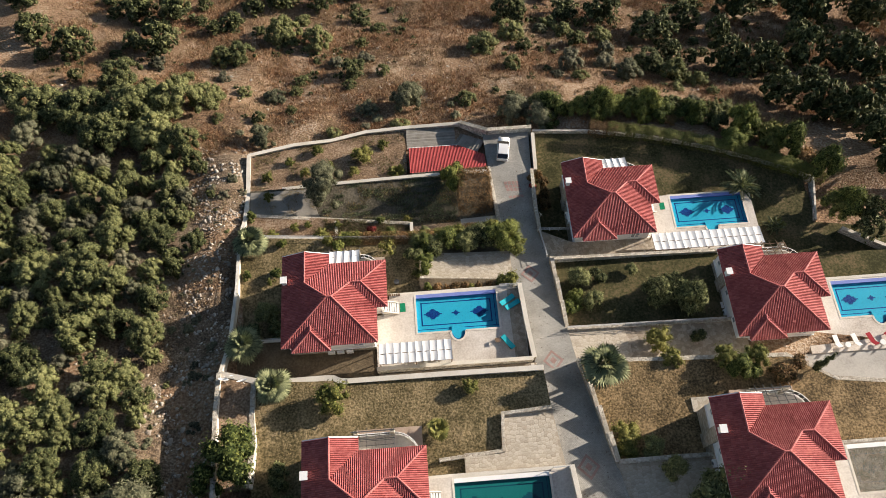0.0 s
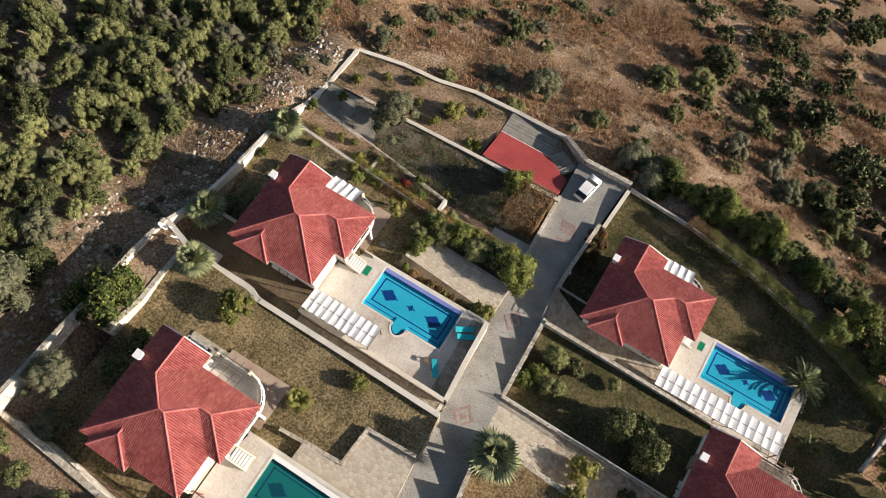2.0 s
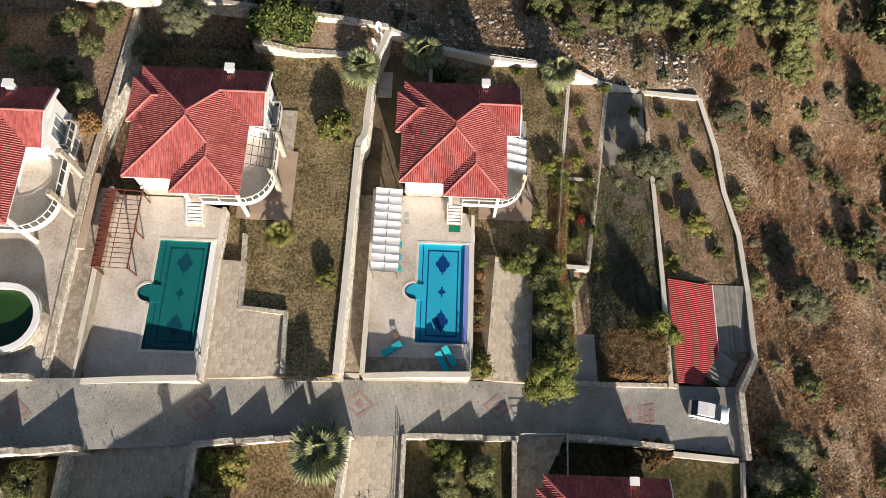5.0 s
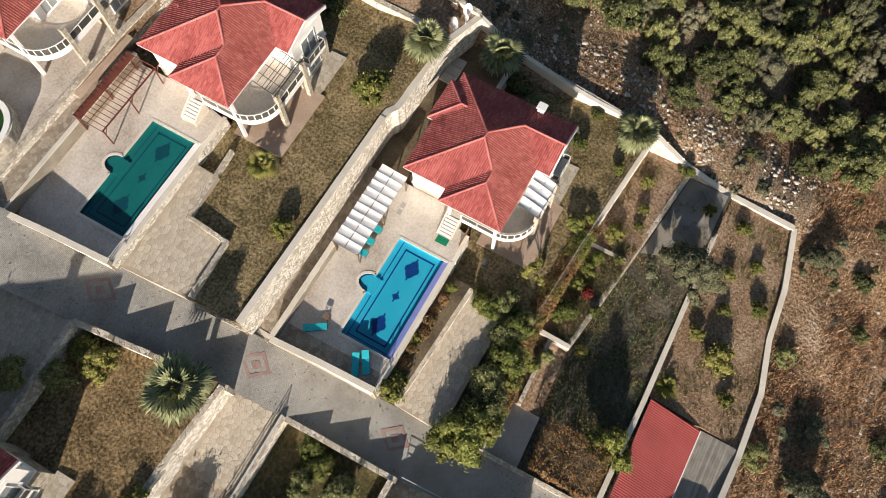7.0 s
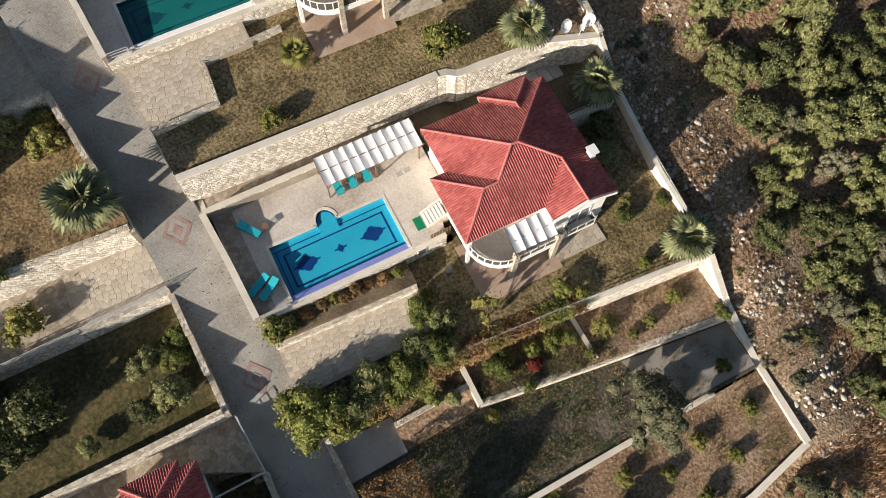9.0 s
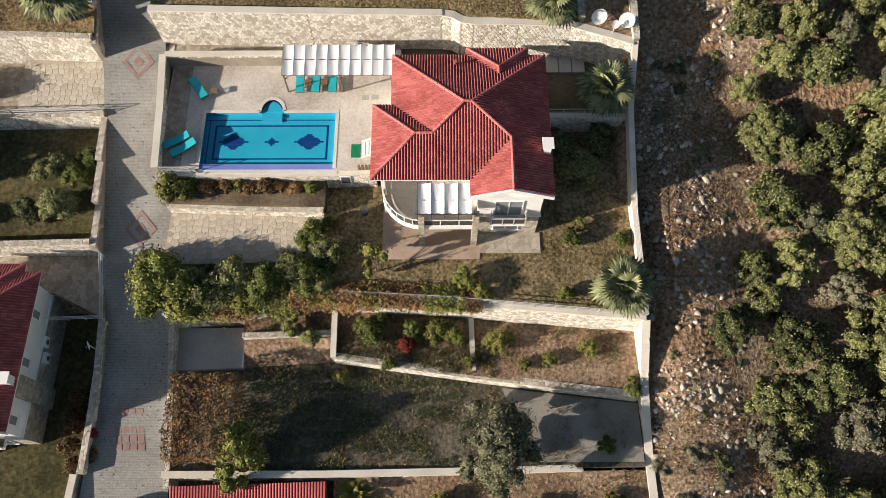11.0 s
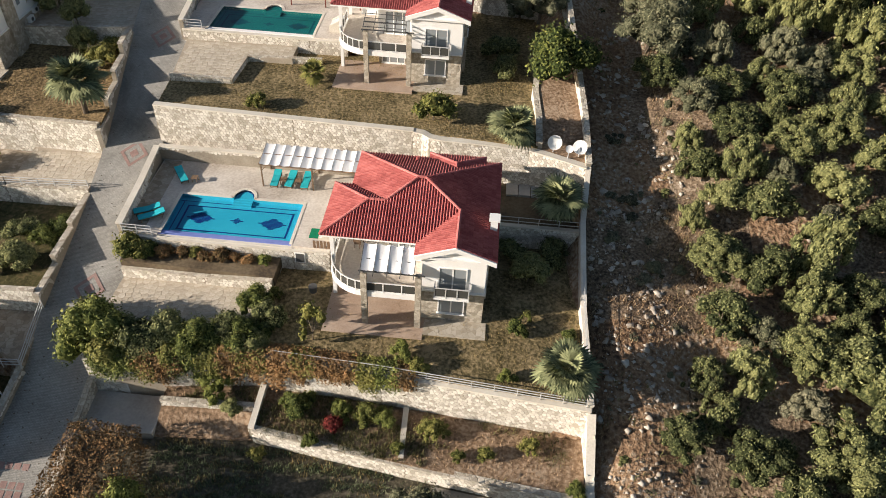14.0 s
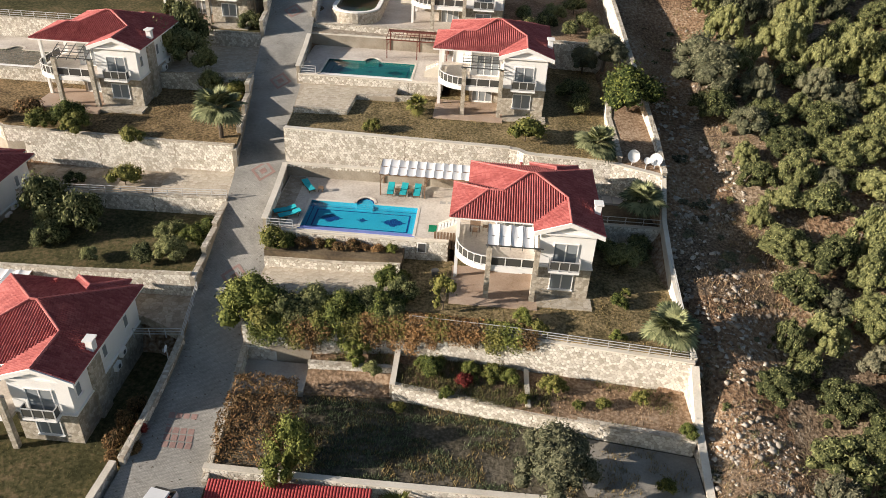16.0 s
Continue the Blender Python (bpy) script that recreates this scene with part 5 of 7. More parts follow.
# table and chairs on the balcony
tb = thing("balcony_table", (5.4, -4.6, 1.0), "small wooden table on the balcony", "table")
part("tabletop", shape(box, 4.95, -5.05, 1.7, 5.85, -4.15, 1.75), M_BROWNWOOD, tb)
for dx in (-0.38, 0.38):
    for dy in (-0.38, 0.38):
        part("leg", shape(box, 5.4 + dx - 0.03, -4.6 + dy - 0.03, 1.0, 5.4 + dx + 0.03, -4.6 + dy + 0.03, 1.7), M_BROWNWOOD, tb)
for cx, cy, r in ((5.4, -5.5, 90), (6.3, -4.6, 180), (5.4, -3.7, -90)):
    c = thing("balcony_chair", (cx, cy, 1.0), "pale wooden chair on the balcony", "chair", "balcony chairs")
    m = pose(cx, cy, 1.0, 0, 0, r)
    part("seat", shape(box, -0.22, -0.22, 0.42, 0.22, 0.22, 0.46, m), M_BROWNWOOD, c)
    part("backrest", shape(box, -0.24, -0.22, 0.5, -0.2, 0.22, 0.9, m), M_BROWNWOOD, c)
    for dx in (-0.2, 0.2):
        for dy in (-0.2, 0.2):
            part("leg", shape(box, dx - 0.02, dy - 0.02, 0, dx + 0.02, dy + 0.02, 0.42, m), M_BROWNWOOD, c)


# ---- metal rails along walls ----
def tube_rail(name, pts, h, n_bars, label, step=1.5, mat=None):
    R = thing(name, pts[0], label, "railing", "metal railings")
    mat = mat or M_ALU
    for k in range(n_bars):
        z = h * (k + 1) / n_bars
        bm = bmesh.new()
        for a, c in zip(pts, pts[1:]):
            beam(bm, (a[0], a[1], a[2] + z), (c[0], c[1], c[2] + z), 0.045)
        part("bar", bm, mat, R)
    for a, c in zip(pts, pts[1:]):
        a, c = Vector(a), Vector(c)
        n = max(1, round((c - a).length / step))
        for k in range(n + 1):
            p = a.lerp(c, k / n)
            part("post", shape(box, p.x - 0.025, p.y - 0.025, p.z - 0.1, p.x + 0.025, p.y + 0.025, p.z + h), mat, R)


tube_rail("wall_railing", [(0.8, -14.0, -2.3), (8.5, -14.5, -2.2), (22.4, -15.75, -2.2)], 0.75, 3, "pale metal railing on the garden wall")
tube_rail("wall_railing", [(15.8, -0.35, 0.15), (22.3, -0.35, 0.15)], 0.8, 2, "pale metal railing on the terrace edge")
tube_rail("pool_railing", [(-12.8, -5.25, 0.05), (-10.5, -5.25, 0.05)], 0.85, 3, "pale metal railing beside the pool")
tube_rail("pool_railing", [(-15.1, 17.8, 5.65), (-13.3, 17.8, 5.65)], 0.85, 3, "pale metal railing beside the pool")
tube_rail("wall_railing", [(-18.3, 0.55, -0.72), (-25.5, 0.55, -1.1), (-38.0, 0.55, -1.58)], 0.75, 3, "pale metal railing on the retaining wall")
tube_rail("wall_railing", [(-33.0, 27.2, 6.6), (-62.0, 27.2, 6.5)], 0.8, 3, "pale metal railing on the high retaining wall")
tube_rail("wall_railing", [(-17.6, -10.4, -3.6), (-17.3, -15.0, -4.9)], 0.85, 3, "pale metal railing beside the lane")
tube_rail("wall_railing", [(-17.4, -15.0, -4.9), (-21.4, -15.0, -5.3)], 0.85, 3, "pale metal railing beside the sunken yard")
tube_rail("wall_railing", [(22.4, -5.0, -0.35), (22.5, -12.0, -1.6)], 0.7, 2, "pale metal railing on the boundary wall")
wall("wall_terrace_edge", [(15.4, -0.35, 0.15), (22.4, -0.35, 0.15)], 0.3, 2.4, "rubble stone terrace wall")

# ---- red diamonds set in the lane ----
def lane_diamond(y, label, size=1.25):
    cx = (W_OF(y) + E_OF(y)) / 2 + 0.3
    s = (road_z(y + 1) - road_z(y - 1)) / 2
    D = thing("paving_diamond", (cx, y, road_z(y)), label, "paving", "red diamonds in the lane")
    for r0, r1 in ((size, size * 0.72), (size * 0.34, 0.0)):
        cs = [(1, 0), (0, 1.15), (-1, 0), (0, -1.15)]
        for k in range(4):
            a, c = cs[k], cs[(k + 1) % 4]
            bm = bmesh.new()
            pts = [(a[0] * r0, a[1] * r0), (c[0] * r0, c[1] * r0), (c[0] * r1, c[1] * r1), (a[0] * r1, a[1] * r1)]
            top = [bm.verts.new((cx + p[0], y + p[1], road_z(y) + s * p[1] + 0.055)) for p in pts] if r1 else [bm.verts.new((cx + p[0], y + p[1], road_z(y) + s * p[1] + 0.055)) for p in pts[:2] + [(0, 0)]]
            bm.faces.new(top)
            part("red_paver", bm, M_REDPAVE, D)


for y in (4.7, -8.2, 17.8, 31.0, 45.0):
    lane_diamond(y, "red paver diamond set in the grey lane")

chk = thing("paving_checker", (-14.6, -22.7, road_z(-22.7)), "checkered red paver panel set in the grey lane", "paving", "red diamonds in the lane")
for i in range(4):
    for j in range(5):
        x, y = -15.55 + 0.56 * i - 0.1 * j, -24.1 + 0.62 * j
        z = [road_z(y + d) + 0.05 for d in (-0.25, 0.25)]
        bm = bmesh.new()
        quad(bm, (x - 0.22, y - 0.25, z[0]), (x + 0.22, y - 0.25, z[0]), (x + 0.18, y + 0.25, z[1]), (x - 0.26, y + 0.25, z[1]))
        part("red_paver", bm, M_REDPAVE, chk)


# ---- steps from the lane up to the corridor, satellite dishes ----
stp = thing("lane_steps", (-14.0, 5.5, -0.4), "pale stone steps beside the lane", "steps", kind="structure")
for k in range(4):
    part("step", shape(box, -14.6 + 0.35 * k, 4.9, -0.6, -14.2 + 0.35 * k, 6.25, -0.05 + 0.13 * k), M_COPE, stp)


def dish(x, y, z, r, az):
    e = thing("satellite_dish", (x, y, z), "white satellite dish on a short mast", "satellite dish", "satellite dishes")
    part("mast", shape(tube, [(x, y, z), (x, y, z + 0.9)], 0.04, 6), M_ALU, e)
    bm = bmesh.new()
    n = 14
    rings = []
    m = Matrix.Translation((x, y, z + 1.0)) @ Euler((radians(62), 0, radians(az))).to_matrix().to_4x4()
    for k in range(4):
        q = r * k / 3 + 0.001
        rings.append([bm.verts.new(m @ Vector((q * math.cos(6.283 * s / n), q * math.sin(6.283 * s / n), 0.22 * (q / r) ** 2 * r))) for s in range(n)])
    for a, c in zip(rings, rings[1:]):
        for s in range(n):
            bm.faces.new((a[s], a[(s + 1) % n], c[(s + 1) % n], c[s]))
    part("reflector", bm, M_WHITE, e, smooth=True)
    part("feed_arm", shape(beam, m @ Vector((0, -r, 0.2)), m @ Vector((0, 0, 0.75 * r)), 0.03), M_ALU, e)


dish(19.9, 5.6, 3.35, 0.62, 10)
dish(22.0, 5.3, 3.3, 0.6, -15)
dish(21.1, 4.9, 3.3, 0.33, 5)
dish(-17.75, -17.2, road_z(-17.2) + 0.6, 0.32, -60)

# ---- garage with a red sheet roof ----
G = thing("garage", (-5.5, -29.3, -9.0), "low garage with a red corrugated metal roof", "garage")
part("wall", shape(prism, [(-0.4, -26.8), (-11.2, -27.1), (-11.0, -29.6), (-7.5, -31.8), (-0.4, -31.8)][::-1], -9.6, lambda x, y: -6.95 + 0.34 * (y + 26.6)), M_COPE, G)
bm = bmesh.new()
rz = lambda y: -6.75 + 0.34 * (y + 26.6)
n = 52
for k in range(n):
    x0, x1 = -11.4 + 11.2 * k / n, -11.4 + 11.2 * (k + 1) / n
    xm = (x0 + x1) / 2
    ys = -32.1 if xm > -7.6 else -32.1 + (-7.6 - xm) * (2.4 / 3.7)
    yn = -26.6 - 0.3 * (-xm / 11.4)
    prof = [(x0, 0.0), (x0 + (x1 - x0) * 0.3, 0.05), (x0 + (x1 - x0) * 0.6, 0.05), (x0 + (x1 - x0) * 0.85, 0.0)]
    a = [bm.verts.new((x, ys, rz(ys) + h)) for x, h in prof] + [bm.verts.new((x1, ys, rz(ys)))]
    c = [bm.verts.new((x, yn, rz(yn) + h)) for x, h in prof] + [bm.verts.new((x1, yn, rz(yn)))]
    for i in range(4):
        bm.faces.new((a[i], a[i + 1], c[i + 1], c[i]))
bmesh.ops.remove_doubles(bm, verts=bm.verts[:], dist=0.02)
part("roof", bm, M_SHEET, G, "red corrugated metal roof")
part("gutter", shape(beam, (-0.2, -32.15, -8.7), (-7.6, -32.15, -8.7), 0.12), M_WHITE, G)
bd = thing("board_terrace", (-4.0, -34.0, -9.0), "weathered grey board terrace behind the garage", "terrace", kind="structure")
for k in range(14):
    y = -32.25 - 0.26 * k
    part("board", shape(box, -7.4, y - 0.24, -9.3, 0.0, y, -9.12), M_GREYWOOD, bd)
sl = thing("slat_steps", (-9.0, -33.0, -8.4), "grey slatted steps beside the garage", "steps", kind="structure")
for k in range(8):
    m = pose(-7.9 - 0.42 * k, -33.4 + 0.28 * k, -9.05 + 0.13 * k, 0, 0, -34)
    part("slat", shape(box, -0.235, -1.1, -0.2, 0.235, 1.3, 0.0, m), M_GREYWOOD, sl)


# ---- white car ----
def build_car(x, y, r):
    z = road_z(y) + 0.03
    C = thing("car", (x, y, z), "white hatchback car parked at the end of the lane", "car")
    m = pose(x, y, z, 0, 0, r)
    paint = surf("white car paint", [(0.74, 0.74, 0.74), (0.80, 0.80, 0.80)], 1.0, 0.25, 0.0, 6.0, 0.6)
    glass = glassy("car glass", (0.02, 0.022, 0.025), 0.04, 0.8)
    rubber = glassy("tyre rubber", (0.015, 0.015, 0.015), 0.8, 0.2)

    def loft(bm, rows):
        rings = []
        for px, hw, z0, z1, tuck in rows:
            rings.append([bm.verts.new(m @ Vector(p)) for p in ((px, -hw, z0), (px, -hw, (z0 + z1) / 2), (px, -hw * tuck, z1), (px, hw * tuck, z1), (px, hw, (z0 + z1) / 2), (px, hw, z0))])
        for a, c in zip(rings, rings[1:]):
            for k in range(6):
                bm.faces.new((a[k], a[(k + 1) % 6], c[(k + 1) % 6], c[k]))
        bm.faces.new(list(reversed(rings[0]))), bm.faces.new(rings[-1])

    bm = bmesh.new()
    loft(bm, [(-2.05, 0.72, 0.35, 0.72, 0.85), (-1.9, 0.86, 0.25, 0.86, 0.9), (-0.9, 0.9, 0.2, 0.95, 0.93), (0.9, 0.9, 0.2, 0.97, 0.93), (1.8, 0.87, 0.25, 0.95, 0.9), (2.0, 0.78, 0.35, 0.85, 0.88)])
    bmesh.ops.bevel(bm, geom=bm.edges[:], offset=0.05, segments=2, affect="EDGES")
    part("body", bm, paint, C, smooth=True)
    bm = bmesh.new()
    loft(bm, [(-1.15, 0.8, 0.85, 0.98, 0.95), (-0.35, 0.78, 0.85, 1.42, 0.82), (1.2, 0.78, 0.85, 1.44, 0.82), (1.85, 0.76, 0.85, 1.0, 0.92)])
    part("cabin_glass", bm, glass, C)
    bm = bmesh.new()
    loft(bm, [(-0.35, 0.7, 1.38, 1.5, 0.94), (0.4, 0.72, 1.4, 1.54, 0.94), (1.35, 0.7, 1.36, 1.5, 0.94)])
    part("roof_panel", bm, paint, C)
    for wx in (-1.3, 1.3):
        for wy in (-0.82, 0.82):
            bm = bmesh.new()
            tube(bm, [m @ Vector((wx, wy - 0.1, 0.31)), m @ Vector((wx, wy + 0.1, 0.31))], 0.31, 14)
            wh = part("wheel", bm, rubber, C)
            bm = bmesh.new()
            tube(bm, [m @ Vector((wx, wy - 0.11, 0.31)), m @ Vector((wx, wy + 0.11, 0.31))], 0.19, 10)
            part("rim", bm, M_ALU, wh)
    for wy in (-0.6, 0.6):
        part("headlight", shape(box, -2.06, wy - 0.16, 0.6, -1.9, wy + 0.16, 0.74, m), M_ALU, C)
        part("tail_light", shape(box, 1.93, wy - 0.1, 0.62, 2.0, wy + 0.1, 0.74, m), M_RED, C)


build_car(-14.2, -29.9, 80)


# ---- concrete slabs on the small upper terrace behind the villa ----
SL = thing("slab_terrace", (18.0, 4.6, 0.0), "grey concrete slabs edged with rubble stone behind the villa", "paving", kind="structure")
for k in range(3):
    part("slab", shape(box, 16.4 + 1.05 * k, 3.7, -0.1, 17.38 + 1.05 * k, 5.2, 0.1), M_CONC, SL)


# ---- plants ----
def leaf_quads(pos, nrm, size, slim=0.6):
    """Pointed leaves at places, facing roughly along nrm."""
    n = len(pos)
    nrm = nrm + rng.normal(0, 0.55, (n, 3))
    nrm /= np.linalg.norm(nrm, axis=1)[:, None] + 1e-9
    t = rng.normal(0, 1, (n, 3))
    a = np.cross(nrm, t)
    a /= np.linalg.norm(a, axis=1)[:, None] + 1e-9
    c = np.cross(nrm, a)
    s = (size * rng.uniform(0.6, 1.4, n))[:, None]
    v = np.stack([pos - a * s, pos + c * s * slim + a * s * 0.2, pos + a * s * 0.9 - c * s * slim], 1).reshape(-1, 3)
    return v, np.arange(3 * n).reshape(-1, 3)


def lobes_in(radius, count, flat=0.75):
    """Rounded masses over an uneven dome that make up a crown, centre and size."""
    out = []
    seed = rng.uniform(0, 50)
    for k in range(count):
        a, q = rng.uniform(0, 6.283), math.sqrt(rng.uniform(0.0, 1))
        reach = radius * (0.84 + 0.5 * noise.noise(Vector((1.3 * math.cos(a), 1.3 * math.sin(a), seed))))
        d = reach * 0.86 * q
        r = radius * rng.uniform(0.65, 1.35) * 1.15 / math.sqrt(count)
        z = radius * flat * (0.16 + 0.8 * math.sqrt(1 - q * q) * rng.uniform(0.72, 1.08))
        out.append((d * math.cos(a), d * math.sin(a), z, r))
    return np.array(out)


def ball(n=2):
    bm = bmesh.new()
    bmesh.ops.create_icosphere(bm, subdivisions=n, radius=1.0)
    v, f = np.array([q.co for q in bm.verts]), np.array([[w.index for w in q.verts] for q in bm.faces])
    bm.free()
    return v, f


BALL = ball(1)


def crown_mesh(name, lobes, n, size, material, low=-0.45, slim=0.6, rough=0.16):
    """Leaves over the masses of a crown, and bodies inside coloured darker to stand in for inner shade."""
    w = lobes[:, 3] ** 2
    pick = rng.choice(len(lobes), n, p=w / w.sum())
    d = rng.normal(0, 1, (n, 3))
    d /= np.linalg.norm(d, axis=1)[:, None]
    d[:, 2] = np.where(d[:, 2] < low, -d[:, 2] * 0.5, d[:, 2])
    depth = np.where(rng.uniform(0, 1, n) < 0.12, rng.uniform(0.6, 0.85, n), 1 + rng.normal(0, rough, n))
    pos = lobes[pick, :3] + d * (lobes[pick, 3] * depth)[:, None]
    pos[:, 2] = np.maximum(pos[:, 2], 0.05)
    v, f = leaf_quads(pos, d + np.array([0, 0, 0.25]), size, slim)
    vs, fs, k0 = [v], [f], len(v)
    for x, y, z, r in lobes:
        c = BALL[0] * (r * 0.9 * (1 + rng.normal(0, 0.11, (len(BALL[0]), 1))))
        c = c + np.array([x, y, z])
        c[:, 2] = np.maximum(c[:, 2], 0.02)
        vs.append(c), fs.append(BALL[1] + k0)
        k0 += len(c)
    if len(lobes) > 9:
        e = lobes[:, 3].mean()
        c = BALL[0] * np.array([np.abs(lobes[:, 0]).max() * 0.55, np.abs(lobes[:, 1]).max() * 0.55, max(0.3, 0.85 * lobes[:, 2].max() - e)]) + np.array([lobes[:, 0].mean(), lobes[:, 1].mean(), 0.0])
        c[:, 2] = np.maximum(c[:, 2], max(0.02, lobes[:, 2].min()))
        vs.append(c), fs.append(BALL[1] + k0)
    v, f = np.concatenate(vs), np.concatenate(fs)
    me = mesh_of(name, v, f, material)
    me.materials.append(SHADE_CORES[material.name])
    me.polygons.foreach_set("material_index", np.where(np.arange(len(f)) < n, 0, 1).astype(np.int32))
    me.polygons.foreach_set("use_smooth", np.arange(len(f)) >= n)
    me["leaves"] = n
    return me


def plant(name, lobes, n, size, material, label, category, group, trunk=0.1, low=-0.45, slim=0.6, rough=0.16):
    e = thing(name, (0, 0, 0), label, category, group)
    cr = new("crown", crown_mesh("crown", lobes, n, size, material, low, slim, rough))
    cr.parent = e
    bm = bmesh.new()
    top = lobes[:, 2].mean() * 0.5
    tube(bm, [(0, 0, -0.4), (0.05, 0.02, top * 0.5), (0, 0.05, top)], [trunk, trunk * 0.85, trunk * 0.65], 7)
    for x, y, z, r in lobes[: min(6, len(lobes))]:
        tube(bm, [(0, 0.05, top * 0.85), (x * 0.5, y * 0.5, (top + z) / 2), (x, y, z)], [trunk * 0.5, trunk * 0.35, trunk * 0.12], 5)
    part("trunk", bm, M_BARK, e)
    return e


def put(proto, x, y, z, scale=1.0, turn=None, squash=1.0):
    """One more of a plant at a place; the first lies out of use until all are set."""
    m = pose(x, y, z, 0, 0, rng.uniform(0, 360) if turn is None else turn) @ Matrix.Diagonal((scale, scale, scale * squash, 1))
    return copy_thing(proto, m)


def retire(proto):
    for o in (*proto.children_recursive, proto):
        bpy.data.objects.remove(o)


big_bushes = [plant("maquis_shrub", lobes_in(4.0, 90, 0.95), 7000, 0.105, m, "dense dark evergreen maquis shrub on the hillside", "shrub", "wild shrubs on the hillside", 0.16, rough=0.3) for m in (M_MAQUIS, M_MAQUIS, M_MAQUIS, M_MAQUIS)]
mid_bushes = [plant("maquis_shrub", lobes_in(2.4, 46, 1.0), 3600, 0.088, m, "rounded evergreen maquis shrub on the hillside", "shrub", "wild shrubs on the hillside", 0.1, rough=0.3) for m in (M_MAQUIS, M_MAQUIS, M_MAQUIS, M_OLIVE, M_MAQUIS, M_MAQUIS, M_GREYLEAF)]
low_bushes = [plant("low_shrub", lobes_in(1.0, 9, 0.8), 650, 0.07, m, "low dry scrub bush among the grass", "shrub", "low bushes on the hillside", 0.05, rough=0.25) for m in (M_MAQUIS, M_GREYLEAF, M_GREYLEAF, M_OLIVE)]
olives = [plant("olive_tree", lobes_in(3.2, 34, 0.9) + np.array([0, 0, 0.6, 0]), 7500, 0.11, M_OLIVE, "grey-green olive tree with an open crown", "tree", "olive trees", 0.2, slim=0.4, rough=0.26)]
greens = [plant("garden_tree", lobes_in(2.0, 22, 1.05), 4400, 0.086, M_GREEN, "leafy fresh green garden tree", "tree", "garden trees", 0.1, rough=0.24) for _ in range(2)]
darks = [plant("garden_shrub", lobes_in(1.6, 18, 0.95), 2900, 0.076, M_MAQUIS, "dark green garden shrub in the shade", "shrub", "garden shrubs", 0.07, rough=0.22) for _ in range(2)]
yellows = [plant("young_citrus", lobes_in(1.4, 15, 1.0), 1700, 0.095, M_YELLOW, "yellow-green young citrus tree", "tree", "citrus trees", 0.06, rough=0.32)]
rusts = [plant("rusty_shrub", lobes_in(1.4, 14, 0.8), 1700, 0.1, M_RUSTLEAF, "autumn-brown shrub with rusty leaves", "shrub", "rusty shrubs", 0.06, rough=0.28)]
reds = [plant("red_shrub", lobes_in(0.9, 6, 0.9), 420, 0.10, M_REDLEAF, "small shrub with red leaves", "shrub", "", 0.04)]
sparse_lobes = lobes_in(1.3, 9, 1.3)
sparses = [plant("young_tree", sparse_lobes * np.array([1, 1, 1, 0.6]), 520, 0.09, M_YELLOW, "thin young tree with sparse leaves", "tree", "", 0.06, rough=0.6)]


wild_shrubs = []


def clump_at(x, y, r, tall=(0.8, 1.15)):
    kind, size = (big_bushes, 4.0) if r > 3.0 else (mid_bushes, 2.4) if r > 1.3 else (low_bushes, 1.0)
    k = int(rng.integers(0, len(kind)))
    s = r / size
    m = pose(x, y, hill(x, y) - 0.15, 0, 0, rng.uniform(0, 360)) @ Matrix.Diagonal((s, s, s * rng.uniform(*tall), 1))
    wild_shrubs.append((math.hypot(x - 5, y + 12), kind[k], m))


SHRUBS_SOUTH_EAST = [(64.9, -52.1, 4.0), (57.9, -46.4, 5.4), (51.3, -45.1, 5.3), (47.9, -53.9, 4.4), (43.1, -44.2, 5.6), (37.4, -45.6, 5.1), (32.2, -47.4, 3.5), (46.2, -38.2, 4.4), (38.5, -38.1, 4.8), (34.2, -36.4, 3.3), (58.5, -39.9, 2.6), (53.0, -35.2, 2.2), (68.2, -71.9, 3.8), (59.4, -66.9, 4.3), (44.0, -66.3, 4.7), (51.2, -79.4, 4.5), (43.3, -77.8, 4.4), (32.0, -72.7, 3.0), (29.2, -60.3, 3.3), (21.7, -66.9, 4.0), (31.7, -60.1, 2.4), (15.4, -64.6, 3.3), (28.4, -78.0, 2.4), (41.1, -28.8, 2.7), (34.3, -27.0, 3.1), (45.4, -23.6, 2.7), (49.2, -22.7, 3.2), (52.1, -22.6, 2.3), (38.4, -23.1, 2.4), (33.4, -21.6, 2.6)]
SHRUBS_EAST = [(39.9, -17.7, 3.4), (34.0, -17.3, 2.9), (29.4, -16.2, 2.0), (45.1, -17.3, 2.6), (48.5, -12.4, 3.8), (41.9, -11.8, 4.1), (38.2, -10.1, 2.8), (43.1, -5.3, 2.8), (47.9, -5.7, 2.8), (32.5, -7.6, 2.6), (33.0, -2.4, 2.9), (46.5, 0.8, 3.1), (42.5, 3.9, 2.6), (37.3, 2.1, 2.6), (34.3, 3.0, 2.2), (32.1, 6.0, 2.1), (40.0, 8.2, 2.9), (35.4, 9.8, 2.8), (32.2, 12.6, 2.4), (43.3, 9.3, 2.9), (40.2, 13.8, 2.8), (34.8, 14.8, 2.8), (29.4, 15.8, 2.7), (42.1, 15.4, 2.5), (9.0, -54.8, 2.6), (3.2, -53.8, 1.5), (-14.7, -60.0, 3.2), (-21.8, -39.7, 2.3)]
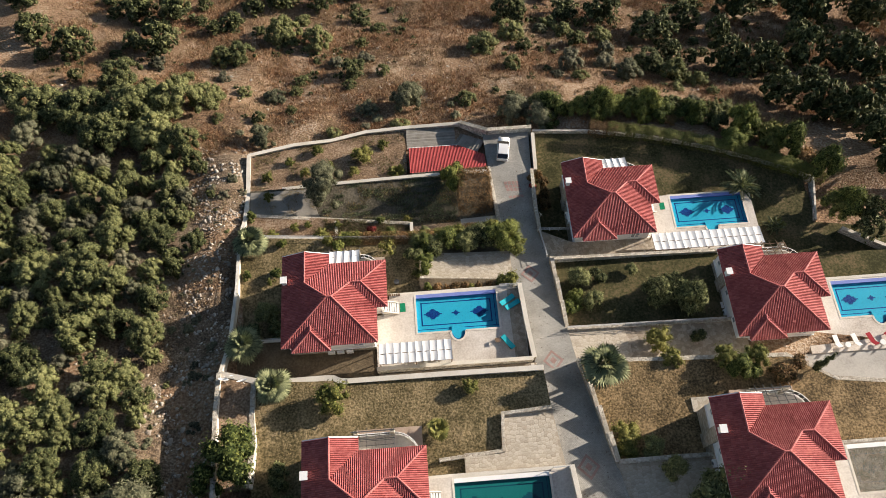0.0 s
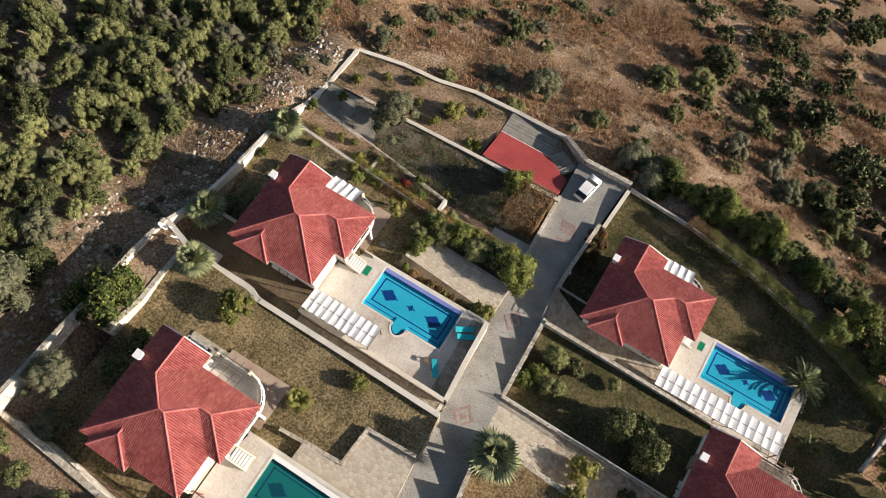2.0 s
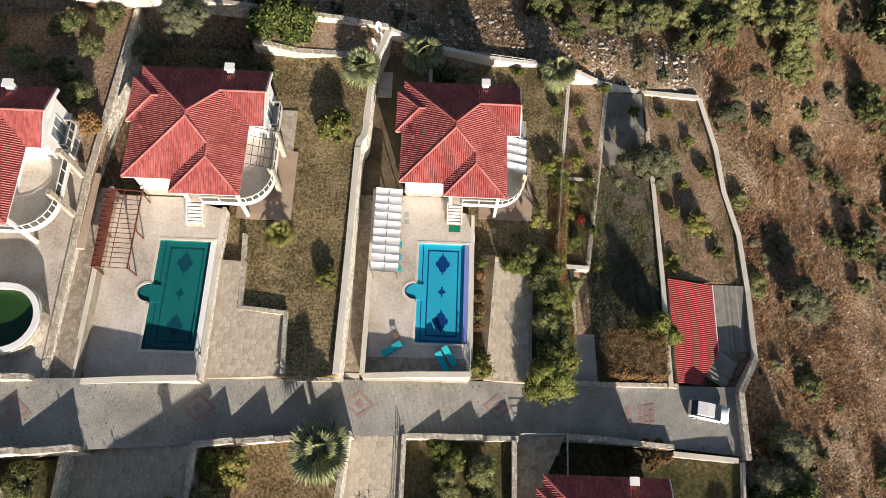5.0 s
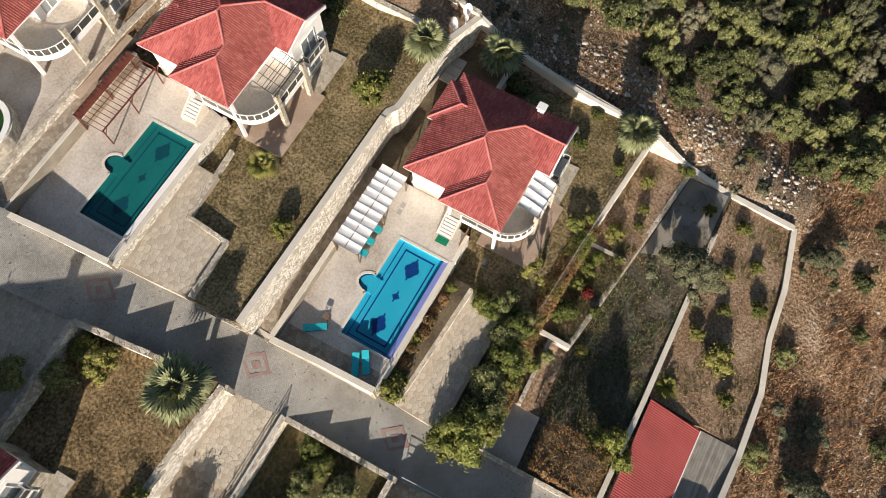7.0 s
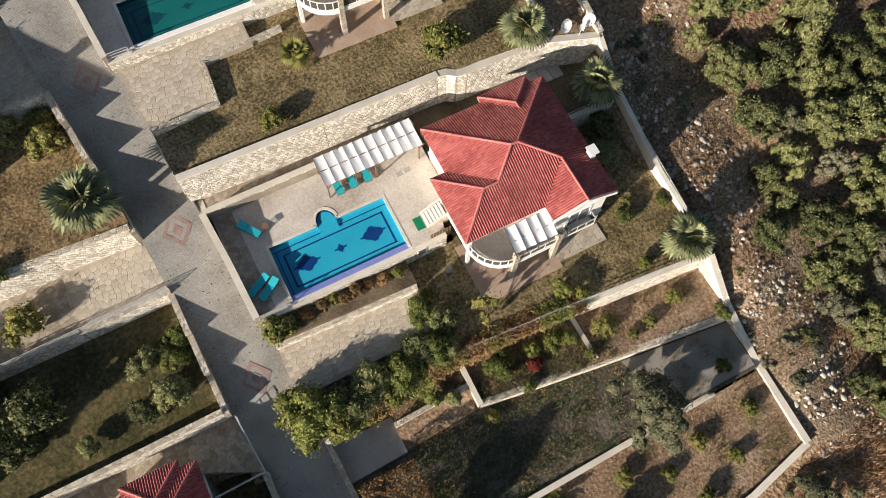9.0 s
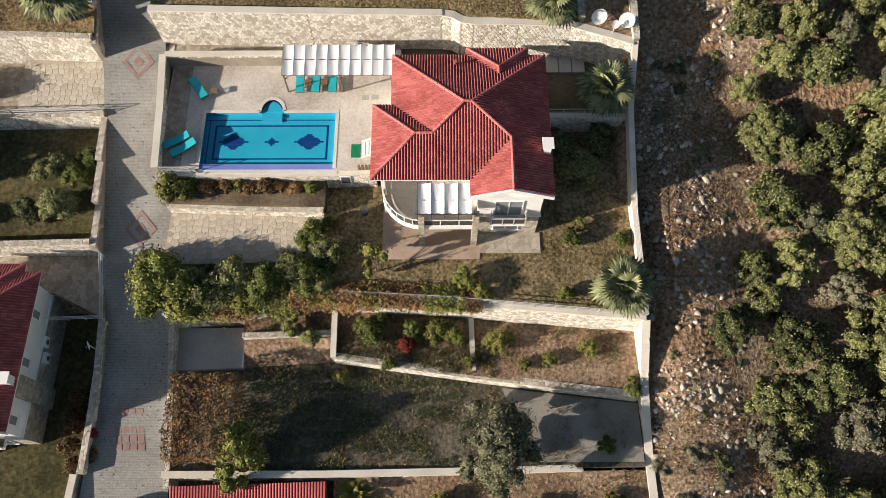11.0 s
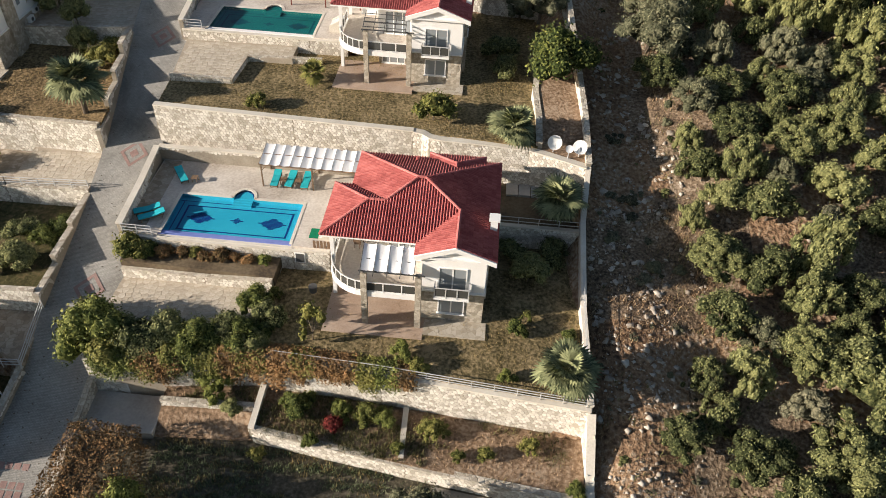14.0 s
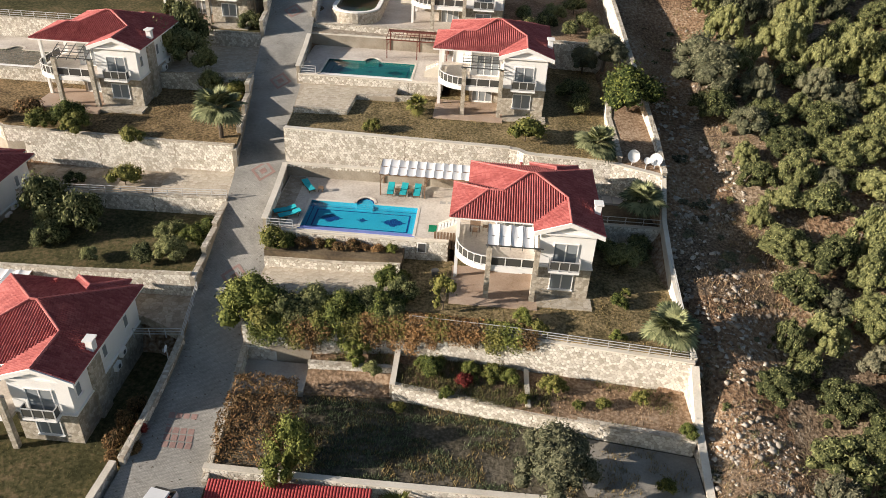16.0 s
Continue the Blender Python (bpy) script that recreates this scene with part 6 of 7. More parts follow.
SHRUBS_SOUTH_WEST = [(-21.4, -71.2, 4.1), (-31.8, -71.1, 3.6), (-38.5, -69.2, 4.2), (-47.1, -63.2, 4.7), (-53.8, -66.7, 3.6), (-64.2, -68.5, 5.1), (-76.9, -66.7, 5.2), (-87.8, -66.0, 5.4), (-29.2, -38.0, 2.1), (-36.2, -38.8, 2.7), (-35.1, -52.6, 2.1), (-29.1, -52.6, 2.6), (-42.7, -51.5, 3.2), (-46.1, -48.5, 3.2), (-56.7, -51.8, 4.5), (-61.8, -49.5, 4.5), (-70.5, -52.9, 4.7), (-76.4, -50.5, 4.8), (-61.3, -41.4, 3.7), (-65.4, -37.9, 4.2), (-69.6, -34.9, 4.2), (-79.7, -46.9, 4.1), (-71.0, -29.8, 3.6), (-41.1, -36.2, 3.0), (-47.0, -33.8, 2.7), (-58.7, -61.7, 3.0), (-69.7, -22.9, 2.5), (-63.1, -14.4, 2.7), (-62.1, -12.0, 2.2)]
taken = []
for spots in (SHRUBS_SOUTH_EAST, SHRUBS_EAST, SHRUBS_SOUTH_WEST):
    for x, y, r in spots:
        clump_at(x, y, r * 1.12, (1.2, 1.6) if x < -55 else (0.8, 1.15))
        taken.append((x, y, r))
# the scrub goes on where nothing stands yet
tries = 0
extra = 0
while extra < 210 and tries < 9000:
    tries += 1
    x, y = rng.uniform(-130, 110), rng.uniform(-150, 90)
    east, south, far = x > 27.5, y < -78, x < -72
    if not (east or south or far):
        continue
    if 27 < x < 70 and -85 < y < 8 and rng.uniform() < 0.55:
        continue
    if east and y < 4 and x < 72 and y > -85:
        r = rng.uniform(1.3, 2.9)
    else:
        r = rng.uniform(1.8, 4.6)
    if x > 27.5 and x - 27.5 < r:
        continue
    if noise.noise(Vector((x * 0.035, y * 0.035, 1.0))) < -0.12:
        continue
    if any((x - a) ** 2 + (y - c) ** 2 < (0.62 * (r + s)) ** 2 for a, c, s in taken):
        continue
    taken.append((x, y, r))
    clump_at(x, y, r)
    extra += 1
# tall close scrub beyond the gully
tries = extra = 0
while extra < 165 and tries < 9000:
    tries += 1
    x, y, r = rng.uniform(30.5, 66), rng.uniform(-34, 52), rng.uniform(1.5, 3.8)
    if x - 29.5 < r + 0.8 * noise.noise(Vector((0, y * 0.12, 4))) or noise.noise(Vector((x * 0.07, y * 0.07, 8.0))) < -0.3:
        continue
    if any((x - a) ** 2 + (y - c) ** 2 < (0.66 * (r + s)) ** 2 for a, c, s in taken):
        continue
    taken.append((x, y, r))
    clump_at(x, y, r, (1.2, 1.9))
    extra += 1
tries = extra = 0
while extra < 75 and tries < 4000:
    tries += 1
    x, y, r = rng.uniform(-105, -18), rng.uniform(-112, -44), rng.uniform(1.4, 3.6)
    if any((x - a) ** 2 + (y - c) ** 2 < (0.8 * (r + s)) ** 2 for a, c, s in taken):
        continue
    taken.append((x, y, r))
    clump_at(x, y, r)
    extra += 1
# low bushes strewn over the dry slope
tries = extra = 0
while extra < 420 and tries < 12000:
    tries += 1
    x, y, r = rng.uniform(-95, 62), rng.uniform(-100, -37), 0.4 + 2.1 * rng.uniform() ** 2.4
    if any((x - a) ** 2 + (y - c) ** 2 < (0.8 * (r + s)) ** 2 for a, c, s in taken) or noise.noise(Vector((x * 0.05, y * 0.05, 12.0))) < -0.22:
        continue
    taken.append((x, y, r))
    clump_at(x, y, r, (0.6, 0.95))
    extra += 1
for _ in range(60):
    x, y = rng.uniform(23.6, 31), rng.uniform(-34, 34)
    clump_at(x, y, 0.3 + 0.7 * rng.uniform() ** 2, (0.5, 0.9))
wild_shrubs.sort(key=lambda q: q[0] + (30 if q[1] in low_bushes else 0))
for _, p, m in wild_shrubs[:300]:
    copy_thing(p, m)
# the rest of the scrub is one mass of leaves and bodies
leaf_parts, body_parts = [], []
for _, p, m in wild_shrubs[300:]:
    me = [o for o in p.children if o.name.startswith("crown")][0].data
    n = me["leaves"]
    co, ids = np.empty(len(me.vertices) * 3), np.empty(len(me.loops), dtype=np.int32)
    me.vertices.foreach_get("co", co), me.loops.foreach_get("vertex_index", ids)
    tris = co.reshape(-1, 3)[ids].reshape(-1, 3, 3)
    q = tris[:n:8]
    mid = q.mean(1, keepdims=True)
    a = np.array(m)
    leaf_parts.append((mid + (q - mid) * 2.6).reshape(-1, 3) @ a[:3, :3].T + a[:3, 3])
    body_parts.append(tris[n:].reshape(-1, len(BALL[1]), 3, 3)[::2].reshape(-1, 3) @ a[:3, :3].T + a[:3, 3])
n = sum(len(q) for q in leaf_parts) // 3
vs_ = np.concatenate(leaf_parts + body_parts)
me = mesh_of("far_scrub", vs_, np.arange(len(vs_)).reshape(-1, 3), M_MAQUIS)
# bodies carry the painted inner shade of the near crowns
me.materials.append(SHADE_CORES[M_MAQUIS.name])
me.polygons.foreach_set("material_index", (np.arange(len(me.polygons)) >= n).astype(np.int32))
tagged(new("far_scrub", me), "evergreen scrub going on over the far hillside", "scrub", kind="stuff")
for x, y, s in ((-0.5, -43.6, 1.05), (-20.6, -36.3, 0.95), (-17.0, -38.6, 1.0), (28.9, 20.7, 1.55), (18.5, 23.2, 0.95), (16.8, 27.7, 0.8), (12.2, -24.9, 1.2), (22.4, -36.9, 0.75)):
    put(olives[0], x, y, floor_z(x, y), s)
for x, y, r in ((-10.9, -6.1, 0.9), (-1.6, -6.2, 0.6), (-12.1, -13.1, 2.5), (-4.8, -13.3, 1.8), (-1.4, -12.6, 1.6), (-1.3, -9.9, 1.4), (-3.4, -14.6, 1.3), (2.0, -15.6, 0.7), (5.9, -15.9, 0.8), (8.9, -16.2, 0.8), (9.6, -13.2, 0.9), (17.6, -10.0, 0.8), (21.4, -10.0, 0.6), (17.0, -14.2, 0.6), (2.9, -15.9, 1.1), (4.2, -18.4, 0.6), (22.0, -20.4, 0.7), (-20.4, -4.2, 1.2), (20.3, 14.6, 3.3), (-22.7, -37.4, 2.6), (-26.5, -36.6, 1.9), (-31.0, -36.8, 2.4), (-34.6, -36.3, 1.8), (-39.0, -35.4, 2.3), (-43.0, -34.6, 2.2), (-51.0, -31.0, 2.3), (-55.0, -29.2, 2.0), (-48.5, -28.8, 2.0), (-36.8, 8.0, 1.7), (-19.3, -2.7, 1.2)):
    put(greens[int(rng.integers(0, 2))], x, y, floor_z(x, y), r / 1.7)
for x, y, r in ((-33.0, -3.6, 2.3), (-21.0, -6.6, 1.7), (-9.1, -13.3, 2.0), (-6.9, -12.8, 1.8), (-2.9, -12.3, 1.7), (-0.2, -11.2, 1.3), (-1.0, -13.2, 1.4), (-7.9, -14.0, 1.5), (18.4, -4.4, 1.8), (20.5, -1.8, 1.5), (17.2, -2.0, 1.4), (-1.9, -16.4, 0.9), (-22.4, -3.4, 1.4), (-23.8, -7.0, 1.2), (-32.9, -5.6, 1.5), (-28.3, -7.5, 1.0), (-29.2, 22.0, 2.8), (15.1, 19.8, 1.8), (15.4, 16.5, 1.5), (-34.3, 2.5, 1.0), (10.2, 31.7, 1.5), (12.4, 33.4, 1.6), (15.2, 31.4, 1.4), (17.6, 34.2, 1.8), (13.6, 37.4, 1.6), (18.6, 30.4, 1.4), (16.2, 40.5, 1.8), (9.6, 36.5, 1.4), (-23.9, 29.6, 1.6), (-34.7, 32.6, 1.4)):
    put(darks[int(rng.integers(0, 2))], x, y, floor_z(x, y), r / 1.4)
for x, y, r in ((-13.0, -12.2, 1.7), (-10.8, -14.2, 1.5), (-6.2, -14.3, 1.1), (-0.3, -8.6, 0.6), (7.8, -16.1, 0.9), (12.2, -16.9, 0.9), (10.1, -18.4, 0.5), (14.2, -18.6, 0.5), (-11.9, -5.9, 1.4), (-7.2, -5.8, 0.6), (11.0, -14.0, 0.7), (-21.6, 16.2, 1.3), (-29.4, 6.2, 1.2), (9.6, 8.3, 1.8), (-5.5, 8.0, 0.9), (-29.3, 2.8, 1.6), (-38.9, 6.9, 1.4), (-35.2, 6.6, 1.4), (-22.0, 14.4, 1.5), (6.8, -31.0, 1.5), (-54.8, -28.9, 2.4), (-59.5, -15.8, 2.2), (13.5, -32.6, 0.9)):
    put(yellows[0], x, y, floor_z(x, y), r / 1.2)
for x, y, r in ((-5.1, -6.0, 0.9), (-2.8, -6.2, 0.7), (-8.0, -5.9, 0.8), (-6.4, -6.1, 0.7), (-9.6, -5.9, 0.9), (-4.0, -6.0, 0.6), (-41.1, 9.0, 1.8), (7.3, 30.6, 1.6), (-58.2, -24.9, 2.0), (-43.5, 7.8, 1.2), (-50.0, -30.5, 1.6), (-40.0, -33.6, 1.3), (-17.6, -24.5, 0.8)):
    put(rusts[0], x, y, floor_z(x, y), r / 1.4)
for x, y, r in ((5.3, -17.0, 0.8), (-17.7, -23.0, 0.6)):
    put(reds[0], x, y, floor_z(x, y), r / 0.9)
for x, y, r, q in ((-29.5, 24.5, 2.6, 1.7), (-31.0, 20.5, 2.2, 1.6), (-26.0, 18.6, 1.6, 1.3), (-30.5, -3.4, 2.2, 1.4), (-34.6, -2.2, 2.4, 1.5), (-24.6, 16.4, 1.5, 1.4)):
    put(darks[0], x, y, floor_z(x, y), r / 1.4, squash=q)
for x, y, r in ((8.0, -28.0, 0.8), (11.5, -29.5, 0.7), (15.0, -28.4, 0.8), (17.5, -31.0, 0.7), (20.5, -28.0, 0.8), (20.0, -24.2, 0.7), (3.5, -33.0, 0.8), (0.5, -19.0, 0.6), (13.0, -16.6, 0.6), (16.0, -18.3, 0.6), (19.0, -17.4, 0.7)):
    put(yellows[0], x, y, floor_z(x, y), r / 1.2)
for x, y, r, q in ((-19.1, -20.4, 1.0, 1.7), (-19.2, -22.2, 1.1, 1.8), (-19.2, -24.0, 1.0, 1.9), (-18.9, -25.4, 0.8, 1.7)):
    put(rusts[0], x, y, -8.3, r / 1.4, squash=q)
for x, y, r, q in ((-50.5, -31.8, 2.2, 1.7), (-56.0, -27.6, 2.3, 1.7), (-59.8, -22.5, 2.4, 1.8), (-61.0, -16.2, 2.2, 1.7), (-44.0, -34.4, 2.0, 1.5), (-37.0, -36.0, 2.2, 1.6), (-30.0, -36.7, 2.2, 1.5)):
    put(greens[int(rng.integers(0, 2))], x, y, floor_z(x, y), r / 1.7, squash=q)
put(greens[0], -6.3, -24.8, floor_z(-6.3, -24.8), 1.15, squash=1.35)
put(sparses[0], 3.3, -12.3, -2.05, 1.15, squash=1.5)
put(sparses[0], 18.2, -9.0, -2.05, 0.6)
for p in (*big_bushes, *mid_bushes, *low_bushes, *olives, *greens, *darks, *yellows, *rusts, *reds, *sparses):
    retire(p)


cy_lobes = np.array([(0.12 * math.sin(7 * k), 0.12 * math.cos(5 * k), 0.5 + 0.42 * k, 0.5 - 0.028 * k) for k in range(14)])
cypress = plant("cypress", cy_lobes, 1500, 0.08, M_MAQUIS, "slim dark cypress by the villa garden", "tree", "", 0.08)
put(cypress, -45.2, 8.6, 2.5, 0.95)
retire(cypress)


# creepers on the garden wall, a clipped hedge, rows of vegetables
def leaf_box(name, x0, y0, z0, x1, y1, z1, n, size, material, label, category, group=""):
    e = thing(name, ((x0 + x1) / 2, (y0 + y1) / 2, z0), label, category, group)
    c = np.array([(x1 - x0) / 2, (y1 - y0) / 2, z1 - z0])
    p = rng.uniform(-1, 1, (n, 3))
    side = rng.integers(0, 4, n)
    p[side == 0, 0] = np.sign(p[side == 0, 0])
    p[side == 1, 1] = np.sign(p[side == 1, 1])
    p[side >= 2, 2] = 1
    p[:, 2] = (p[:, 2] + 1) / 2
    lump = np.array([noise.noise(Vector((q * c + 5.0) * 1.1)) for q in p])
    pos = p * c + rng.normal(0, 0.07, (n, 3)) + lump[:, None] * np.array([0.28, 0.28, 0.3])
    nrm = np.where(side[:, None] >= 2, np.array([[0, 0, 1.0]]), np.where(side[:, None] == 0, np.stack([p[:, 0], 0 * p[:, 0], 0 * p[:, 0] + 0.3], 1), np.stack([0 * p[:, 0], p[:, 1], 0 * p[:, 0] + 0.3], 1)))
    me = mesh_of("foliage", *leaf_quads(pos, nrm, size), material)
    o = new("foliage", me)
    o.parent = e
    bm = bmesh.new()
    for k in range(4):
        x = (x0 + x1) / 2 + (k - 1.5) * (x1 - x0) / 4
        tube(bm, [(x, (y0 + y1) / 2, z0 - 0.3), (x + 0.1, (y0 + y1) / 2, (z0 + z1) / 2)], [0.05, 0.03], 5)
    part("stems", bm, M_BARK, e)
    return e


leaf_box("hedge", -11.4, -25.2, -7.2, -6.9, -19.4, -4.0, 9500, 0.085, M_RUSTLEAF, "clipped hedge with brown and dull green leaves", "hedge")


def creeper(x0, x1, ys_of, z_top, longest, material, label):
    """Hanging stems over a wall's edge, thick at the top and in ragged tails below."""
    e = thing("creeper", ((x0 + x1) / 2, ys_of((x0 + x1) / 2), z_top - 0.5), label, "climbing plant", "creepers on the wall")
    pos = []
    for _ in range(int(26 * (x1 - x0))):
        x = rng.uniform(x0, x1)
        y, L = ys_of(x), longest * rng.uniform(0.15, 1.0) ** 1.4 * (0.55 + 0.45 * noise.noise(Vector((x * 0.8, 3.3, 0))) + 0.3)
        for t in np.arange(0, L, 0.05):
            b = 0.32 - 0.1 * t / max(L, 0.4)
            pos.append((x + rng.normal(0, 0.16), y - b - abs(rng.normal(0, 0.22)), z_top + 0.15 - t + rng.normal(0, 0.05)))
        for t in rng.uniform(-0.9, 1.1, 16):
            pos.append((x + rng.normal(0, 0.15), y + t, z_top + 0.2 + 0.55 * (1 - abs(t)) * rng.uniform(0.2, 1.0) + abs(rng.normal(0, 0.1))))
    pos = np.array(pos)
    nrm = np.tile(np.array([[0, -0.7, 0.6]]), (len(pos), 1))
    o = new("foliage", mesh_of("foliage", *leaf_quads(pos - np.array(e.location), nrm, 0.095), material))
    o.parent = e
    bm = bmesh.new()
    for k in range(3):
        x = x0 + (k + 0.5) * (x1 - x0) / 3
        y = ys_of(x)
        tube(bm, [(x, y + 0.5, z_top - 0.4), (x, y, z_top + 0.1), (x + 0.1, y - 0.33, z_top - 0.2), (x, y - 0.3, z_top - 1.0)], [0.04, 0.035, 0.03, 0.015], 5)
    part("stems", bm, M_BARK, e)


GARDEN_EDGE = lambda x: float(np.interp(x, [-12.3, -6.9, -0.9, 8.5, 22.7], [-15.05, -14.7, -13.95, -14.5, -15.8]))
for x0, x1, mat_, L in ((-11.6, -9.0, M_GREEN, 2.2), (-9.2, -7.2, M_YELLOW, 2.0), (-7.6, -6.0, M_RUSTLEAF, 2.3), (-6.3, -4.0, M_GREEN, 2.8), (-4.4, -2.6, M_YELLOW, 2.2), (-2.8, -0.6, M_RUSTLEAF, 2.6), (-0.9, 1.4, M_RUSTLEAF, 3.0), (1.2, 3.2, M_RUSTLEAF, 2.4), (3.0, 5.2, M_RUSTLEAF, 1.9), (5.0, 6.8, M_RUSTLEAF, 1.5), (-1.8, 0.4, M_YELLOW, 1.6), (2.2, 4.0, M_YELLOW, 1.3), (-8.4, -5.2, M_RUSTLEAF, 1.8), (6.6, 8.2, M_YELLOW, 2.2), (8.0, 9.6, M_GREEN, 1.6), (9.4, 10.8, M_RUSTLEAF, 1.1)):
    creeper(x0, x1, GARDEN_EDGE, float(np.interp((x0 + x1) / 2, [-12.3, -6.9, -0.9, 8.5], [-2.9, -2.7, -2.3, -2.2])), L * 1.25, mat_, {"rusty leaves": "rust-brown", "fresh green leaves": "green", "yellow-green leaves": "yellow-green"}[mat_.name] + " creeper hanging over the pale stone garden wall")
for (ax, ay), (bx, by) in zip(BOUNDARY[1:], BOUNDARY[2:]):
    for k in range(3):
        t = (k + 0.5) / 3
        cx, cy = ax + (bx - ax) * t, ay + (by - ay) * t
        h = leaf_box("boundary_hedge", -2.0, -0.75, -0.4, 2.0, 0.75, 1.6, 2600, 0.09, (M_YELLOW, M_GREEN, M_YELLOW, M_RUSTLEAF)[int(rng.integers(0, 4))], "overgrown yellowing hedge on the boundary wall", "hedge", "hedges on the boundary")
        h.matrix_world = pose(cx, cy, -8.3, 0, 0, math.degrees(math.atan2(by - ay, bx - ax))) @ Matrix.Scale(1.0, 4)



def tufts(name, spots, size, material, label, blades=3, kind_tall=1.0, wide=0.28):
    """Grass tufts as one body: a few pointed blades at each spot."""
    s = np.repeat(np.asarray(spots, dtype=np.float64), blades, 0)
    n = len(s)
    a = rng.uniform(0, 6.283, n)
    h = size * rng.uniform(0.5, 1.3, n) * kind_tall
    wd = size * rng.uniform(0.055, 0.115, n)
    lean = size * rng.uniform(0.1, 0.75, n)
    off = rng.normal(0, size * wide, (n, 2))
    b = s + np.c_[off, np.zeros(n)]
    d = np.c_[np.cos(a), np.sin(a)]
    q = np.c_[-d[:, 1], d[:, 0]]
    v = np.stack([np.c_[b[:, :2] - q * wd[:, None], b[:, 2] - 0.03], np.c_[b[:, :2] + q * wd[:, None], b[:, 2] - 0.03], np.c_[b[:, :2] + d * lean[:, None], b[:, 2] + h]], 1).reshape(-1, 3)
    o = new(name, mesh_of(name, v, np.arange(3 * n).reshape(-1, 3), material))
    return tagged(o, label, "grass", kind="stuff")


def scatter(n, x0, x1, y0, y1, want):
    out = []
    for x, y in zip(rng.uniform(x0, x1, n), rng.uniform(y0, y1, n)):
        z = want(x, y)
        if z is not None:
            out.append((x, y, z))
    return out


def wild(x, y):
    if y > -36.5 and x < 24 and (any(inside(p, x, y) for _, p, *_ in TERRACES) or (-20.5 < x < -10)):
        return None
    return None if -75 < x < 22.9 and y > boundary_y(x) - 0.3 else hill(x, y)


def patchy(lo, sc, seed):
    def f(x, y):
        if noise.noise(Vector((x * sc, y * sc, seed))) < lo:
            return None
        return wild(x, y)
    return f


tufts("gully_grass", scatter(9000, 23, 42, -36, 34, patchy(0.0, 0.14, 5.5)), 0.26, M_STRAW, "sparse dry grass among the stones of the gully", 7, 1.0, 0.6)
tufts("dry_grass", scatter(40000, -95, 66, -98, -34, patchy(-0.16, 0.16, 4.0)), 0.42, M_STRAW, "straw-coloured dry grass tussocks on the hillside", 11, 0.9, 0.62)
tufts("bracken", scatter(34000, -95, 66, -98, -34, patchy(-0.05, 0.1, 14.0)), 0.46, M_BRACKEN, "orange-brown withered bracken on the hillside", 11, 0.9, 0.6)
tufts("dull_grass", scatter(20000, -80, 75, -105, 45, patchy(-0.05, 0.13, 9.0)), 0.34, M_DULLGRASS, "dull green undergrowth on the hillside", 6, 1.0, 0.6)


def lawn_of(names):
    polys = [(p, plane_of(p, z, sx, sy)) for nm, p, z, sx, sy, _ in TERRACES if nm in names]

    def f(x, y):
        for p, g in polys:
            if inside(p, x, y):
                return g(x, y)
        return None
    return f


def clumpy(f, lo, sc):
    return lambda x, y: f(x, y) if noise.noise(Vector((x * sc, y * sc, 6.6))) > lo else None


tufts("golden_grass", scatter(42000, -42, 23, -16, 29, clumpy(lawn_of(("garden_lawn", "upper_lawn", "west_high_lawn")), -0.1, 0.35)), 0.17, M_GOLD, "golden dry patches in the lawns", 3)
tufts("lawn_grass", scatter(30000, -42, 23, -16, 29, lawn_of(("garden_lawn", "upper_lawn", "west_high_lawn"))), 0.13, M_DULLGRASS, "short dry lawn grass", 2)
tufts("green_grass", scatter(26000, -62, -17, -35, 18, lawn_of(("west_lawn", "orchard_bed", "far_west_lawn"))), 0.16, M_DULLGRASS, "patchy green lawn grass", 2)
tufts("bed_weeds", scatter(9000, -13, 24, -37, -14, lawn_of(("upper_strip", "lower_strip"))), 0.2, M_STRAW, "dry weeds in the terrace beds", 3)
tufts("bed_greens", scatter(9000, -13, 24, -37, -14, clumpy(lawn_of(("upper_strip", "lower_strip")), 0.12, 0.4)), 0.3, M_DULLGRASS, "green weeds in the terrace beds", 5)
veg = lawn_of(("vegetable_garden",))
rows_ = [(x + rng.normal(0, 0.12), y + 0.25 * math.sin(0.35 * x + y) + rng.normal(0, 0.17)) for y in np.arange(-25.4, -18.4, 0.95) for x in np.arange(-6.4, 14.0, 0.1) if noise.noise(Vector((x * 0.3, y * 0.55, 2.2))) > -0.25 + 0.035 * max(0, x)]
tufts("vegetable_rows", [(x, y, veg(x, y)) for x, y in rows_ if veg(x, y) is not None], 0.3, M_VEGLEAF, "rows of leafy dark green vegetables in dug soil", 13, 0.8, 0.5)
tufts("furrow_weeds", scatter(5000, -7, 22, -26, -17, clumpy(veg, 0.05, 0.5)), 0.3, M_GOLD, "pale weeds between the vegetable rows", 3)
tufts("strip_weeds", scatter(5000, -7, 12, -21, -13.5, clumpy(lawn_of(("upper_strip",)), -0.05, 0.5)), 0.3, M_DULLGRASS, "green weeds at the foot of the garden wall", 5)


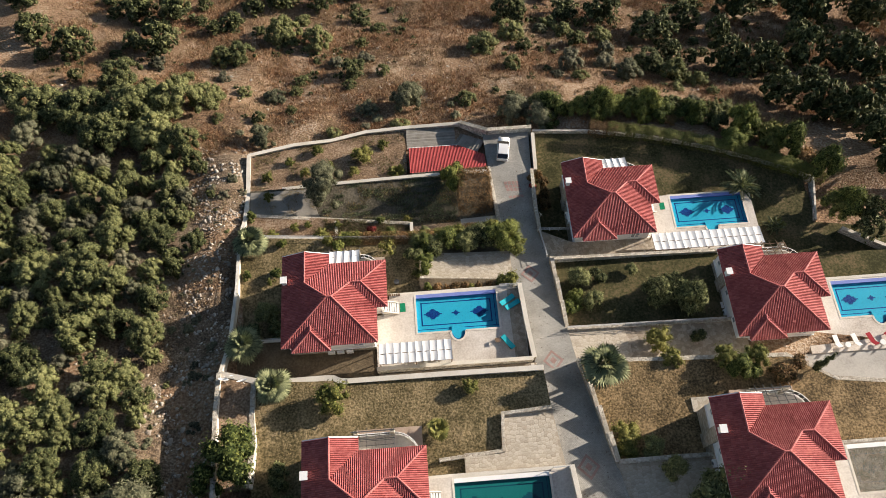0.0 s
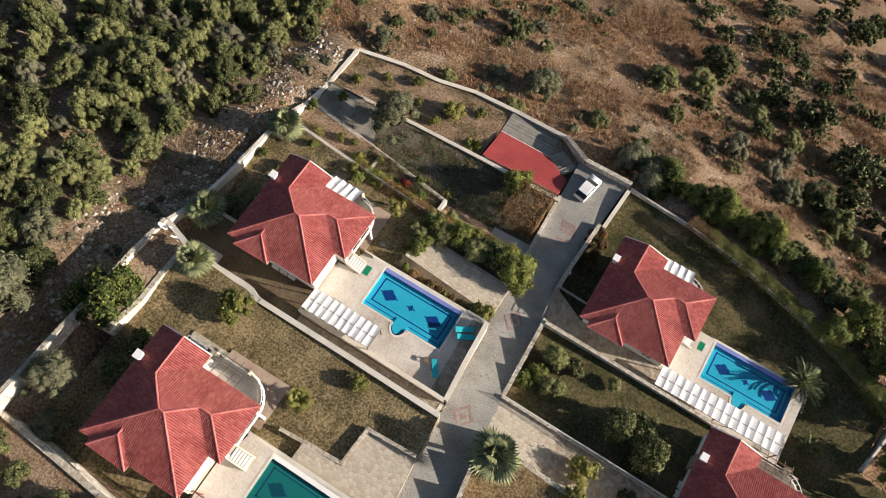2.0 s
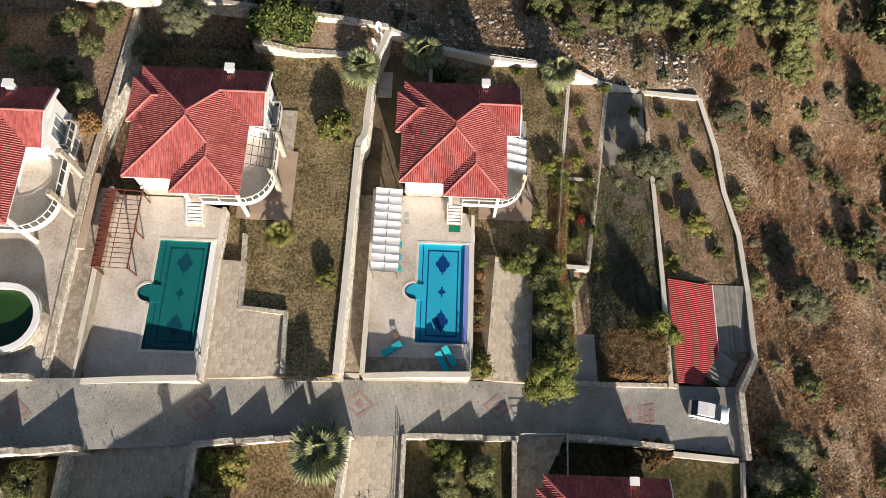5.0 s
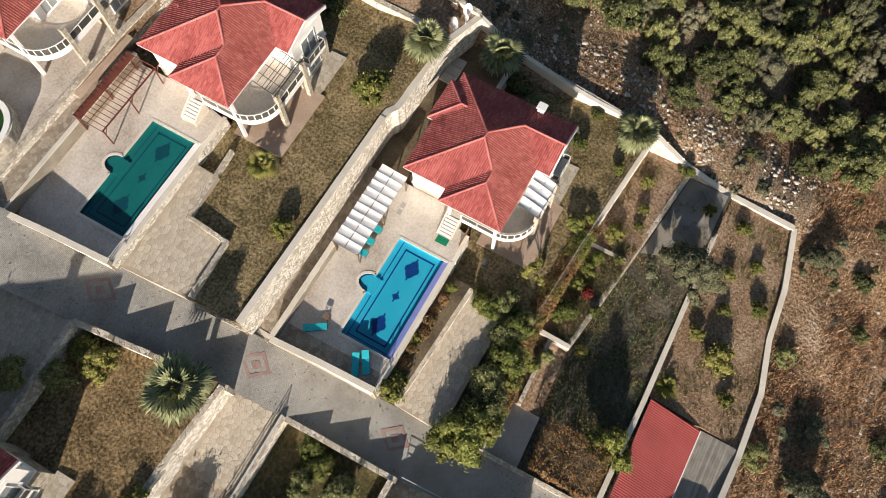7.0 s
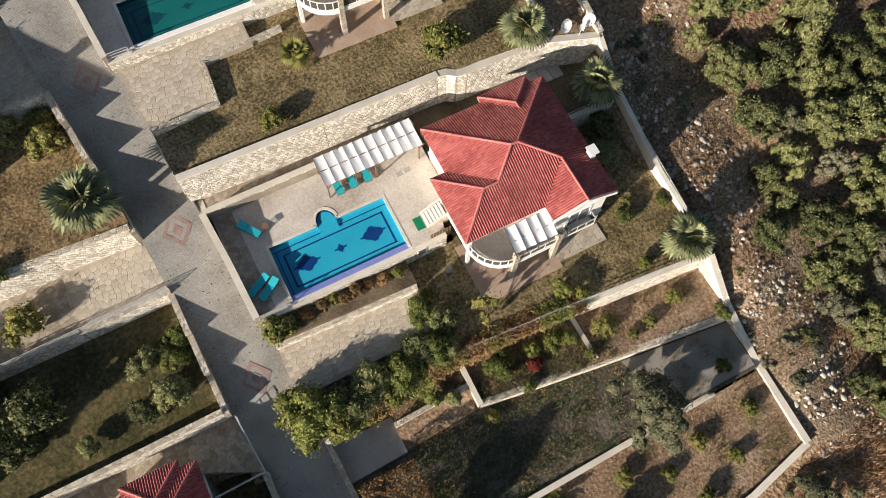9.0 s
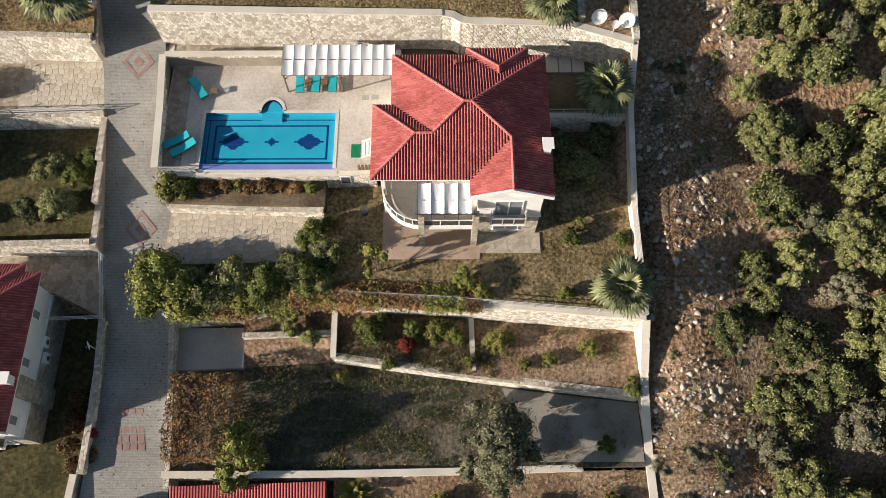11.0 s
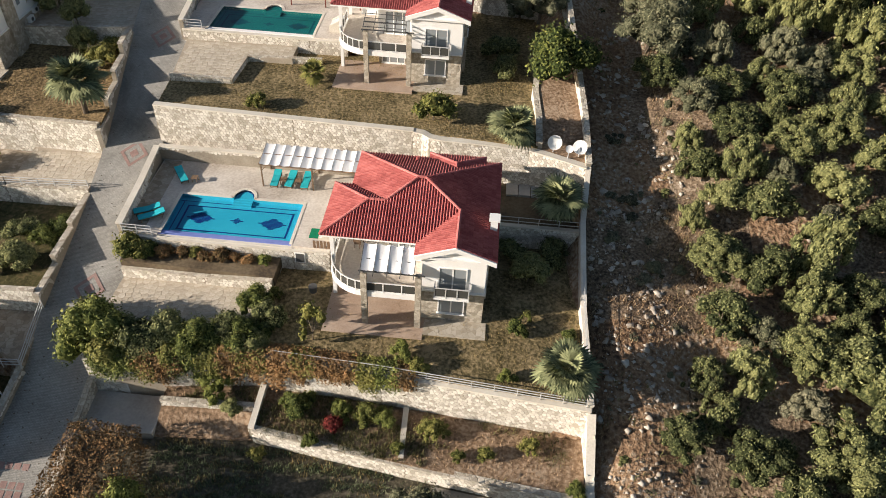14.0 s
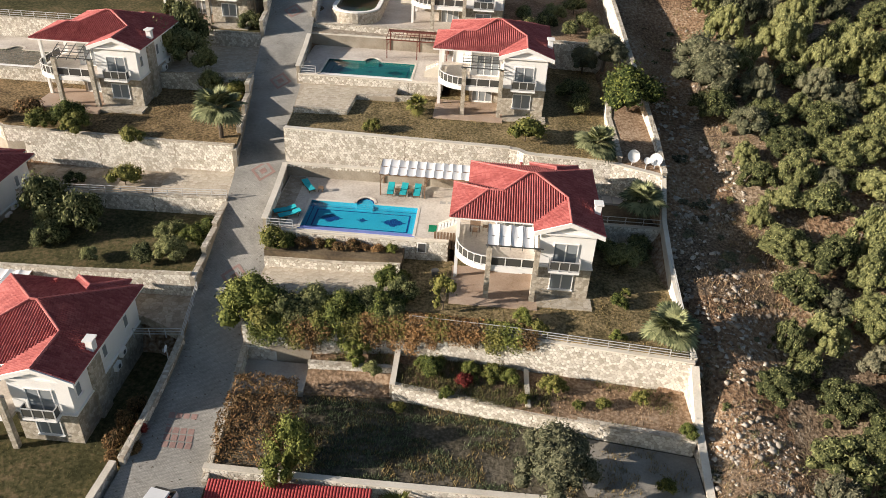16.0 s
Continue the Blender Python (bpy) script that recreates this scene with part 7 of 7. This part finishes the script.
def rocks(name, spots, lo, hi, label):
    base = np.array([(-1, -1, -0.6), (1, -1, -0.6), (1, 1, -0.6), (-1, 1, -0.6), (-0.7, -0.6, 0.6), (0.6, -0.7, 0.7), (0.7, 0.6, 0.5), (-0.6, 0.7, 0.65)])
    fc = np.array([(4, 5, 6, 7), (0, 1, 5, 4), (1, 2, 6, 5), (2, 3, 7, 6), (3, 0, 4, 7), (3, 2, 1, 0)])
    vs, fs = [], []
    for k, (x, y, z) in enumerate(spots):
        s = lo * (hi / lo) ** (rng.uniform() ** 3.0) * np.array([rng.uniform(0.7, 1.3), rng.uniform(0.7, 1.3), rng.uniform(0.5, 0.9)])
        a = rng.uniform(0, 6.283)
        p = (base + rng.normal(0, 0.27, base.shape)) * s
        c, sn = math.cos(a), math.sin(a)
        vs.append(np.c_[p[:, 0] * c - p[:, 1] * sn + x, p[:, 0] * sn + p[:, 1] * c + y, p[:, 2] + z + 0.1 * s[2]])
        fs.append(fc + 8 * k)
    return tagged(new(name, mesh_of(name, np.concatenate(vs), np.concatenate(fs), M_ROCK)), label, "rocks", kind="stuff")


rocks("loose_rocks", scatter(5200, 23.2, 32, -36, 30, patchy(-0.05, 0.22, 2.0)) + scatter(4000, 23.2, 30, -36, 26, patchy(0.2, 0.3, 9.0)) + scatter(7500, -60, 60, -90, -34, patchy(0.05, 0.07, 6.0)) + scatter(2500, 26, 60, -36, 40, patchy(-0.1, 0.1, 5.0)), 0.022, 0.27, "loose pale limestone rocks on the slope")


fallen = []
for _ in range(420):
    y = rng.uniform(-32, 40)
    t = abs(rng.normal(0, 0.22))
    t = t if rng.uniform() < 0.5 else 1 - t
    if 0.02 < t < 0.98:
        x = W_OF(y) + (E_OF(y) - W_OF(y)) * t
        fallen.append((x, y, road_z(y) + 0.05))
fv, ff = leaf_quads(np.array(fallen), np.tile(np.array([[0, 0, 3.0]]), (len(fallen), 1)), 0.085)
tagged(new("fallen_leaves", mesh_of("fallen_leaves", fv, ff, M_BARK)), "dry brown leaves fallen along the edges of the lane", "leaves", kind="stuff")


# ---- palms and spiky plants ----
def frond_mesh(name, length, spread, blades, material, stalk):
    """A fan leaf: a stalk, then narrow folded blades spread round its end."""
    vs, fs = [(0, -0.025, 0), (0, 0.025, 0), (stalk, 0.02, 0), (stalk, -0.02, 0)], [(0, 1, 2, 3)]
    for k in range(blades):
        a = (k / (blades - 1) - 0.5) * spread
        d, q = Vector((math.cos(a), math.sin(a), 0)), Vector((-math.sin(a), math.cos(a), 0))
        L = length * (0.8 + 0.2 * math.cos(a))
        o = Vector((stalk, 0, 0))
        b = len(vs)
        vs += [tuple(o), tuple(o + d * L * 0.5 + q * 0.105 * length - Vector((0, 0, 0.03))), tuple(o + d * L - Vector((0, 0, 0.22 * L))), tuple(o + d * L * 0.5 - q * 0.105 * length - Vector((0, 0, 0.03)))]
        fs.append((b, b + 1, b + 2, b + 3))
    return mesh_of(name, vs, fs, material)


FAN = frond_mesh("frond", 0.95, 4.3, 19, M_PALM, 0.75)
FAN_SMALL = frond_mesh("frond", 0.6, 3.8, 13, M_YELLOW, 0.45)
BLADE = frond_mesh("blade", 1.2, 0.28, 3, M_YELLOW, 0.1)


def feather_mesh():
    vs, fs = [], []
    n = 18
    for k in range(n):
        t = k / n
        x, z = 3.0 * t, 0.9 * t - 1.5 * t * t
        for s in (-1, 1):
            b = len(vs)
            L = 0.75 * (1 - 0.5 * t)
            vs += [(x, 0, z), (x + 0.24, s * L * 0.5, z - 0.02), (x + 0.42, s * L, z - 0.22), (x + 0.02, s * L * 0.5, z - 0.06)]
            fs.append((b, b + 1, b + 2, b + 3))
    return mesh_of("frond", vs, fs, M_PALM)


FEATHER = feather_mesh()


def rosette(name, x, y, scale, trunk_h, mesh, count, label, category, group, down=-0.55, trunk_r=0.22):
    z = floor_z(x, y)
    e = thing(name, (x, y, z), label, category, group)
    if trunk_h > 0:
        bm = bmesh.new()
        tube(bm, [(x, y, z - 0.3), (x, y, z + trunk_h * 0.5), (x, y, z + trunk_h)], [trunk_r * 1.1, trunk_r, trunk_r * 1.15], 9)
        part("trunk", bm, M_BARK, e)
    for k in range(count):
        up = rng.normal(0, 0.12) + down + (1.35 - down) * (k + 0.5) / count
        o = new("frond", mesh)
        o.parent = e
        s = scale * (1.0 - 0.25 * max(0, up)) * rng.uniform(0.72, 1.12)
        o.matrix_basis = Matrix.Translation((0, 0, trunk_h)) @ Euler((0, 0, k * 2.39996 + rng.uniform(-0.2, 0.2))).to_matrix().to_4x4() @ Euler((rng.uniform(-0.3, 0.3), -up, 0)).to_matrix().to_4x4() @ Matrix.Diagonal((s, s, s, 1))
    return e


for x, y, s, h in ((20.5, 0.6, 1.5, 2.6), (20.9, -14.3, 1.45, 1.8), (16.5, 6.5, 1.4, 1.5), (-20.6, 7.1, 1.7, 3.4)):
    rosette("fan_palm", x, y, s, h, FAN, 48, "fan palm with grey-green fronds and a stout trunk", "palm", "fan palms")
rosette("small_palm", -1.6, 12.6, 1.5, 1.2, FAN_SMALL, 24, "small yellow-green fan palm on the lawn", "palm", "", trunk_r=0.15)
rosette("feather_palm", -46.9, -20.2, 1.0, 2.6, FEATHER, 30, "large feather palm beside the pool", "palm", "")
rosette("feather_palm", -50.6, -14.2, 0.6, 0.6, FEATHER, 18, "feather palm beside the pool", "palm", "")
for x, y, s in ((1.7, -27.4, 1.2), (-51.3, -14.6, 1.0)):
    rosette("yucca", x, y, s, 0.5, BLADE, 30, "spiky yellow-green yucca plant on the terrace", "plant", "yuccas", -0.1, 0.1)


# ---- irregular flagstones on the parking pads ----
def flagstones(parent, pts, f, size):
    """Split an outline into irregular stones with open joints, each one an object."""
    x0, x1 = min(q[0] for q in pts), max(q[0] for q in pts)
    y0, y1 = min(q[1] for q in pts), max(q[1] for q in pts)
    seeds = {}
    for i in range(-2, int((x1 - x0) / size) + 3):
        for j in range(-2, int((y1 - y0) / size) + 3):
            seeds[i, j] = (x0 + (i + 0.5 + rng.uniform(-0.38, 0.38)) * size, y0 + (j + 0.5 + rng.uniform(-0.38, 0.38)) * size)
    for (i, j), (sx, sy) in seeds.items():
        if not inside(pts, sx, sy):
            continue
        poly = cell(seeds, i, j, size)
        if len(poly) < 3 or not all(inside(pts, sx + (x - sx) * 0.9, sy + (y - sy) * 0.9) for x, y in poly):
            continue
        cx, cy = sum(q[0] for q in poly) / len(poly), sum(q[1] for q in poly) / len(poly)
        z = f(cx, cy)
        n = len(poly)
        lift = rng.uniform(0.008, 0.015)
        vs = [(x - cx, y - cy, f(x, y) - z - 0.01) for x, y in [(cx + (a - cx) * 0.965, cy + (b - cy) * 0.965) for a, b in poly]]
        vs += [(x * 0.95, y * 0.95, h + 0.01 + lift) for x, y, h in vs]
        me = bpy.data.meshes.new("paving_stone")
        me.from_pydata(vs, [], [tuple(range(n, 2 * n))] + [(k, (k + 1) % n, n + (k + 1) % n, n + k) for k in range(n)])
        me.materials.append(M_FLAG)
        o = new("paving_stone", me)
        o.parent = parent
        o.location = (cx, cy, z)


for tname, pts, z0, sx, sy, tmat in TERRACES:
    if tmat is M_CRAZY:
        flagstones(bpy.data.objects["ground_" + tname], pts, plane_of(pts, z0, sx, sy), 0.46)
